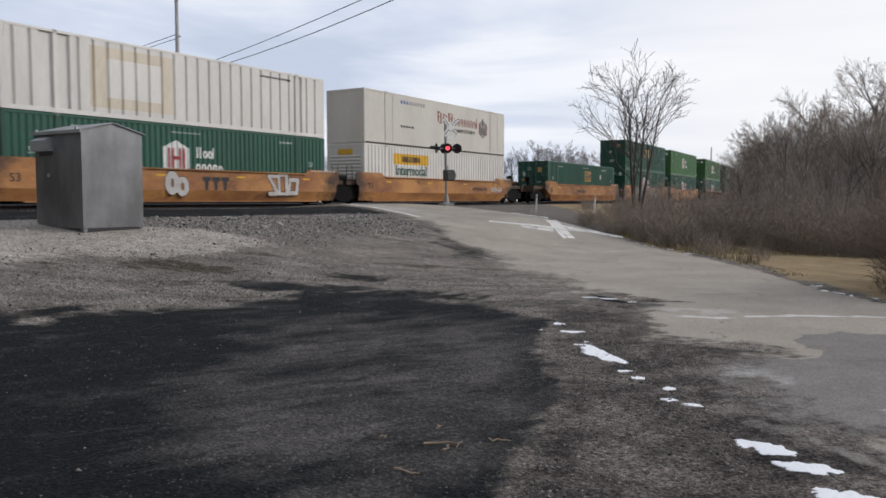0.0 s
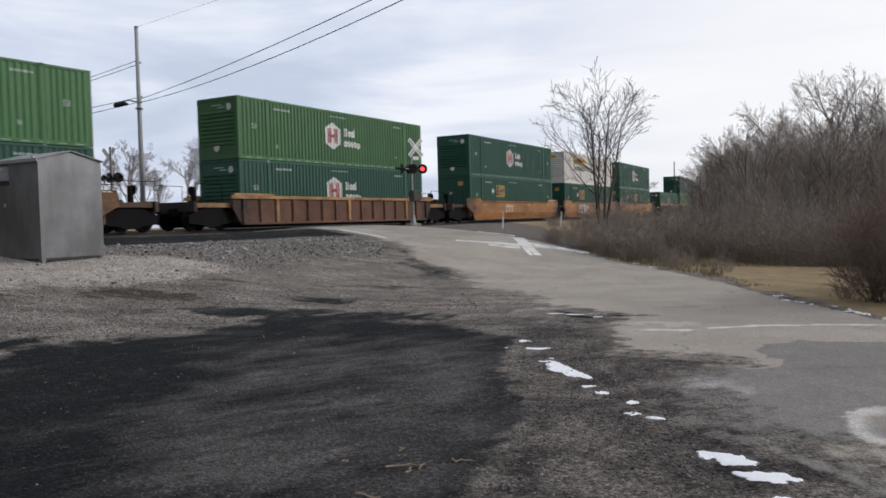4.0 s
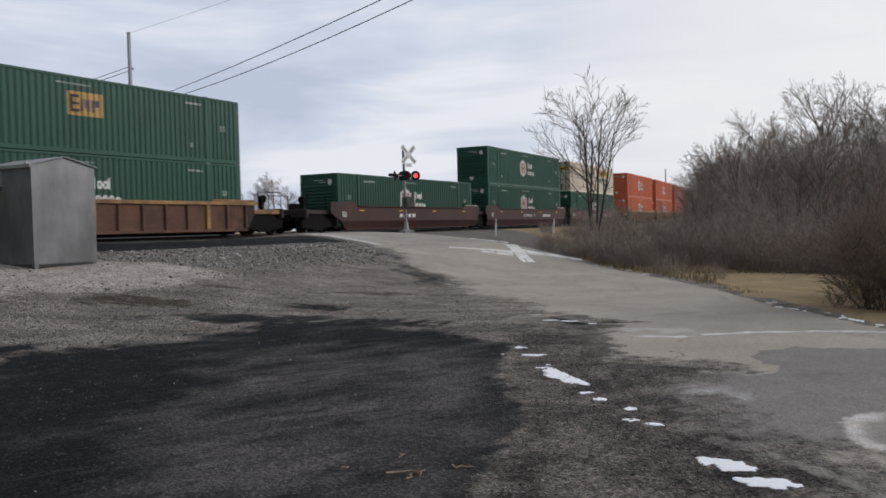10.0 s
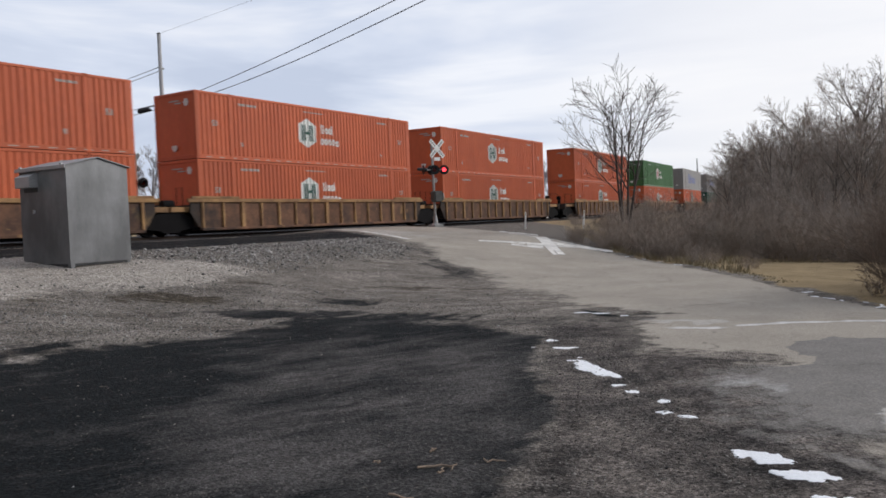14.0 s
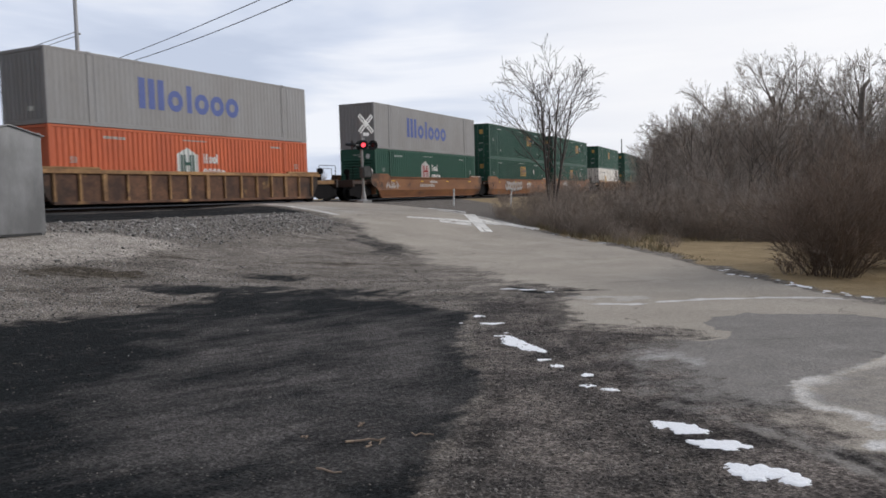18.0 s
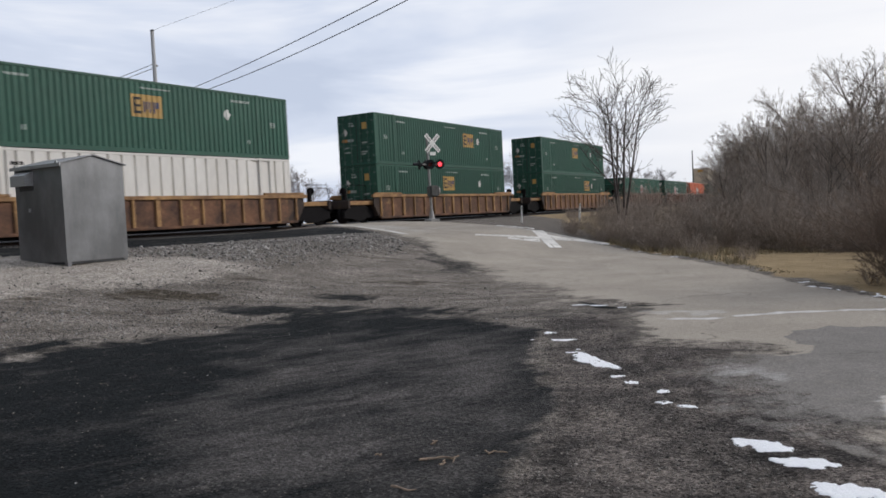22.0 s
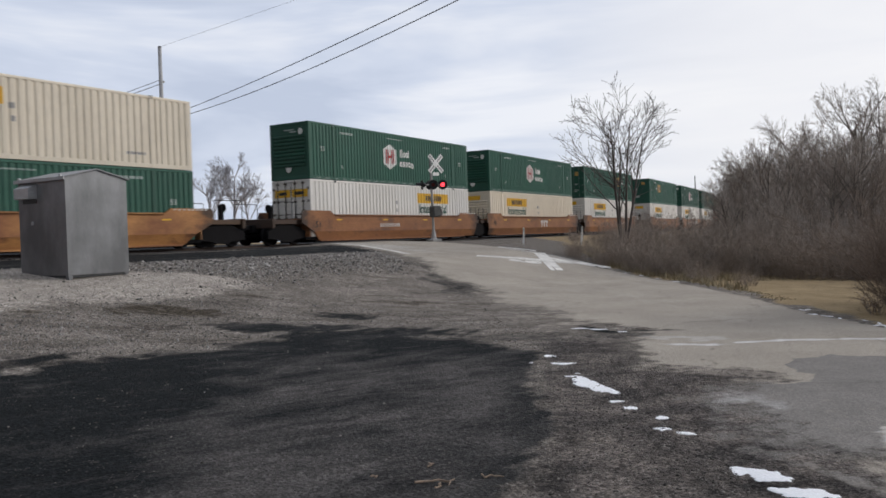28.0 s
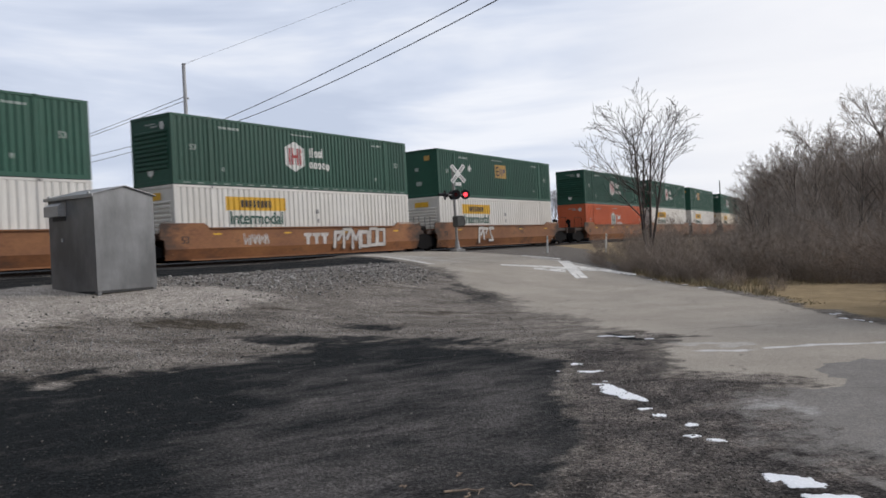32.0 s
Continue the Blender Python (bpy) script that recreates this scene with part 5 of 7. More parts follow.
        for y0, y1, z0, z1, mat in ((0.42, 0.74, 2.02, 2.40, D_GOLD), (-0.62, -0.22, 1.36, 1.52, D_DIMWHITE), (-1.0, -0.64, 1.36, 1.52, D_ORANGE), (-0.50, -0.14, 2.22, 2.30, D_DIMWHITE), (-0.50, -0.22, 2.36, 2.44, D_DIMWHITE),
                                    (0.30, 0.72, 0.70, 0.78, D_DIMWHITE), (0.30, 0.60, 0.58, 0.65, D_DIMWHITE), (0.36, 0.72, 1.22, 1.30, D_DIMWHITE), (-0.85, -0.45, 0.72, 0.80, D_DIMWHITE), (-0.85, -0.55, 1.0, 1.06, D_DIMWHITE)):
            if side_of_doors:
                part("door_placard", Shape().box(BOX_L - 0.02, y0, z0, BOX_L - 0.004, y1, z1), mat, root)
        if side_of_doors:
            part("door_diamond", Shape().prism([(-0.78, 2.13), (-0.60, 1.90), (-0.78, 1.67), (-0.96, 1.90)], BOX_L - 0.02, BOX_L - 0.003, "x"), D_WHITE, root)
    elif kind == "grey":
        tagged(part("front_mark", Shape().box(-0.03, -0.6, 0.5, -0.026, -0.3, 0.68), D_WHITE, root), kind="stuff")


KINDS = {
    "hub_green": (P_GREEN, "fine", "ribs", "dark green corrugated container with a white and red badge"),
    "hub_light": (P_LIGHT, "fine", "ribs", "leaf green corrugated container with a white and red badge"),
    "hub_orange": (P_ORANGE, "fine", "flat", "orange corrugated container with a white badge"),
    "emp": (P_GREEN, "fine", "flat", "dark green corrugated container with a gold badge"),
    "emp_mid": (P_GREEN, "fine", "flat", "dark green corrugated container with a gold badge amidships"),
    "emp_fwd": (P_GREEN, "fine", "flat", "dark green corrugated container with a gold badge near its middle"),
    "jb_white": (P_WHITE, "mid", "ribs", "white corrugated container with a yellow panel and green lettering"),
    "cream": (P_CREAM, "mid", "ribs", "cream corrugated container with a yellow panel and green lettering"),
    "cream_mid": (P_CREAM, "mid", "ribs", "cream corrugated container with a yellow panel and green lettering"),
    "grey": (P_GREY, "faint", "corrugated", "grey corrugated container with a large blue name"),
    "reefer": (P_REEFER, "plain", "flat", "smooth white container with a dark red name"),
    "white_posts": (P_WHITE, "posts", "corrugated", "stained white post-sided container with a faded tan patch"),
    "white_emp": (P_WHITE, "posts", "corrugated", "dirty white post-sided container on a well car"),
}

# ---- well cars ----
WELL_HALF = 1.46


def truck(parent, x):
    """A two-axle truck, with its frames, bolster and wheels."""
    root = part("truck", Shape().box(x - 0.25, -1.1, 0.42, x + 0.25, 1.1, 0.86, 0.03), W_BLACK, parent)
    for y in (-1.08, 1.08):
        outline = [(x - 1.32, 0.30), (x - 1.32, 0.66), (x - 0.85, 0.84), (x - 0.40, 1.00), (x + 0.40, 1.00), (x + 0.85, 0.84), (x + 1.32, 0.66), (x + 1.32, 0.30), (x + 0.6, 0.24), (x + 0.3, 0.12), (x - 0.3, 0.12), (x - 0.6, 0.24)]
        part("side_frame", Shape().prism(outline, y - 0.07, y + 0.07, "y"), W_BLACK, root)
    for dx in (-0.89, 0.89):
        axle = Shape().tube([(x + dx, -0.98, 0.46), (x + dx, 0.98, 0.46)], 0.08, 8)
        for y in (-0.76, 0.76):
            o = 0.055 if y > 0 else -0.055
            axle.tube([(x + dx, y - o * 1.3, 0.46), (x + dx, y - o * 1.25, 0.46), (x + dx, y - o, 0.46), (x + dx, y + o, 0.46)], [0.30, 0.49, 0.49, 0.46], 22)
            axle.tube([(x + dx, y + o, 0.46), (x + dx, y + o * 2.2, 0.46)], [0.34, 0.16], 16)
        part("wheelset", axle, W_BLACK, root)


def well_unit(kind, ends):
    """One unit of a well car, middle at x = 0; ends: (first, last), 'link' where it shares a truck, 'car' where it couples."""
    label = {"smooth": "orange smooth-sided well car, streaked with dirt and rust", "amber": "rust-brown smooth-sided well car, dirty and sprayed", "rust": "rusty post-sided well car with a tan top chord",
             "tan": "tan post-sided well car, patched with rust", "dark_rust": "dark rusty post-sided well car", "brown": "dark brown smooth-sided well car"}[kind]
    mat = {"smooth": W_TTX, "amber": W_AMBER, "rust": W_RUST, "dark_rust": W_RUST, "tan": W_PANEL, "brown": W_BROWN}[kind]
    root = thing("well_car", label, "rail car", "train of well cars")
    ribbed = kind in ("rust", "dark_rust", "tan")
    for side in (-1, 1):
        y0, y1 = sorted((side * (WELL_HALF - 0.05), side * WELL_HALF))
        if ribbed:
            outline = [(-8.75, 0.95), (-8.2, 0.20), (8.2, 0.20), (8.75, 0.95), (8.75, 1.40), (-8.75, 1.40)]
        else:
            lo0, lo1 = (8.05 if e == "car" else 8.75 for e in ends)
            outline = [(-8.78, 0.95), (-lo0, 0.60), (lo1, 0.60), (8.78, 0.95), (8.98, 1.05), (8.98, 1.50), (8.88, 1.66), (6.75, 1.66), (6.45, 1.46),
                       (-6.45, 1.46), (-6.75, 1.66), (-8.88, 1.66), (-8.98, 1.50), (-8.98, 1.05)]
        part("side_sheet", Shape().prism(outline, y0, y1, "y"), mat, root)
        if not ribbed:
            # the lower sheet slopes in towards the floor
            corners = [(x, side * (WELL_HALF - d), z) for x, z in ((-lo0, 0.60), (lo1, 0.60), (lo1 - (0.55 if ends[1] == "car" else 0.09), 0.16), (0.55 - lo0 if ends[0] == "car" else 0.09 - lo0, 0.16)) for d in ((0.0, 0.04) if z > 0.5 else (0.16, 0.20))]
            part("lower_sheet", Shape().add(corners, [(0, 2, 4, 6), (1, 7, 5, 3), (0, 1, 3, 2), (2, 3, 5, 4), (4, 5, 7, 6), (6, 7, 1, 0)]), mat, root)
            if side < 0:
                lettering("size_mark", "53", 0.42, D_WHITE if kind == "brown" else D_BLACK, root, pose(-7.75, -WELL_HALF - 0.006, 0.95))
                strip = Shape()
                for k in range(8):
                    strip.box(6.9 + k * 0.23, -WELL_HALF - 0.006, 1.58, 7.02 + k * 0.23, -WELL_HALF - 0.002, 1.63)
                tagged(part("reflective_strip", strip, D_WHITE, root), kind="stuff")
        yo0, yo1 = sorted((side * (WELL_HALF - 0.02), side * (WELL_HALF + 0.09)))
        if ribbed:
            chord = W_RUST if kind == "dark_rust" else W_TAN
            part("top_chord", Shape().box(-8.9, yo0, 1.38, 8.9, yo1, 1.54, 0.015), chord, root)
            part("bottom_chord", Shape().box(-8.2, yo0, 0.18, 8.2, yo1, 0.30, 0.015), mat, root)
            for k in range(15):
                x = -8.12 + k * 1.16
                wide = 0.10 if k % 5 == 2 else 0.05
                part("post", Shape().box(x - wide, yo0, 0.30, x + wide, yo1, 1.38), chord if k % 5 == 2 or kind == "tan" else mat, root)
            for x0, x1 in ((-8.7, -6.0), (6.0, 8.7)):
                part("end_ledge", Shape().box(x0, yo0, 1.54, x1, yo1, 1.64, 0.012), chord, root)
        else:
            part("top_flange", Shape().box(-6.45, yo0, 1.42, 6.45, y1 if side < 0 else yo1, 1.47), mat, root)
            part("sill", Shape().box(-7.4, *sorted((side * (WELL_HALF - 0.24), side * (WELL_HALF - 0.13)))[:1], 0.11, 7.4, sorted((side * (WELL_HALF - 0.24), side * (WELL_HALF - 0.13)))[1], 0.17), mat, root)
            for k in range(4):
                x = -6.3 + k * 4.2
                part("reflector", Shape().box(x, *sorted((side * WELL_HALF, side * (WELL_HALF + 0.006)))[:1], 1.16, x + 0.45, sorted((side * WELL_HALF, side * (WELL_HALF + 0.006)))[1], 1.23), D_YELLOW, root)
    frame_ = Shape().box(-7.7, -WELL_HALF + 0.26, 0.06, 7.7, WELL_HALF - 0.26, 0.20)
    for x in (-7.95, -6.0, -3.0, 0.0, 3.0, 6.0, 7.95):
        frame_.box(x - (0.5 if abs(x) > 7 else 0.15), -WELL_HALF + 0.24, 0.21, x + (0.5 if abs(x) > 7 else 0.15), WELL_HALF - 0.24, 0.34)
    part("underframe", frame_, W_BLACK, root)
    for sign, end in ((-1, ends[0]), (1, ends[1])):
        a, b = sorted((sign * 8.35, sign * (9.55 if end == "link" else 10.9)))
        part("end_deck", Shape().box(a, -1.25, 0.98, b, 1.25, 1.20, 0.02), W_TAN if ribbed else mat, root)
        part("bulkhead", Shape().box(*sorted((sign * 8.30, sign * 8.36))[:1], -1.40, 0.35, sorted((sign * 8.30, sign * 8.36))[1], 1.40, 1.30), mat, root)
        if end == "car":
            part("draft_sill", Shape().box(*sorted((sign * 9.0, sign * 11.2))[:1], -0.28, 0.62, sorted((sign * 9.0, sign * 11.2))[1], 0.28, 0.98, 0.02), W_BLACK, root)
            part("coupler", Shape().box(*sorted((sign * 11.2, sign * 11.74))[:1], -0.17, 0.72, sorted((sign * 11.2, sign * 11.74))[1], 0.17, 0.98, 0.04), W_BLACK, root)
            part("end_sill", Shape().box(*sorted((sign * 10.75, sign * 10.95))[:1], -1.35, 0.80, sorted((sign * 10.75, sign * 10.95))[1], 1.35, 1.25, 0.02), mat, root)
            for y in (-1.28, 1.28):
                rail_ = Shape().tube([(sign * 10.8, y, 1.2), (sign * 10.8, y, 2.05), (sign * 9.2, y, 2.05), (sign * 9.2, y, 1.2)], 0.02, 6)
                part("handrail", rail_, W_BLACK, root)
            part("hand_brake", Shape().tube([(sign * 10.3, -0.55, 1.75), (sign * 10.36, -0.55, 1.75)], 0.20, 16).box(sign * 10.2 - 0.08, -0.65, 1.2, sign * 10.2 + 0.08, -0.45, 1.9), W_BLACK, root)
            truck(root, sign * 9.72)
        elif sign > 0:
            part("joint", Shape().box(9.3, -0.4, 0.80, 10.2, 0.4, 1.30, 0.04), W_BLACK, root)
            for x in (9.15, 10.3):
                part("grab_iron", Shape().tube([(x, -1.22, 1.15), (x, -1.22, 2.0), (x, -0.85, 2.0), (x, -0.85, 1.15)], 0.018, 5), W_BLACK, root)
            part("air_tank", Shape().tube([(9.45, -0.95, 1.32), (10.0, -0.95, 1.32)], 0.17, 10), W_BLACK, root)
            truck(root, 9.725)
    return root


def sprayed(root, spec):
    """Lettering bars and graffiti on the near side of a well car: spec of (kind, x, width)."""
    y = -WELL_HALF - 0.008
    for what, x, w in spec:
        s = Shape()
        if what == "name":
            aged = root["label"].startswith("rusty")
            ground_ = root if not aged else part("name_ground", Shape().box(x - 0.12, y + 0.002, 0.56, x + w + 0.1, y + 0.006, 1.23), GRIME_AND_SHADE, root, "dark weathered panel")
            for k in range(3):
                a = x + k * w / 3
                s.prism([(a, 1.02), (a, 1.17), (a + w * 0.29, 1.17), (a + w * 0.29, 1.02), (a + w * 0.21, 0.98), (a + w * 0.19, 0.62), (a + w * 0.09, 0.62), (a + w * 0.08, 0.98)], y - 0.003, y + 0.001, "y")
            tagged(part("name_block", s, D_BLACK if root["label"].startswith("orange") and int(x * 10) % 3 else D_WHITE if aged else SPRAY, ground_), kind="stuff")
        elif what == "number":
            for x0, x1, z0, z1 in bars(x + 0.1, 0.80, w - 0.2, 0.20, 10, 0.4):
                s.box(x0, y - 0.002, z0, x1, y + 0.002, z1)
            tagged(part("number_bar", s, D_BLACK if root["label"].startswith("orange") else SPRAY, root), kind="stuff")
        elif what == "tag":
            # a thin hand-sprayed scrawl of joined strokes
            rnd = random.Random(int(x * 100))
            tall, count = (0.50, 5) if w > 1.4 else (0.22, 5)
            base, px = (0.70 if w > 1.4 else 1.06), x
            for k in range(count):
                lw = w / count
                pts = [(px, base + tall * rnd.uniform(0.7, 1.0)), (px + lw * rnd.uniform(0.05, 0.3), base), (px + lw * rnd.uniform(0.4, 0.7), base + tall * rnd.uniform(0.4, 0.95)), (px + lw * rnd.uniform(0.8, 1.1), base + tall * rnd.uniform(-0.1, 0.3))]
                for (ax, az), (bx, bz) in zip(pts, pts[1:]):
                    nx, nz = (bz - az), -(bx - ax)
                    q = 0.032 / math.hypot(nx, nz)
                    s.prism([(ax + nx * q, az + nz * q), (bx + nx * q, bz + nz * q), (bx - nx * q, bz - nz * q), (ax - nx * q, az - nz * q)], y - 0.001 * k, y + 0.004, "y")
                px += lw
            tagged(part("graffiti", s, SPRAY, root, "thin white sprayed scrawl"), kind="stuff")
        elif what == "small_bars":
            for x0, x1, z0, z1 in bars(x, 0.82, w, 0.20, max(1, int(w / 0.2)), 0.4):
                s.box(x0, y, z0, x1, y + 0.004, z1)
            tagged(part("number_bar", s, SPRAY, root), kind="stuff")
        elif what == "white_bars":
            for x0, x1, z0, z1 in bars(x, 0.80, w, 0.22, 4, 0.3):
                s.prism([(x0 - 0.04, z0), (x1 - 0.04, z0), (x1 + 0.04, z1), (x0 + 0.04, z1)], y, y + 0.004, "y")
            tagged(part("name_bar", s, D_WHITE, root), kind="stuff")
        else:
            # bubble-shaped graffiti: overlapping rounded blobs with a dark inner line
            rnd = random.Random(int(x * 100) + int(w * 10))
            mat = {"white": SPRAY, "grey": SPRAY_GREY, "teal": D_DIMWHITE}[what]
            if what == "teal":
                # an old wash of grey paint over the sheet
                edge = [(x + w * k / 12, 1.40 + rnd.uniform(-0.10, 0.03)) for k in range(13)] + [(x + w * (12 - k) / 12, 0.22 + rnd.uniform(-0.03, 0.22)) for k in range(13)]
                s.prism(edge, y + 0.0015, y + 0.005, "y")
                part("paint_patch", s, WASH, root, "faded grey-green wash of paint")
                continue
            count = max(2, int(w / 0.62))
            back, front = Shape(), Shape()

            def stroke(shape, p, q, half, depth):
                """One thick round-ended stroke of the spray can."""
                a0 = math.atan2(q[1] - p[1], q[0] - p[0])
                ring_ = [(q[0] + half * math.cos(a0 + t), q[1] + half * math.sin(a0 + t)) for t in (-1.57, -0.8, 0, 0.8, 1.57)] + [(p[0] - half * math.cos(a0 + t), p[1] - half * math.sin(a0 + t)) for t in (-1.57, -0.8, 0, 0.8, 1.57)]
                shape.prism(ring_, y - depth, y + 0.004, "y")

            n = 0
            if what == "grey" or w < 1.3:
                # round bubble letters: rings and arcs
                for k in range(count):
                    cx, cz = x + (k + 0.5) * w / count, 0.82 + rnd.uniform(-0.10, 0.10)
                    rx, rz, first = w / count * 0.44, rnd.uniform(0.24, 0.36), rnd.uniform(0, 6.28)
                    steps = rnd.choice((7, 9, 9, 6))
                    pts = [(cx + rx * math.cos(first + j * 0.7), cz + rz * math.sin(first + j * 0.7)) for j in range(steps + 1)]
                    half = rnd.uniform(0.10, 0.15)
                    for p, q in zip(pts, pts[1:]):
                        stroke(back, p, q, half + 0.03, 0.001 + 0.0001 * n)
                        stroke(front, p, q, half, 0.008 + 0.0001 * n)
                        n += 1
            for k in range(count if n == 0 else 0):
                lw, lh = w / count * 0.40, rnd.uniform(0.30, 0.46)
                cx, cz = x + (k + 0.5) * w / count, 0.84 + rnd.uniform(-0.05, 0.08)
                lean = rnd.uniform(-0.08, 0.12)
                ends = [(cx - lw, cz - lh), (cx - lw + lean, cz + lh), (cx + lw + lean, cz + lh), (cx + lw, cz - lh), (cx, cz)]
                for i, j in rnd.choice((((0, 1), (1, 2), (4, 2)), ((0, 1), (1, 4), (4, 2), (2, 3)), ((1, 2), (1, 4), (4, 3), (3, 0)), ((0, 1), (1, 2), (2, 3), (3, 0)), ((0, 1), (1, 4), (4, 3)))):
                    half = rnd.uniform(0.085, 0.13) * (0.75 if what == "grey" else 0.8)
                    stroke(back, ends[i], ends[j], half + 0.035, 0.001 + 0.0002 * n)
                    stroke(front, ends[i], ends[j], half, 0.006 + 0.0002 * n)
                    n += 1
            tagged(part("graffiti_shadow", back, GRIME_AND_SHADE, root, "dark sprayed outline"), kind="stuff")
            tagged(part("graffiti", front, mat, root, "sprayed graffiti"), kind="stuff")


# the train: front of each stack along the track at the start, the well, its ends, lower and upper container, and what is sprayed on it
# a "!" before a kind: doors to the front of the train
TRAIN = [
    (-46.8, "smooth", "cl", "emp", "hub_green", [("name", -6.0, 1.5)]),
    (-27.37, "smooth", "ll", "hub_green", "white_posts", [("name", 0.2, 1.5), ("white", 4.0, 1.9), ("white", -1.6, 1.0)]),
    (-7.99, "smooth", "lc", "jb_white", "reefer", [("number", 3.2, 2.2), ("tag", 5.9, 1.5)]),
    (15.81, "smooth", "cl", "!emp_fwd", None, [("number", -2.0, 2.2)]),
    (35.57, "smooth", "ll", "hub_green", "emp_mid", [("teal", -5.0, 5.0), ("name", -0.8, 1.6), ("teal", 1.4, 3.0)]),
    (54.79, "smooth", "lc", "hub_green", "hub_light", [("number", 1.6, 2.2)]),
    (78.54, "rust", "cc", "hub_green", "hub_light", []),
    (101.34, "smooth", "cl", "emp", "hub_green", [("name", -2.4, 1.5)]),
    (120.88, "smooth", "ll", "emp", "jb_white", [("white", -4.6, 3.2), ("name", 0.2, 1.6)]),
    (140.24, "smooth", "lc", "emp_mid", "hub_green", [("number", 2.0, 2.0)]),
    (163.85, "rust", "cl", "hub_green", None, []),
    (183.01, "rust", "ll", "hub_light", "hub_green", [("name", -0.4, 1.6)]),
    (202.5, "rust", "lc", "hub_green", "emp_mid", []),
    (226.11, "brown", "cl", "hub_green", None, [("white_bars", -2.0, 2.0)]),
    (245.21, "brown", "ll", "hub_green", "hub_green", [("white_bars", 3.0, 1.9), ("small_bars", -1.5, 2.0), ("small_bars", 1.0, 0.15)]),
    (264.56, "brown", "lc", "hub_green", "!cream", [("white_bars", 3.0, 1.9), ("small_bars", -1.5, 2.0), ("small_bars", 1.0, 0.15)]),
    (287.96, "tan", "cl", "hub_orange", "hub_orange", []),
    (307.2, "tan", "ll", "hub_orange", "hub_orange", []),
    (327.06, "tan", "lc", "hub_orange", "hub_orange", []),
    (350.3, "tan", "cc", "hub_orange", "hub_orange", []),
    (373.44, "tan", "cc", "hub_orange", "hub_light", []),
    (396.77, "tan", "cc", "hub_orange", "grey", []),
    (420.25, "amber", "cl", "hub_green", "grey", [("tag", -7.0, 1.7), ("tag", -0.6, 1.2), ("number", -2.3, 2.6)]),
    (439.67, "amber", "ll", "!emp_fwd", "!emp", [("grey", -4.6, 4.6), ("name", 1.5, 1.4)]),
    (458.94, "amber", "lc", "!emp_mid", "!emp", [("white", -4.7, 1.9), ("number", 2.0, 2.0)]),
    (482.38, "tan", "cc", "!white_emp", "!emp_mid", []),
    (505.7, "tan", "cc", "!emp_mid", "!emp", []),
    (529.05, "tan", "cc", "!emp", "!emp_mid", []),
    (552.72, "dark_rust", "cl", "hub_green", None, []),
    (572.13, "dark_rust", "ll", "hub_green", None, []),
    (591.62, "dark_rust", "lc", "hub_orange", None, []),
    (614.86, "smooth", "cc", "!emp", "cream_mid", [("number", 2.5, 2.0)]),
    (638.45, "amber", "cl", "!jb_white", "hub_green", [("number", -2.5, 2.2)]),
    (657.86, "amber", "ll", "cream", "hub_green", [("name", 0.5, 1.5)]),
    (677.3, "amber", "lc", "jb_white", "!emp", [("number", 2.2, 2.0)]),
    (701.3, "amber", "cl", "jb_white", "emp", [("number", -1.5, 2.3)]),
    (721.03, "amber", "ll", "jb_white", "hub_green", [("white", 1.3, 4.2), ("tag", -4.6, 1.5), ("name", -0.8, 1.8)]),
    (740.47, "amber", "lc", "jb_white", "emp_mid", [("white", -3.8, 2.0)]),
    (763.9, "amber", "cl", "hub_orange", "hub_green", []),
    (783.3, "amber", "ll", "jb_white", "hub_green", []),
    (802.7, "amber", "lc", "jb_white", "emp", []),
    (826.2, "amber", "cl", "cream", "hub_green", []),
    (845.6, "amber", "ll", "jb_white", "hub_green", []),
    (865.0, "amber", "lc", "jb_white", "emp", []),
]
SPEED, SLOW = 23.32, -0.00417
FLOOR_Z = 0.36


def build_train():
    """The whole train at the start; gives each thing with its middle's place along the track and its pose there."""
    boxes, wells, moving = {}, {}, []

    def take(store, key, make):
        if key not in store:
            store[key] = make()
            return store[key]
        return copy_thing(store[key], Matrix())

    for s, well, ends, lower, upper, spray in TRAIN:
        mids = s + BOX_L / 2
        pair = tuple({"l": "link", "c": "car"}[e] for e in ends)
        unit = take(wells, (well, ends) if not spray else (well, ends, s), lambda: well_unit(well, pair))
        if spray:
            sprayed(unit, spray)
        moving.append((unit, mids, Matrix()))
        for kind, z in ((lower, FLOOR_Z), (upper, FLOOR_Z + BOX_H + 0.022)):
            if kind is None:
                continue
            turned = kind.startswith("!")
            ob = take(boxes, kind, lambda: container(kind.lstrip("!"), 1 if turned else -1))
            local = pose(BOX_L / 2, 0, z, 0, 0, 180) if turned else pose(-BOX_L / 2, 0, z)
            moving.append((ob, mids, local))
    return moving


train = build_train()


def rolling(t, mids):
    return on_track(mids - SPEED * t - SLOW * t * t)


# ---- trackside ----
def stand(x, y, dz=0.0):
    return float(ground_height(np.float64(x), np.float64(y))) + dz


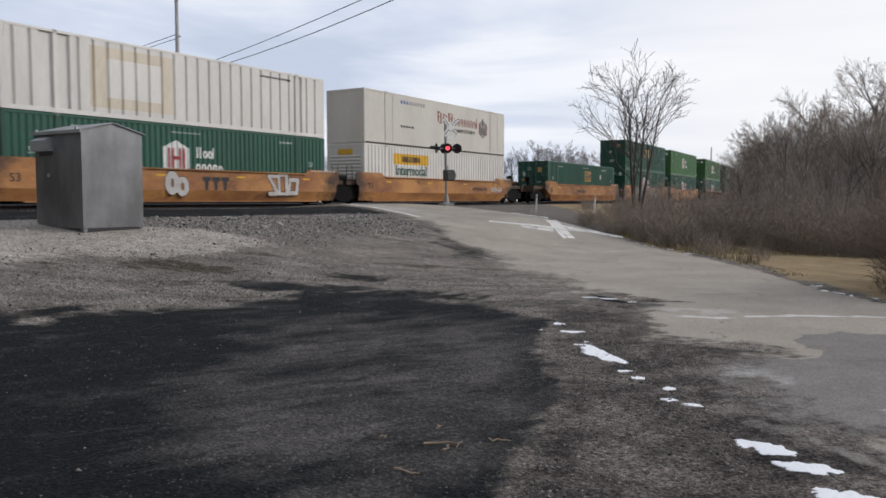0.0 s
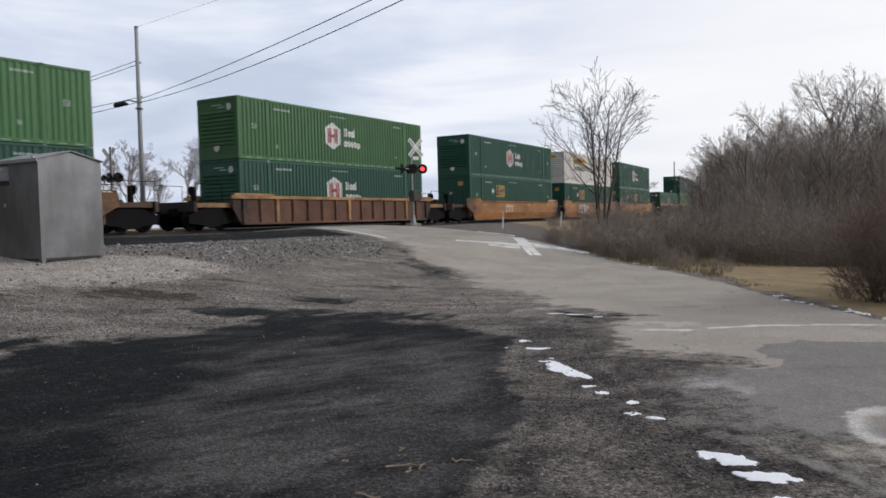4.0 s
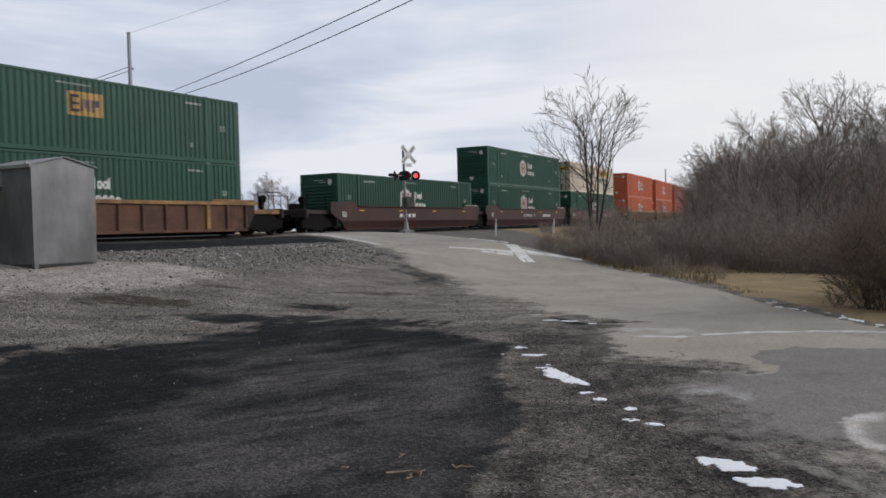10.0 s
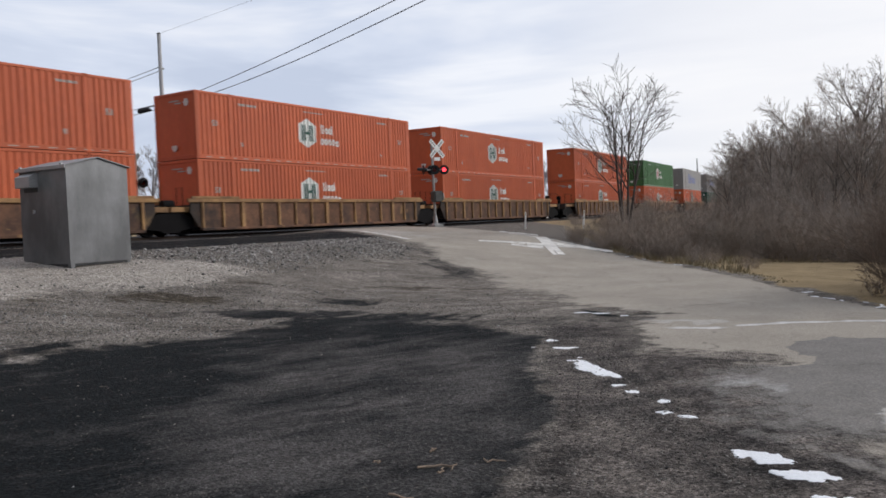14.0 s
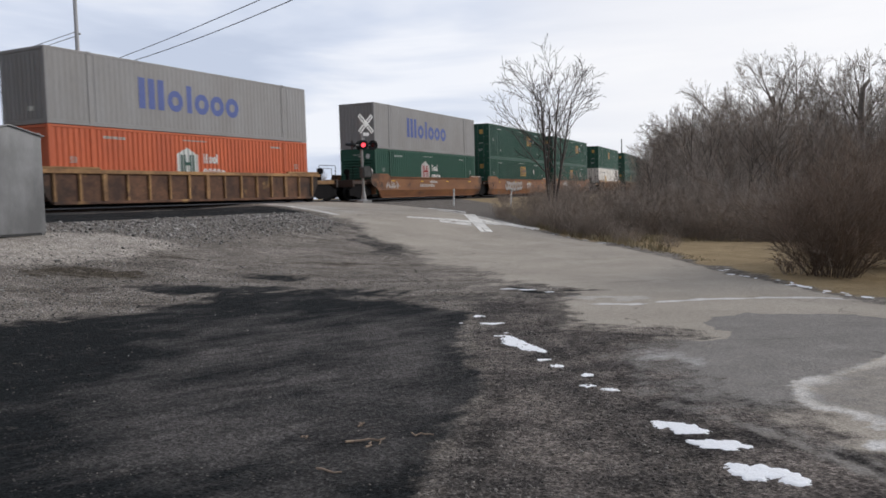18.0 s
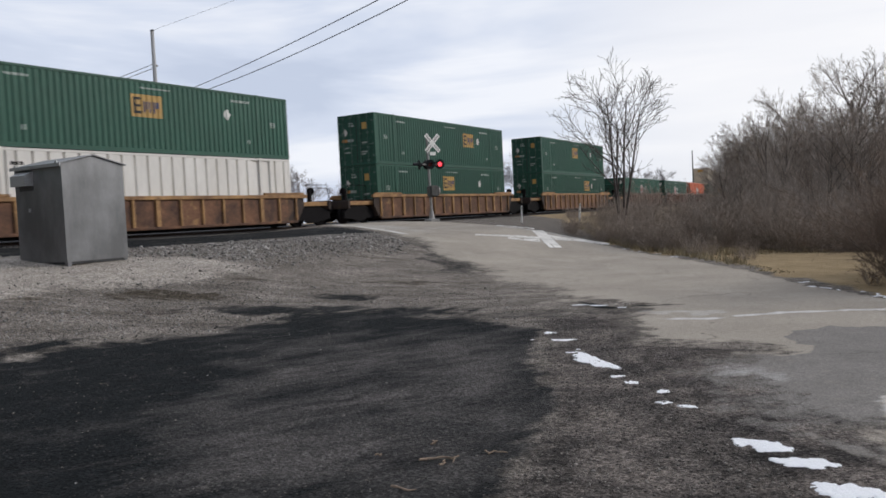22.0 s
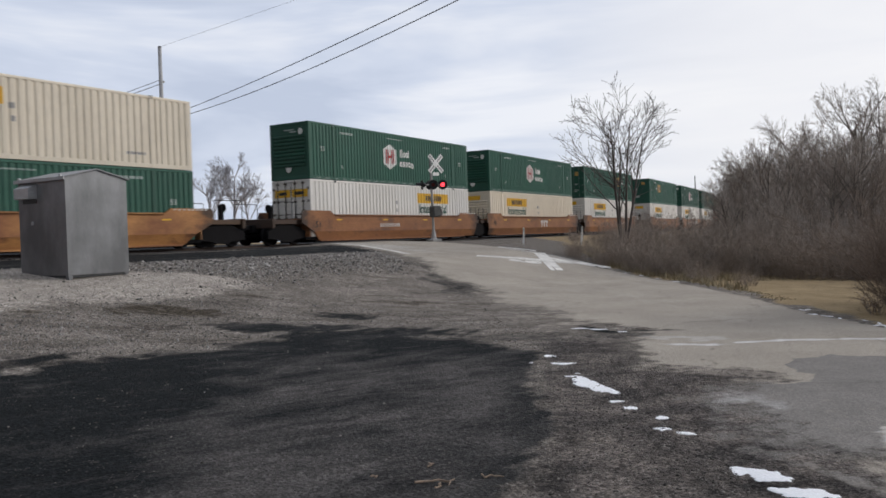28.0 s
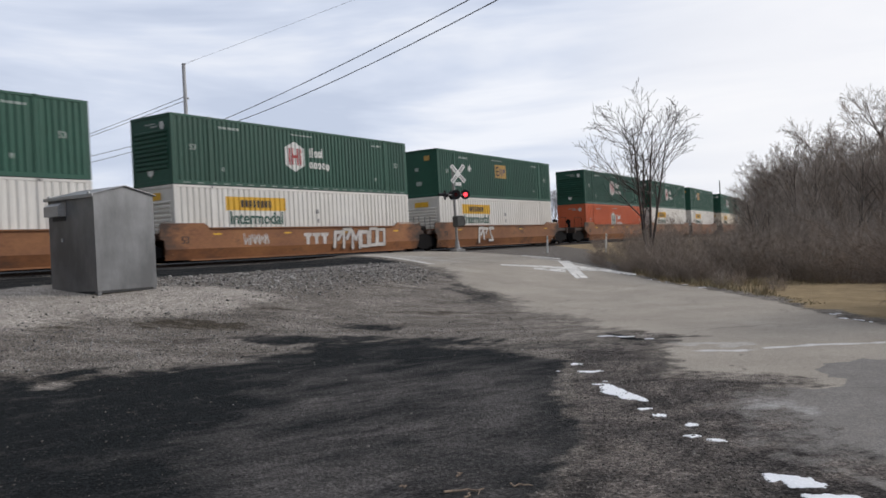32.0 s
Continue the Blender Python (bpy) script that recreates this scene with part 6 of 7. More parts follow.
def cabinet_shed():
    """A galvanised equipment cabinet on short feet, with a low gable roof and a hooded vent."""
    cx, cy = -7.56, 16.92
    turn = 90 - 31.8
    # local x runs along the track from the nearest corner, local y away from it
    root = thing("equipment_cabinet", "dull galvanised sheet-metal cabinet on short feet, on pale gravel", "cabinet", m=pose(cx, cy, stand(cx, cy) - 0.05, 0, 0, turn))
    w, d, h, f = 1.50, 1.62, 2.06, 0.15
    for k in range(2):
        x0 = 0.03 + k * (w - 0.03) / 2
        part("front_sheet", Shape().box(x0, 0.002 * k, f, x0 + (w - 0.03) / 2, 0.03, h + f), GALV, root)
    for k in range(2):
        y0 = k * d / 2
        part("side_sheet", Shape().box(0.0, y0 + 0.03, f, 0.03, y0 + d / 2 + 0.03, h + f), GALV, root)
    part("rear_sheet", Shape().box(0.03, d, f, w, d + 0.03, h + f), GALV, root)
    part("far_side_sheet", Shape().box(w - 0.03, 0.03, f, w, d, h + f), GALV, root)
    part("gable", Shape().prism([(0.0, h + f), (w, h + f), (w / 2, h + f + 0.17)], 0.0, 0.03, "y"), GALV, root)
    part("rear_gable", Shape().prism([(0.0, h + f), (w, h + f), (w / 2, h + f + 0.17)], d, d + 0.03, "y"), GALV, root)
    for name, a, b in (("roof_sheet", -0.06, w / 2), ("roof_sheet", w + 0.06, w / 2)):
        z0, z1 = h + f - 0.012, h + f + 0.185
        part(name, Shape().prism([(a, z0), (b, z1), (b, z1 + 0.02), (a, z0 + 0.02)], -0.05, d + 0.06, "y"), GALV, root)
    part("eave_flange", Shape().box(-0.075, -0.07, h + f - 0.06, -0.055, d + 0.08, h + f + 0.01), GALV_LIGHT, root)
    for x, y in ((0.06, 0.06), (w - 0.06, 0.06), (0.06, d - 0.05), (w - 0.06, d - 0.05)):
        part("foot", Shape().box(x - 0.05, y - 0.05, -0.06, x + 0.05, y + 0.05, f, 0.008), GALV, root)
    part("floor_tray", Shape().box(0.03, 0.03, f - 0.05, w - 0.03, d - 0.02, f + 0.02), P_DKGREY, root)
    hood = part("vent_hood", Shape().prism([(-0.20, 1.80), (0.0, 1.80), (0.0, 2.12), (-0.20, 2.02)], 0.98, 1.50, "y"), GALV_LIGHT, root)
    part("vent_grille", Shape().box(-0.02, 1.0, 1.70, 0.0, 1.47, 1.80), P_DKGREY, hood)
    part("padlock_hasp", Shape().box(-0.04, 1.12, 1.24, 0.0, 1.17, 1.32, 0.006), GALV_LIGHT, root)
    for z in (h + f - 0.04,):
        for y in (0.08, d - 0.1):
            part("lifting_lug", Shape().box(-0.05, y, z, 0.0, y + 0.07, z + 0.10, 0.008), GALV_LIGHT, root)
    part("corner_trim", Shape().box(-0.004, -0.004, f, 0.03, 0.03, h + f), GALV, root)


def flasher(parent, x, y, z, turn):
    """A round black backing with hood and red lens, facing local -y after its turn; gives the turning lens."""
    m = pose(x, y, z, 0, 0, turn)
    back = part("lamp_backing", Shape().tube([(0, 0.0, 0), (0, 0.02, 0)], 0.255, 24), BLACK, parent, m=m)
    hood = Shape()
    vs, fs = [], []
    for k in range(13):
        a = radians(-15 + k * 17.5)
        for yy, r in ((0.0, 0.125), (-0.30, 0.13), (-0.30, 0.123), (0.0, 0.118)):
            vs.append((r * math.cos(a), yy if k not in (0, 12) else yy * 0.4, r * math.sin(a)))
    for k in range(12):
        fs += [(k * 4 + j, k * 4 + (j + 1) % 4, k * 4 + 4 + (j + 1) % 4, k * 4 + 4 + j) for j in range(4)]
    part("hood", hood.add(vs, fs), BLACK, back)
    part("lamp_case", Shape().tube([(0, 0.02, 0), (0, 0.16, 0), (0, 0.20, 0)], [0.12, 0.11, 0.05], 16), BLACK, back)
    return back


def crossing_signal(x, y, z, turn, lean, m_extra=None):
    root = thing("crossing_signal", "crossing signal mast with white crossbuck and two red flashing lamps", "rail signal", m=pose(x, y, z, 0, lean, turn))
    part("foundation", Shape().box(-0.30, -0.30, -0.5, 0.30, 0.30, 0.10, 0.03), ROAD_CONCRETE, root)
    part("base_casting", Shape().tube([(0, 0, 0.10), (0, 0, 0.16), (0, 0, 0.5), (0, 0, 0.55)], [0.22, 0.14, 0.10, 0.08], 16), MAST, root)
    part("mast", Shape().tube([(0, 0, 0.10), (0, 0, 4.52), (0, 0, 4.56)], [0.070, 0.068, 0.03], 14), MAST, root)
    box_ = part("junction_box", Shape().box(-0.30, -0.42, 1.26, 0.26, -0.06, 1.84, 0.06), CASE, root, "dark weathered case")
    part("junction_lid", Shape().box(-0.26, -0.455, 1.30, 0.22, -0.424, 1.80, 0.03), CASE, box_)
    part("case_flange", Shape().tube([(0.255, -0.24, 1.55), (0.33, -0.24, 1.55), (0.36, -0.24, 1.55)], [0.22, 0.22, 0.10], 16), MAST, box_)
    part("case_clamp", Shape().box(-0.11, -0.10, 1.45, 0.11, 0.09, 1.62, 0.02), MAST, box_)
    part("crossarm", Shape().tube([(-0.58, -0.02, 2.95), (0.72, -0.02, 2.95)], 0.035, 10), MAST, root)
    part("arm_bracket", Shape().box(-0.10, -0.10, 2.86, 0.10, 0.08, 3.04, 0.02), MAST, root)
    for a in (45, -45):
        blade = part("crossbuck_blade", Shape().box(-0.61, -0.012, -0.115, 0.61, 0.0, 0.115), SIGN_WHITE, root, m=pose(0.26, -0.10 - 0.014 * (a > 0), 4.05) @ pose(0, 0, 0, 0, a, 0))
        for end in (-0.36, 0.36):
            rows = Shape()
            for k in range(4):
                rows.box(end - 0.20 + k * 0.105, -0.016, -0.05, end - 0.20 + k * 0.105 + 0.07, -0.0125, 0.05)
            tagged(part("blade_lettering", rows, P_GREY, blade), kind="stuff")
    part("track_count_sign", Shape().box(0.06, -0.10, 3.42, 0.46, -0.088, 3.60, 0.005), SIGN_WHITE, root)
    lamps = [flasher(root, 0.0, -0.16, 2.95, -33), flasher(root, 0.66, -0.12, 2.95, -33)]
    flasher(root, -0.58, 0.06, 2.95, -112)
    flasher(root, 0.0, 0.16, 2.95, 180)
    return root, lamps


ROAD_CONCRETE = material("concrete", (0.34, 0.33, 0.31), 0.9, amount=0.6, grain=30, bump=0.2)
cabinet_shed()
MX, MY = 0.17, 42.3
signal, signal_lamps = crossing_signal(MX, MY, 1.36, 38, -1.0)
far_x, far_y = -15.3, 42.3
far_signal, far_lamps = crossing_signal(far_x, far_y, 1.28, 150, 0)


def lens_of(back):
    """A lens that turns its glowing or its dark face outwards."""
    me = Shape().tube([(0, -0.024, 0), (0, -0.012, 0), (0, 0.0, 0)], [0.085, 0.108, 0.108], 20).mesh("lens")
    dark = Shape().tube([(0, 0.001, 0), (0, 0.012, 0), (0, 0.024, 0)], [0.108, 0.108, 0.085], 20).mesh("lens")
    bm = bmesh.new()
    bm.from_mesh(me)
    n = len(bm.faces)
    bm.from_mesh(dark)
    for k, f in enumerate(bm.faces):
        f.material_index = int(k >= n)
    bm.to_mesh(me)
    bm.free()
    bpy.data.meshes.remove(dark)
    me.materials.append(LENS_LIT), me.materials.append(LENS_DARK)
    ob = new("lens", me)
    ob.parent = back
    return ob


signal_lenses = [lens_of(b) for b in signal_lamps]
for b in list(signal.children) + list(far_signal.children):
    if b.name.startswith("lamp_backing") and b not in signal_lamps:
        part("lens", Shape().tube([(0, -0.012, 0), (0, -0.022, 0)], [0.105, 0.085], 20), LENS_DARK, b)


def delineator(x, y, h):
    root = thing("marker_post", "slim white roadside marker post", "post", "marker posts", m=pose(x, y, stand(x, y) - 0.02, 0, 2, 0))
    part("post", Shape().box(-0.04, -0.02, -0.1, 0.04, 0.02, h, 0.012), SIGN_WHITE, root)
    part("reflector", Shape().box(-0.028, -0.026, h - 0.16, 0.028, -0.021, h - 0.06), D_DIMWHITE, root)


delineator(4.62, 40.2, 0.85)
delineator(7.75, 41.5, 0.66)
delineator(8.9, 47.4, 0.85)


# ---- poles and wires ----
def utility_pole():
    px, py, top = -14.2, 43.7, 12.25
    g = stand(px, py)
    root = thing("utility_pole", "weathered grey wooden utility pole beyond the track", "pole", m=pose(px, py, g))
    part("pole", Shape().tube([(0, 0, -0.5), (0, 0, 5), (0, 0, top - g)], [0.155, 0.125, 0.095], 12), WOOD_POLE, root, smooth=True)
    lamp = part("lamp_arm", Shape().tube([(0, 0, 7.15), (-0.5, -0.1, 7.25), (-1.0, -0.2, 7.15)], 0.035, 8), GALV, root)
    part("lamp_head", Shape().tube([(-0.55, -0.12, 7.03), (-0.7, -0.15, 7.08), (-1.15, -0.24, 6.98), (-1.25, -0.26, 6.94)], [0.05, 0.13, 0.15, 0.06], 12), BLACK, lamp)
    for z in (10.35 - g, 8.55 - g, 8.3 - g):
        part("insulator", Shape().tube([(0.12, -0.1, z), (0.22, -0.18, z), (0.24, -0.19, z)], [0.03, 0.06, 0.03], 8), GALV_LIGHT, root)
    part("guy_clamp", Shape().box(-0.16, -0.16, 7.9 - g, 0.16, 0.16, 8.0 - g, 0.02), GALV, root)
    part("pole_cap", Shape().tube([(0, 0, top - g), (0, 0, top - g + 0.05)], [0.13, 0.06], 10), GALV, root)
    return px, py


def wire(a, b, sag, label, r=0.016):
    pts = []
    for k in range(25):
        f = k / 24
        p = Vector(a).lerp(Vector(b), f)
        p.z -= sag * 4 * f * (1 - f)
        pts.append(p)
    ob = tagged(part("wire", Shape().tube(pts, r, 5), WIRE), label, "cable", "overhead wires")
    return ob


PX, PY = utility_pole()


def second_pole(x, y, top):
    root = thing("utility_pole", "weathered wooden utility pole that carries the wires on", "pole", m=pose(x, y, stand(x, y)))
    part("pole", Shape().tube([(0, 0, -0.5), (0, 0, 5), (0, 0, top - stand(x, y))], [0.17, 0.14, 0.11], 12), WOOD_POLE, root, smooth=True)
    part("pole_cap", Shape().tube([(0, 0, top - stand(x, y)), (0, 0, top - stand(x, y) + 0.05)], [0.13, 0.06], 10), GALV, root)


second_pole(14.6, -2.3, 9.0)
POLE_AT = Vector((PX, PY, 0))


def span(z, through_point, reach, sag, label, r=0.016):
    """A wire from the pole at height z past a point and on to reach times that far."""
    a = POLE_AT + Vector((0, 0, z))
    b = a.lerp(Vector(through_point), reach)
    # hung so that it still passes the point
    b.z += sag * 4 * (1 - 1 / reach)
    return wire(a, b, sag, label, r)


span(8.44, (-0.75, 24.0, 8.20), 2.2, 0.70, "black overhead wire crossing above the lot")
span(8.26, (0.23, 23.3, 8.02), 2.2, 1.40, "black overhead wire crossing above the lot")
span(10.50, (-27.8, 56.7, 10.10), 3.2, 0.5, "black overhead wire running off behind the train")
span(10.28, (-27.8, 56.7, 9.95), 3.2, 0.5, "black overhead wire running off behind the train")
span(8.55, (-25.5, 51.9, 8.2), 4.0, 0.3, "black overhead wire running off behind the train")
span(8.30, (-26.3, 53.5, 7.95), 4.0, 0.4, "black overhead wire running off behind the train")
span(12.25, (-7.01, 37.03, 12.2), 3.5, 0.1, "thin overhead wire from the pole's top", 0.006)


# ---- stones ----
def scatter(name, places, label, mat, seed, flat=0.7):
    """Many small broken stones as one mesh; places: rows of x, y, z, size."""
    rng = np.random.default_rng(seed)
    n = len(places)
    base = np.array([(1, 0, 0), (-1, 0, 0), (0, 1, 0), (0, -1, 0), (0, 0, 1), (0, 0, -1), (0.6, 0.6, 0.5), (-0.6, -0.55, 0.5)])
    tris = np.array([(6, 4, 2), (6, 2, 0), (6, 0, 4), (7, 4, 3), (7, 3, 1), (7, 1, 4), (2, 4, 1), (4, 0, 3), (2, 1, 5), (1, 3, 5), (3, 0, 5), (0, 2, 5)])
    v = base[None] * rng.uniform(0.6, 1.25, (n, 8, 1)) * places[:, 3][:, None, None]
    v = v * np.stack([rng.uniform(0.7, 1.3, n), rng.uniform(0.7, 1.3, n), np.full(n, flat)], -1)[:, None]
    a = rng.uniform(0, 6.28, n)
    tilt = rng.uniform(-0.5, 0.5, n)
    x = v[..., 0] * np.cos(a)[:, None] - v[..., 1] * np.sin(a)[:, None]
    y = v[..., 0] * np.sin(a)[:, None] + v[..., 1] * np.cos(a)[:, None]
    z = v[..., 2] + x * tilt[:, None] * 0.6
    co = np.stack([x, y, z], -1) + places[:, None, :3]
    faces = (np.arange(n)[:, None, None] * 8 + tris[None]).reshape(-1, 3)
    me = bpy.data.meshes.new(name)
    me.vertices.add(n * 8)
    me.vertices.foreach_set("co", co.ravel())
    me.loops.add(faces.size)
    me.loops.foreach_set("vertex_index", faces.ravel())
    me.polygons.add(len(faces))
    me.polygons.foreach_set("loop_start", np.arange(0, faces.size, 3))
    me.polygons.foreach_set("loop_total", np.full(len(faces), 3))
    me.update()
    me.validate()
    me.materials.append(mat)
    return tagged(new(name, me), label, "stones", kind="stuff")


def pebble_material(name, pale, dark):
    m = material(name, pale, 0.9, dark=dark, scale=0.8, amount=0.5, grain=30, grain_amount=0.2)
    t = m.node_tree
    b = t.nodes["Principled BSDF"]
    base = b.inputs["Base Color"].links[0].from_socket
    geo = t.nodes.new("ShaderNodeNewGeometry")
    mp = t.nodes.new("ShaderNodeMapRange")
    for k, x in enumerate((0.0, 1.0, 0.2, 1.85)):
        mp.inputs[k + 1].default_value = x
    t.links.new(geo.outputs["Random Per Island"], mp.inputs[0])
    cc = t.nodes.new("ShaderNodeCombineColor")
    for k in range(3):
        t.links.new(mp.outputs[0], cc.inputs[k])
    mx = t.nodes.new("ShaderNodeMix")
    mx.data_type, mx.blend_type, mx.inputs[0].default_value = "RGBA", "MULTIPLY", 1.0
    t.links.new(base, mx.inputs[6]), t.links.new(cc.outputs[0], mx.inputs[7])
    t.links.new(mx.outputs[2], b.inputs["Base Color"])
    return m


def stones():
    rng = np.random.default_rng(5)
    x, y = rng.uniform(-13, 1.2, 70000), rng.uniform(13, 34, 70000)
    _, pad, stone = masks(x, y)[:3]
    keep = (rng.uniform(0, 1, 70000) < stone * 0.8) & (np.abs(road_side(x, y)) > 1.02) & (beyond(x, y) < 17.0 + 0.4 * wave(x, y, 1.0))
    x, y = x[keep], y[keep]
    size = np.exp(rng.normal(-4.05, 0.45, len(x))).clip(0.010, 0.065)
    scatter("stone_heap", np.stack([x, y, ground_height(x, y) + size * 0.25, size], -1), "loose grey crushed stone heaped beside the track", pebble_material("heap_stone", (0.315, 0.295, 0.272), (0.10, 0.093, 0.085)), 1)
    x, y = rng.uniform(-12, -2, 9000), rng.uniform(11.5, 22, 9000)
    pad = masks(x, y)[1]
    keep = rng.uniform(0, 1, 9000) < pad * 0.22
    x, y = x[keep], y[keep]
    size = np.exp(rng.normal(-4.2, 0.4, len(x))).clip(0.006, 0.04)
    scatter("gravel", np.stack([x, y, ground_height(x, y) + size * 0.2, size], -1), "pale gravel strewn round the cabinet", pebble_material("pad_gravel", (0.36, 0.335, 0.295), (0.26, 0.24, 0.21)), 2)
    # crumbled surface between the lot and the road, and over the lot
    x, y = rng.uniform(-6, 4.0, 110000), 2.0 + 14 * rng.uniform(0, 1, 110000) ** 1.7
    dark, pad, stone = masks(x, y)[:3]
    keep = rng.uniform(0, 1, 110000) < np.where(dark > 0.4, 0.02, 0.85)
    keep &= road_side(x, y) < np.where(y < 9.5, -0.85, -0.95)
    x, y = x[keep], y[keep]
    size = np.exp(rng.normal(-5.1, 0.42, len(x))).clip(0.003, 0.020)
    scatter("grit", np.stack([x, y, ground_height(x, y) + size * 0.15, size], -1), "loose dark grit and chips on the broken surface", pebble_material("grit_stone", (0.21, 0.19, 0.168), (0.030, 0.028, 0.027)), 3)
    # coarse pale and dark stones where the gravel meets the dark lot
    x, y = rng.uniform(-13, 1.5, 26000), rng.uniform(10.4, 17.0, 26000)
    dark, pad, stone = masks(x, y)[:3]
    keep = (dark < 0.35) & (pad < 0.5) & (stone < 0.5) & (masks(x, y)[6] < 0.4) & (rng.uniform(0, 1, 26000) < np.interp(x, (-6, -3, -1, 1.5), (0.75, 0.45, 0.16, 0.08)))
    x, y = x[keep], y[keep]
    size = np.exp(rng.normal(-4.6, 0.45, len(x))).clip(0.005, 0.028)
    scatter("coarse_gravel", np.stack([x, y, ground_height(x, y) + size * 0.2, size], -1), "mixed pale and dark gravel at the lot's edge", pebble_material("edge_gravel", (0.25, 0.24, 0.225), (0.10, 0.093, 0.086)), 7)
    x, y = rng.uniform(-9, 2.0, 70), rng.uniform(2.5, 14, 70)
    size = np.exp(rng.normal(-4.95, 0.35, len(x))).clip(0.004, 0.014)
    scatter("chips", np.stack([x, y, ground_height(x, y) + size * 0.2, size], -1), "scattered pale stone chips on the dark lot", pebble_material("chip_stone", (0.36, 0.35, 0.33), (0.25, 0.24, 0.23)), 4)
    # ballast shoulder
    s, lat = rng.uniform(-45, 60, 9000), rng.uniform(-4.2, -0.4, 9000)
    pts = [track(float(a), float(b)) for a, b in zip(s, lat)]
    x, y = np.array([p[0] for p in pts]), np.array([p[1] for p in pts])
    z = RAIL_Z + np.interp(lat, (-4.4, -2.9, -1.2, 1.3), (-0.35, -0.26, -0.13, -0.11))
    keep = np.abs(road_side(x, y)) > 1.03
    size = np.exp(rng.normal(-3.3, 0.3, len(x))).clip(0.02, 0.07)
    scatter("ballast_stones", np.stack([x, y, z, size], -1)[keep], "dark crushed stone on the ballast shoulder", pebble_material("shoulder_stone", (0.035, 0.034, 0.034), (0.018, 0.017, 0.017)), 6)


stones()


# ---- snow, sticks ----
def surface(x, y):
    """Height of the ground or of the road's sheet, whichever lies on top."""
    l, r = float(np.interp(y, ROAD_Y, ROAD_L)) - 0.75, float(np.interp(y, ROAD_Y, ROAD_R)) + 0.12
    side = abs(2 * x - l - r) / (r - l)
    top = float(land(x, y)) + 0.020 - 0.035 * side ** 10 if side < 1 else -9.0
    return max(stand(x, y), top)


def snow_patch(x, y, w, d, turn, seed, lift=0.0):
    """A thin leftover crust of snow, w long and d wide: low lumps run together, with a nibbled outline."""
    rng = np.random.default_rng(seed)
    c, s = math.cos(radians(turn)), math.sin(radians(turn))
    nx, ny = (60, 38) if w > 0.25 else (26, 18) if w > 0.13 else (14, 10)
    u, v = np.meshgrid(np.linspace(-0.62, 0.62, nx), np.linspace(-0.70, 0.70, ny))
    field = np.full(u.shape, -1.0)
    lumps = 11 if w > 0.13 else 3
    for k in range(lumps):
        f = (k + 0.5) / lumps - 0.5
        cu, cv = 0.80 * f, rng.uniform(-0.20, 0.20) + 0.10 * math.sin(5 * f + seed)
        ru, rv = rng.uniform(0.13, 0.21), rng.uniform(0.20, 0.38) * (1.1 - 1.2 * abs(f))
        if lumps == 3:
            ru, rv = 0.28, 0.34
        field = np.maximum(field, 1 - ((u - cu) / ru) ** 2 - ((v - cv) / rv) ** 2)
    field += rng.uniform(-0.36, 0.36, u.shape) + 0.26 * np.sin(23 * u + seed) * np.sin(17 * v + 2 * seed)
    field[0], field[-1], field[:, 0], field[:, -1] = -1, -1, -1, -1
    # keep the one largest run of cells
    full = (field[:-1, :-1] > 0) | (field[1:, 1:] > 0) & (field[1:, :-1] > 0)
    group, best = np.zeros(full.shape, int), []
    for start in zip(*np.nonzero(full)):
        if group[start]:
            continue
        todo, seen = [start], []
        group[start] = 1
        while todo:
            i, j = todo.pop()
            seen.append((i, j))
            for p in ((i + 1, j), (i - 1, j), (i, j + 1), (i, j - 1)):
                if 0 <= p[0] < full.shape[0] and 0 <= p[1] < full.shape[1] and full[p] and not group[p]:
                    group[p] = 1
                    todo.append(p)
        best = max(best, seen, key=len)
    h = 0.0055 if w > 0.13 else 0.004
    vs, fs, place = [], [], {}
    kept = set(best)

    def corner(i, j):
        if (i, j) not in place:
            ex, ey = u[i, j] * w + rng.uniform(-0.3, 0.3) * w / nx, v[i, j] * d + rng.uniform(-0.3, 0.3) * d / ny
            gx, gy = x + ex * c - ey * s, y + ex * s + ey * c
            floor_z = surface(gx, gy)
            place[i, j] = len(vs)
            rim = not all(q in kept for q in ((i, j), (i - 1, j), (i, j - 1), (i - 1, j - 1)))
            vs.append((gx, gy, floor_z + lift + (-0.4 * h if rim else h * (0.7 + 0.3 * float(np.clip(field[i, j], -1.0, 1.0))))))
        return place[i, j]

    for i, j in best:
        fs.append((corner(i, j), corner(i, j + 1), corner(i + 1, j + 1), corner(i + 1, j)))
    return tagged(part("snow_patch", Shape().add(vs, fs), SNOW, smooth=True), "small leftover patch of old snow on the ground", "snow", "snow patches")


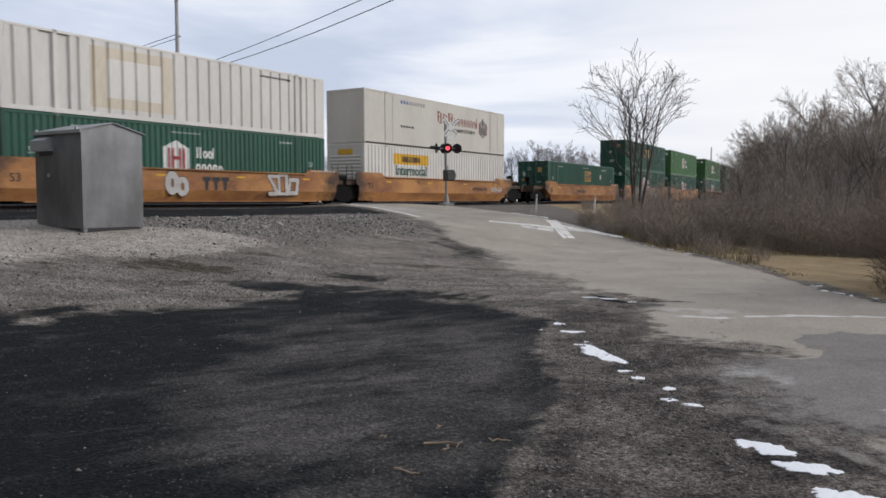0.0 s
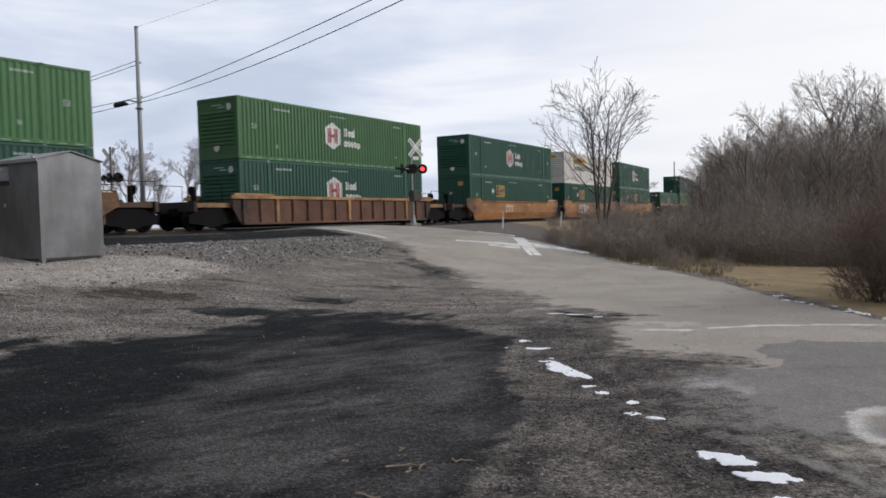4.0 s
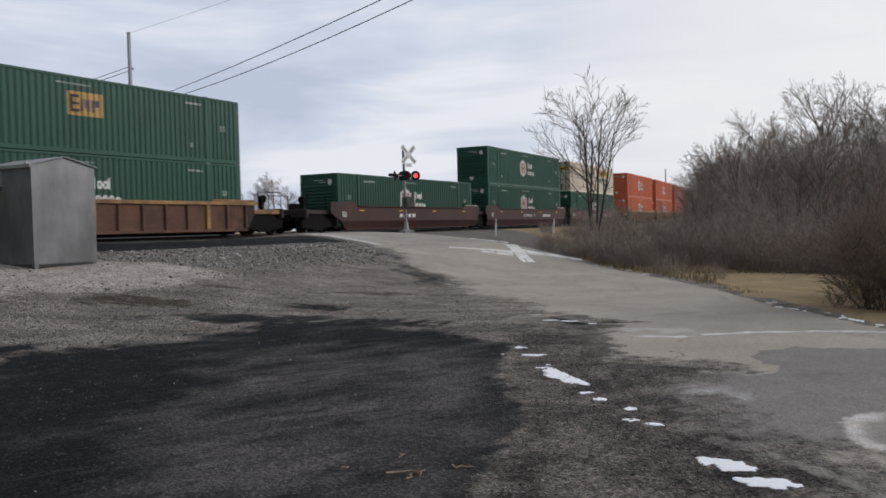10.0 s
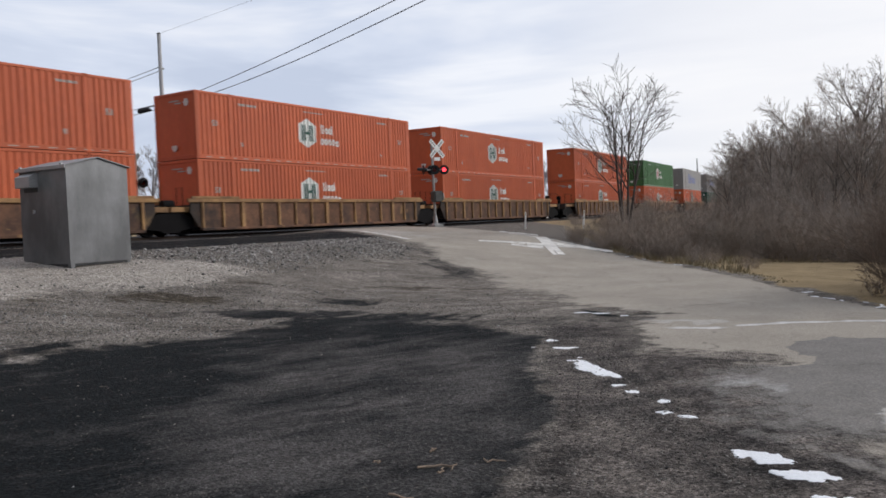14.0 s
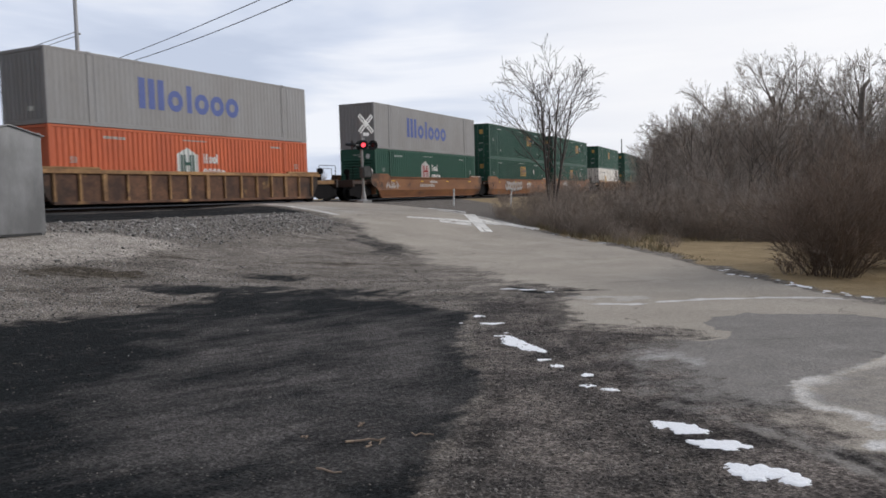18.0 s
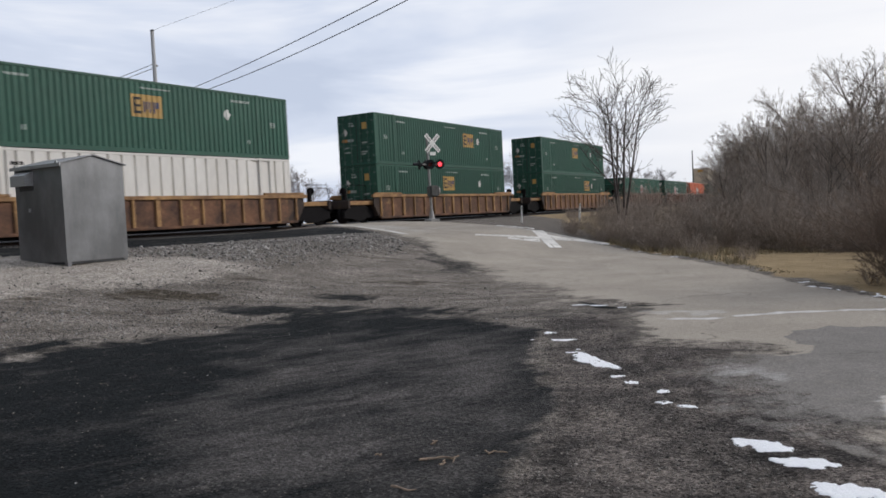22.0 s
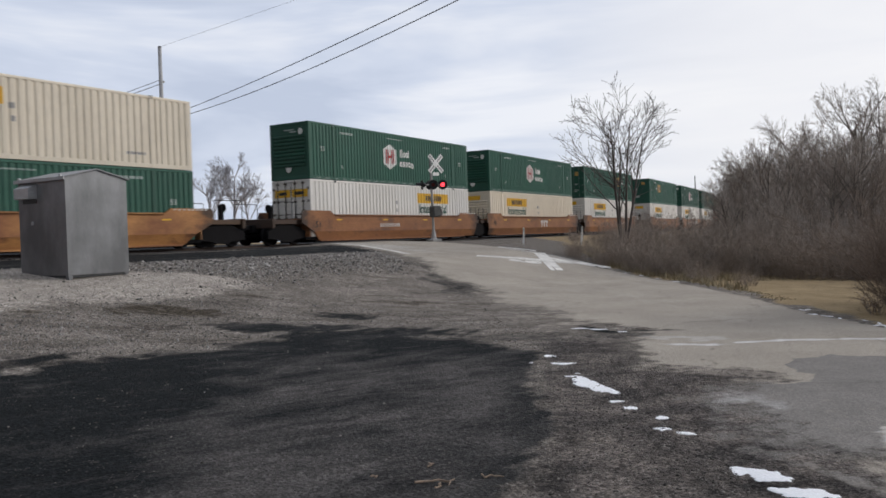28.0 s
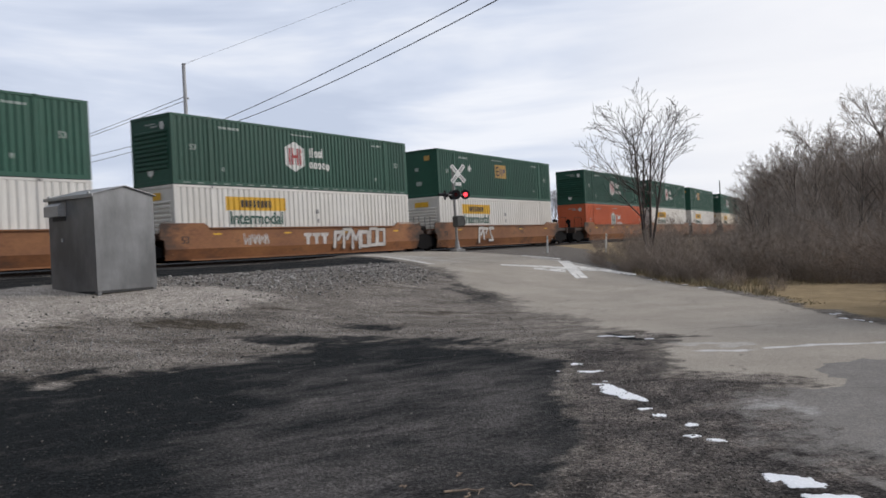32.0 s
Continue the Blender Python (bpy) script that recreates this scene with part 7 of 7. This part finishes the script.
SNOWS = [(1.49, 10.43, 0.15, 0.26, 10), (1.57, 9.82, 0.30, 0.16, -6), (1.64, 8.40, 1.10, 0.32, -80), (1.69, 7.52, 0.14, 0.12, -40), (1.75, 7.24, 0.13, 0.18, 10), (1.91, 6.80, 0.12, 0.17, 0),
         (1.80, 6.40, 0.14, 0.12, 0), (1.94, 6.24, 0.15, 0.10, 0), (2.08, 5.15, 0.46, 0.27, -66), (2.15, 4.74, 0.38, 0.24, -54), (2.18, 4.19, 0.46, 0.28, -54), (2.04, 4.33, 0.10, 0.05, -20),
         (2.40, 13.16, 0.26, 0.11, -8), (2.62, 12.98, 0.22, 0.12, -20), (2.74, 12.95, 0.12, 0.10, 0), (1.20, 10.0, 0.05, 0.06, 0), (2.95, 12.55, 0.14, 0.07, -20), (1.62, 9.15, 0.06, 0.07, 0), (1.50, 8.95, 0.10, 0.10, 30), (6.74, 14.2, 0.12, 0.22, 8), (6.84, 13.9, 0.10, 0.24, 8), (6.86, 12.40, 0.12, 0.20, 0), (6.80, 11.30, 0.10, 0.16, 0)]
for k, row in enumerate(SNOWS):
    snow_patch(*row, seed=k + 3)
rnd = random.Random(12)
for k in range(16):
    yy = 10.6 + 5.0 * rnd.random() ** 1.2
    snow_patch(float(np.interp(yy, ROAD_Y, ROAD_R)) + rnd.uniform(0.0, 0.30), yy, rnd.uniform(0.08, 0.24), rnd.uniform(0.06, 0.12), rnd.uniform(60, 120), 100 + k)
for k in range(7):
    yy = rnd.uniform(24, 30)
    snow_patch(float(np.interp(yy, ROAD_Y, ROAD_R)) + rnd.uniform(-0.05, 0.2), yy, rnd.uniform(0.12, 0.35), rnd.uniform(0.06, 0.12), rnd.uniform(0, 90), 200 + k)


def stick(x, y, turn, length, r, seed):
    rnd = random.Random(seed)
    z = stand(x, y) + r
    root = thing("fallen_stick", "short dry broken stick lying on the lot", "stick", "fallen sticks", m=pose(x, y, z, 0, 0, turn))
    pts = [(length * (k / 5 - 0.5), rnd.uniform(-0.02, 0.02), rnd.uniform(0, 0.012)) for k in range(6)]
    part("stem", Shape().tube(pts, [r, r, r * 0.9, r * 0.9, r * 0.7, r * 0.5], 6), STICK, root)
    if length > 0.2:
        part("side_twig", Shape().tube([pts[3], (pts[3][0] + 0.07, -0.06, 0.015), (pts[3][0] + 0.05, -0.13, 0.01)], [r * 0.7, r * 0.5, r * 0.3], 5), STICK, root)


stick(-0.02, 5.22, 5, 0.26, 0.008, 1)
stick(0.36, 5.32, -12, 0.15, 0.006, 2)
stick(-0.24, 4.70, -40, 0.17, 0.007, 3)
stick(-0.05, 5.62, 50, 0.08, 0.006, 4)
stick(-0.42, 5.35, 15, 0.05, 0.006, 5)
stick(0.0, 5.12, 80, 0.10, 0.006, 6)


# ---- ties under the rails ----
def ties():
    me = Shape().box(-1.3, -0.115, -0.18, 1.3, 0.115, 0.0, 0.012).mesh("tie")
    me.materials.append(TIE)
    root = tagged(new("track_ties"), "row of dark timber ties under the rails", kind="structure")
    for k in range(150):
        x, y, a = track(-34.0 + k * 0.508, 1.295)
        ob = new("tie", me)
        ob.parent = root
        ob.matrix_basis = pose(x, y, RAIL_Z - 0.155, 0, 0, 180 - math.degrees(a))


ties()


# ---- plants: bare winter trees, thicket and dry grass ----
def branch(limbs, twigs, p, d, length, r, level, rnd, spec):
    """Grows one limb and its side shoots: thick ones into limbs, thin ones into twigs."""
    n = (4, 3, 2, 1, 1)[level] if spec["levels"] > 2 else (4, 2, 1)[level]
    pts, radii = [p], [r]
    step = length / n
    for k in range(n):
        d = (d + Vector((rnd.uniform(-1, 1), rnd.uniform(-1, 1), rnd.uniform(-1, 1))) * spec["wander"] * (1.0 if n > 1 else 0.6) + Vector((0, 0, spec["lift"]))).normalized()
        p = p + d * step
        pts.append(p)
        radii.append(max(r * (1 - 0.72 * (k + 1) / n), spec["least"]))
    (limbs if level < 2 else twigs).tube(pts, radii, (6 if spec["levels"] > 2 else 3) if level == 0 else 4 if level == 1 and spec["levels"] > 2 else 3, cap=False)
    if level >= spec["levels"]:
        return
    count = spec["shoots"][level]
    for k in range(count):
        f = spec["from"][level] + (1 - spec["from"][level]) * (k + rnd.random()) / count
        i = min(int(f * n), n - 1)
        q = pts[i].lerp(pts[i + 1], f * n - i)
        axis = (pts[i + 1] - pts[i]).normalized()
        out = axis.cross(Vector((rnd.uniform(-1, 1), rnd.uniform(-1, 1), rnd.uniform(-1, 1)))).normalized()
        a = radians(rnd.uniform(*spec["spread"]))
        nd = axis * math.cos(a) + out * math.sin(a)
        branch(limbs, twigs, q, nd, length * spec["ratio"] * (1.15 - 0.55 * f) * rnd.uniform(0.75, 1.2), max(radii[i] * 0.55, spec["least"]), level + 1, rnd, spec)


TALL = {}


def tree_proto(name, label, category, seed, height, spec, bark, twig, stems=1, splay=0.0, group=""):
    rnd = random.Random(seed)
    limbs, twigs = Shape(), Shape()
    for k in range(stems):
        a = 2 * math.pi * k / stems + rnd.uniform(-0.4, 0.4)
        lean = splay * (rnd.uniform(0.25, 1.25) if stems > 12 else 1.0)
        d = Vector((math.cos(a) * lean, math.sin(a) * lean, 1)).normalized()
        branch(limbs, twigs, Vector((math.cos(a) * (0.06 if stems < 12 else rnd.uniform(0.03, 0.45)) * (stems > 1), math.sin(a) * (0.06 if stems < 12 else rnd.uniform(0.03, 0.45)) * (stems > 1), -0.15)), d, height * spec["stem"] * (rnd.uniform(0.5, 1.12) if stems > 12 else rnd.uniform(0.85, 1.1) if stems > 1 else 1), spec["girth"], 0, rnd, spec)
    root = thing(name, label, category, group)
    part("trunk", limbs, bark, root, smooth=True)
    crown = part("crown", twigs, twig, root)
    TALL[root.name] = max(v.co.z for v in crown.data.vertices)
    return root


FOREST = dict(wander=0.10, lift=0.045, least=0.0052, levels=4, shoots=(9, 7, 5, 4), spread=(20, 44), ratio=0.56, stem=0.62, girth=0.15)
FOREST["from"] = (0.42, 0.28, 0.2, 0.2)
FOREST_SLIM = dict(FOREST, shoots=(10, 6, 5, 4), girth=0.10, spread=(20, 44), ratio=0.52, stem=0.68)
THICK = dict(wander=0.14, lift=0.05, least=0.0036, levels=2, shoots=(8, 5, 0), spread=(20, 50), ratio=0.42, stem=1.0, girth=0.014)
THICK["from"] = (0.15, 0.2, 0.2)
SHRUB = dict(wander=0.2, lift=0.03, least=0.0034, levels=2, shoots=(7, 4, 0), spread=(20, 55), ratio=0.42, stem=1.0, girth=0.009)
SHRUB["from"] = (0.1, 0.15, 0.2)
LONE = dict(wander=0.085, lift=0.045, least=0.0098, levels=3, shoots=(8, 6, 4), spread=(26, 50), ratio=0.53, stem=1.0, girth=0.085)
LONE["from"] = (0.36, 0.22, 0.2)
FAR = dict(FOREST, least=0.0095, shoots=(10, 7, 5, 4), girth=0.17, spread=(22, 50))


def on_ground(x, y, turn=0.0, size=1.0, sink=0.05):
    return pose(x, y, stand(x, y) - sink, 0, 0, turn) @ Matrix.Diagonal((size, size, size, 1))


def plant(protos, used, x, y, turn, size, index):
    """Sets out a prototype the first time and copies of it afterwards."""
    ob = protos[index]
    if index in used:
        return copy_thing(ob, on_ground(x, y, turn, size / ob.scale[0]))
    used.add(index)
    ob.matrix_basis = on_ground(x, y, turn, size)
    return ob


rnd = random.Random(31)
# the lone tree beside the road
lone = tree_proto("bare_tree", "slender bare many-stemmed tree standing among brown brush", "tree", 11, 6.9, LONE, LONE_BARK, LONE_BARK, stems=4, splay=0.10)
lone.matrix_basis = on_ground(8.5, 35.4, 20, 8.0 / TALL[lone.name])

# the wood on the far side of the road
woods = [tree_proto("bare_tree", "grey-brown leafless woodland tree", "tree", 40 + k, 10.0, FOREST if k % 2 else FOREST_SLIM, BARK, TWIG, group="trees of the wood") for k in range(6)]
used = set()
EL_AZ, EL = (18.7, 20.2, 21.7, 23.2, 26.4, 29, 31.4, 32.7, 33.5, 35, 36.3, 38, 42, 50), (2.2, 4.0, 5.7, 7.0, 8.4, 9.3, 9.4, 9.0, 7.2, 6.9, 8.8, 9.6, 10, 11)
for k in range(225):
    az = 18.0 + 27 * rnd.random() ** 0.9 if k < 200 else rnd.uniform(18.5, 26)
    d = rnd.uniform(34, 82) if az < 26 else rnd.uniform(24, 70)
    az += 1.5 * min(max((33.5 - az) / 5, 0), 1)
    x, y = d * math.sin(radians(az)), d * math.cos(radians(az))
    if beyond(x, y) > 17 or (d < 36 and az < 38):
        continue
    top = 1.6 + d * math.tan(radians(float(np.interp(az, EL_AZ, EL)) * (rnd.uniform(0.86, 0.99) if k % 7 == 0 else rnd.uniform(0.60, 0.95) if az < 23.5 else rnd.uniform(0.38, 0.70))))
    pick = rnd.randrange(6)
    size = max(top - stand(x, y), 2.5) / TALL[woods[pick].name]
    plant(woods, used, x, y, rnd.uniform(0, 360), size, pick)

thickets = [tree_proto("thicket", "dense brown bare undergrowth at the wood's edge", "undergrowth", 60 + k, 3.6, THICK, TWIG, TWIG, stems=22, splay=0.30, group="undergrowth of the wood") for k in range(4)]
used = set()
for k in range(140):
    az = 18.6 + 26 * rnd.random()
    d = rnd.uniform(27, 62) if az < 27 else rnd.uniform(21, 55)
    x, y = d * math.sin(radians(az)), d * math.cos(radians(az))
    if beyond(x, y) > 16 or (y < 26 and x < 15):
        continue
    plant(thickets, used, x, y, rnd.uniform(0, 360), rnd.uniform(0.50, 0.85) * (0.7 if az < 20 else 1.0), rnd.randrange(4))

# the far side of the wood, seen between the trunks
for k in range(44):
    az, d = 19.6 + 24 * (k + rnd.random()) / 44, rnd.uniform(56, 74)
    x, y = d * math.sin(radians(az)), d * math.cos(radians(az))
    if beyond(x, y) < 16:
        plant(thickets, used, x, y, rnd.uniform(0, 360), rnd.uniform(1.1, 1.7) * (0.55 if az < 21 else 1.0), k % 4)

shrubs = [tree_proto("shrub", "low leafless red-brown shrub on the verge", "shrub", 80 + k, 1.7, SHRUB, TWIG_RED, TWIG_RED, stems=22, splay=0.5, group="roadside shrubs") for k in range(4)]
used = set()
count = 0
while count < 125:
    y = rnd.uniform(23.0, 50)
    edge = float(np.interp(y, ROAD_Y, ROAD_R))
    x = max(edge, 6.2 + max(0, y - 38) * 0.12) + 0.9 + 13 * rnd.random() ** 1.5
    if beyond(x, y) > 18.5 or (y < 26.5 and x < 13):
        continue
    az = math.degrees(math.atan2(x, y))
    low = 0.34 if az < 11.4 else 0.5 if az < 12.4 else 0.8
    plant(shrubs, used, x, y, rnd.uniform(0, 360), rnd.uniform(0.6, 1.2) * low * (1.25 if az > 14 else 1.0), rnd.randrange(4))
    count += 1

# low red-brown growth along the road's very edge
for k in range(34):
    y = 21.5 + 12 * rnd.random()
    x = float(np.interp(y, ROAD_Y, ROAD_R)) + rnd.uniform(0.5, 1.5)
    plant(shrubs, used, x, y, rnd.uniform(0, 360), rnd.uniform(0.30, 0.55) * (1.2 if y > 25 else 0.8), rnd.randrange(4))

# low tangle along the foot of the wood
for k in range(70):
    x = 9.0 + 9.5 * rnd.random()
    y = 27.5 - 0.75 * (x - 9.0) + rnd.uniform(-1.0, 3.0)
    plant(shrubs, used, x, y, rnd.uniform(0, 360), rnd.uniform(0.6, 1.1), rnd.randrange(4))

# the big bush on the near verge
big = tree_proto("shrub", "large dense leafless bush on the dry verge", "shrub", 95, 2.7, dict(THICK, girth=0.012, least=0.0028, wander=0.24, shoots=(11, 8, 0)), BUSH_TWIG, BUSH_TWIG, stems=76, splay=0.60, group="roadside shrubs")
big.matrix_basis = on_ground(8.3, 13.5, 0, 0.88)
copy_thing(big, on_ground(11.0, 14.9, 120, 0.85 / 0.88))
copy_thing(big, on_ground(9.7, 15.6, 300, 0.75 / 0.88))
copy_thing(big, on_ground(10.6, 11.4, 220, 0.9))
copy_thing(big, on_ground(13.2, 16.9, 60, 1.0))
leafy = tree_proto("shrub", "small russet shrub with some dead leaves", "shrub", 97, 0.9, SHRUB, TWIG_RED, LEAF, stems=16, splay=0.6, group="roadside shrubs")
leafy.matrix_basis = on_ground(7.95, 13.9, 0, 0.9)

# a broken dead trunk standing at the edge of the wood
snag = thing("dead_trunk", "broken pale dead trunk with a bent top", "dead tree", m=on_ground(24.6, 37.7))
part("trunk", Shape().tube([(0, 0, -0.2), (0.05, 0, 3.0), (0.0, 0.05, 5.8), (0.10, 0.05, 6.7), (0.42, 0.0, 7.1)], [0.20, 0.17, 0.14, 0.12, 0.07], 9), BARK, snag, smooth=True)
part("stub", Shape().tube([(0.02, 0.02, 5.1), (-0.35, 0.0, 5.5), (-0.5, 0.0, 5.9)], [0.07, 0.05, 0.03], 6), BARK, snag)

# brush along the far side of the track
for k in range(30):
    x, y, _ = track(-62 + k * 7.2 + rnd.uniform(-1.2, 1.2), rnd.uniform(11, 16))
    plant(thickets, {0, 1, 2, 3}, x, y, rnd.uniform(0, 360), rnd.uniform(0.42, 0.62), k % 4)

# trees far behind the train
far_trees = [tree_proto("far_tree", "hazy grey bare tree far beyond the train", "tree", 120 + k, 10.0, FAR, HAZY_TWIG, HAZY_TWIG, group="far trees") for k in range(3)]
used = set()
for k, (az, el, d) in enumerate(((-13.5, 6.4, 120), (-15.2, 5.4, 118), (-12.6, 5.0, 125), (-19.2, 5.8, 112), (-18.2, 4.6, 120), (-20.6, 4.6, 116), (-16.8, 3.9, 122), (-8.9, 4.2, 130), (-8.0, 3.4, 135), (-9.9, 3.2, 128), (-6.4, 2.9, 140),
                                 (5.0, 3.9, 150), (6.2, 4.3, 150), (7.2, 3.8, 155), (8.3, 4.2, 150), (9.2, 3.6, 160), (10.2, 3.8, 150), (11.2, 3.5, 155), (4.0, 2.8, 160), (3.0, 2.2, 165), (12.4, 3.2, 160), (13.6, 2.9, 165), (-4.4, 2.3, 150), (-2.6, 2.0, 155), (0.0, 1.8, 160), (1.5, 1.9, 160),
                                 (-23, 4.2, 120), (-25.5, 4.6, 118), (-28, 4.4, 120), (-31, 4.8, 118), (15, 2.6, 170), (16.4, 2.6, 175), (17.6, 2.8, 175))):
    x, y = d * math.sin(radians(az)), d * math.cos(radians(az))
    if beyond(x, y) < 36:
        continue
    plant(far_trees, used, x, y, 77.0 * k, (1.6 + d * math.tan(radians(el)) - 1.0) / TALL[far_trees[k % 3].name], k % 3)


# a slim mast far down the line
mast_ = thing("far_mast", "thin far-off steel mast beside the line", "mast", m=on_ground(42.0, 127.0))
part("mast", Shape().tube([(0, 0, -0.3), (0, 0, 8.6)], [0.14, 0.07], 6), P_DKGREY, mast_)
part("mast_foot", Shape().tube([(0, 0, -0.3), (0, 0, 0.5)], [0.25, 0.2], 8), ROAD_CONCRETE, mast_)


# ---- dry grass on the verge: many blades in one mesh ----
def dry_grass():
    rng = np.random.default_rng(9)
    n = 60000
    x, y = rng.uniform(6.6, 22, n), rng.uniform(8.0, 40, n)
    off = x - np.interp(y, ROAD_Y, ROAD_R)
    keep = (off > 0.10 + 0.2 * rng.uniform(0, 1, n)) & (beyond(x, y) < 17) & (rng.uniform(0, 1, n) < np.exp(-np.clip(off - 4, 0, 99) / 5) * np.where((y < 17) | ((off > 0.7) & (y < 24)), 0.0, 0.8))
    x, y, off = x[keep], y[keep], off[keep]
    n = len(x)
    z = ground_height(x, y)
    tall = np.where((y > 20) & (off < 2.4), 0.20 * np.clip(0.4 + off, 0, 1), 0.028) * rng.uniform(0.5, 1.4, n)
    a, lean = rng.uniform(0, 6.28, n), rng.uniform(0.15, 0.8, n) * tall
    w = rng.uniform(0.006, 0.014, n) * (1 + y / 22)
    ca, sa = np.cos(a), np.sin(a)
    b = rng.uniform(0, 6.28, n)
    cb, sb = np.cos(b) * w, np.sin(b) * w
    p0 = np.stack([x - cb, y - sb, z - 0.01], -1)
    p1 = np.stack([x + cb, y + sb, z - 0.01], -1)
    p2 = np.stack([x + cb * 0.6 + ca * lean * 0.4, y + sb * 0.6 + sa * lean * 0.4, z + tall * 0.6], -1)
    p3 = np.stack([x - cb * 0.6 + ca * lean * 0.4, y - sb * 0.6 + sa * lean * 0.4, z + tall * 0.6], -1)
    p4 = np.stack([x + ca * lean, y + sa * lean, z + tall], -1)
    co = np.stack([p0, p1, p2, p3, p4], 1).reshape(-1, 3)
    k = np.arange(n)[:, None] * 5
    tris = np.concatenate([k + [[0, 1, 2]], k + [[0, 2, 3]], k + [[3, 2, 4]]])
    me = bpy.data.meshes.new("dry_grass")
    me.from_pydata(co.tolist(), [], tris.tolist())
    me.materials.append(STRAW)
    tagged(new("dry_grass", me), "matted straw-coloured winter grass on the verge", "grass", kind="stuff")


dry_grass()


# ---- what moves ----
def motions():
    times = [2.0 * k for k in range(17)]
    for ob, mids, local in train:
        walk(ob, [(t, rolling(t, mids) @ local) for t in times])
    # the two lamps flash in turn: each lens turns its lit face out, then its dark one
    cycle = 1.4845
    changes = sorted([0.60 + cycle * k for k in range(22)] + [1.32 + cycle * k for k in range(21)])
    for lens, lit in zip(signal_lenses, (True, False)):
        angle = 0 if lit else 180
        rows = [(0.0, angle)]
        for t in changes:
            if t < 31.9:
                rows += [(t - 0.05 + k / 30, angle + 60 * k) for k in range(4)]
                angle += 180
        rows.append((32.0, angle))
        walk(lens, [(t, pose(0, 0, 0, 0, 0, a)) for t, a in rows])


motions()
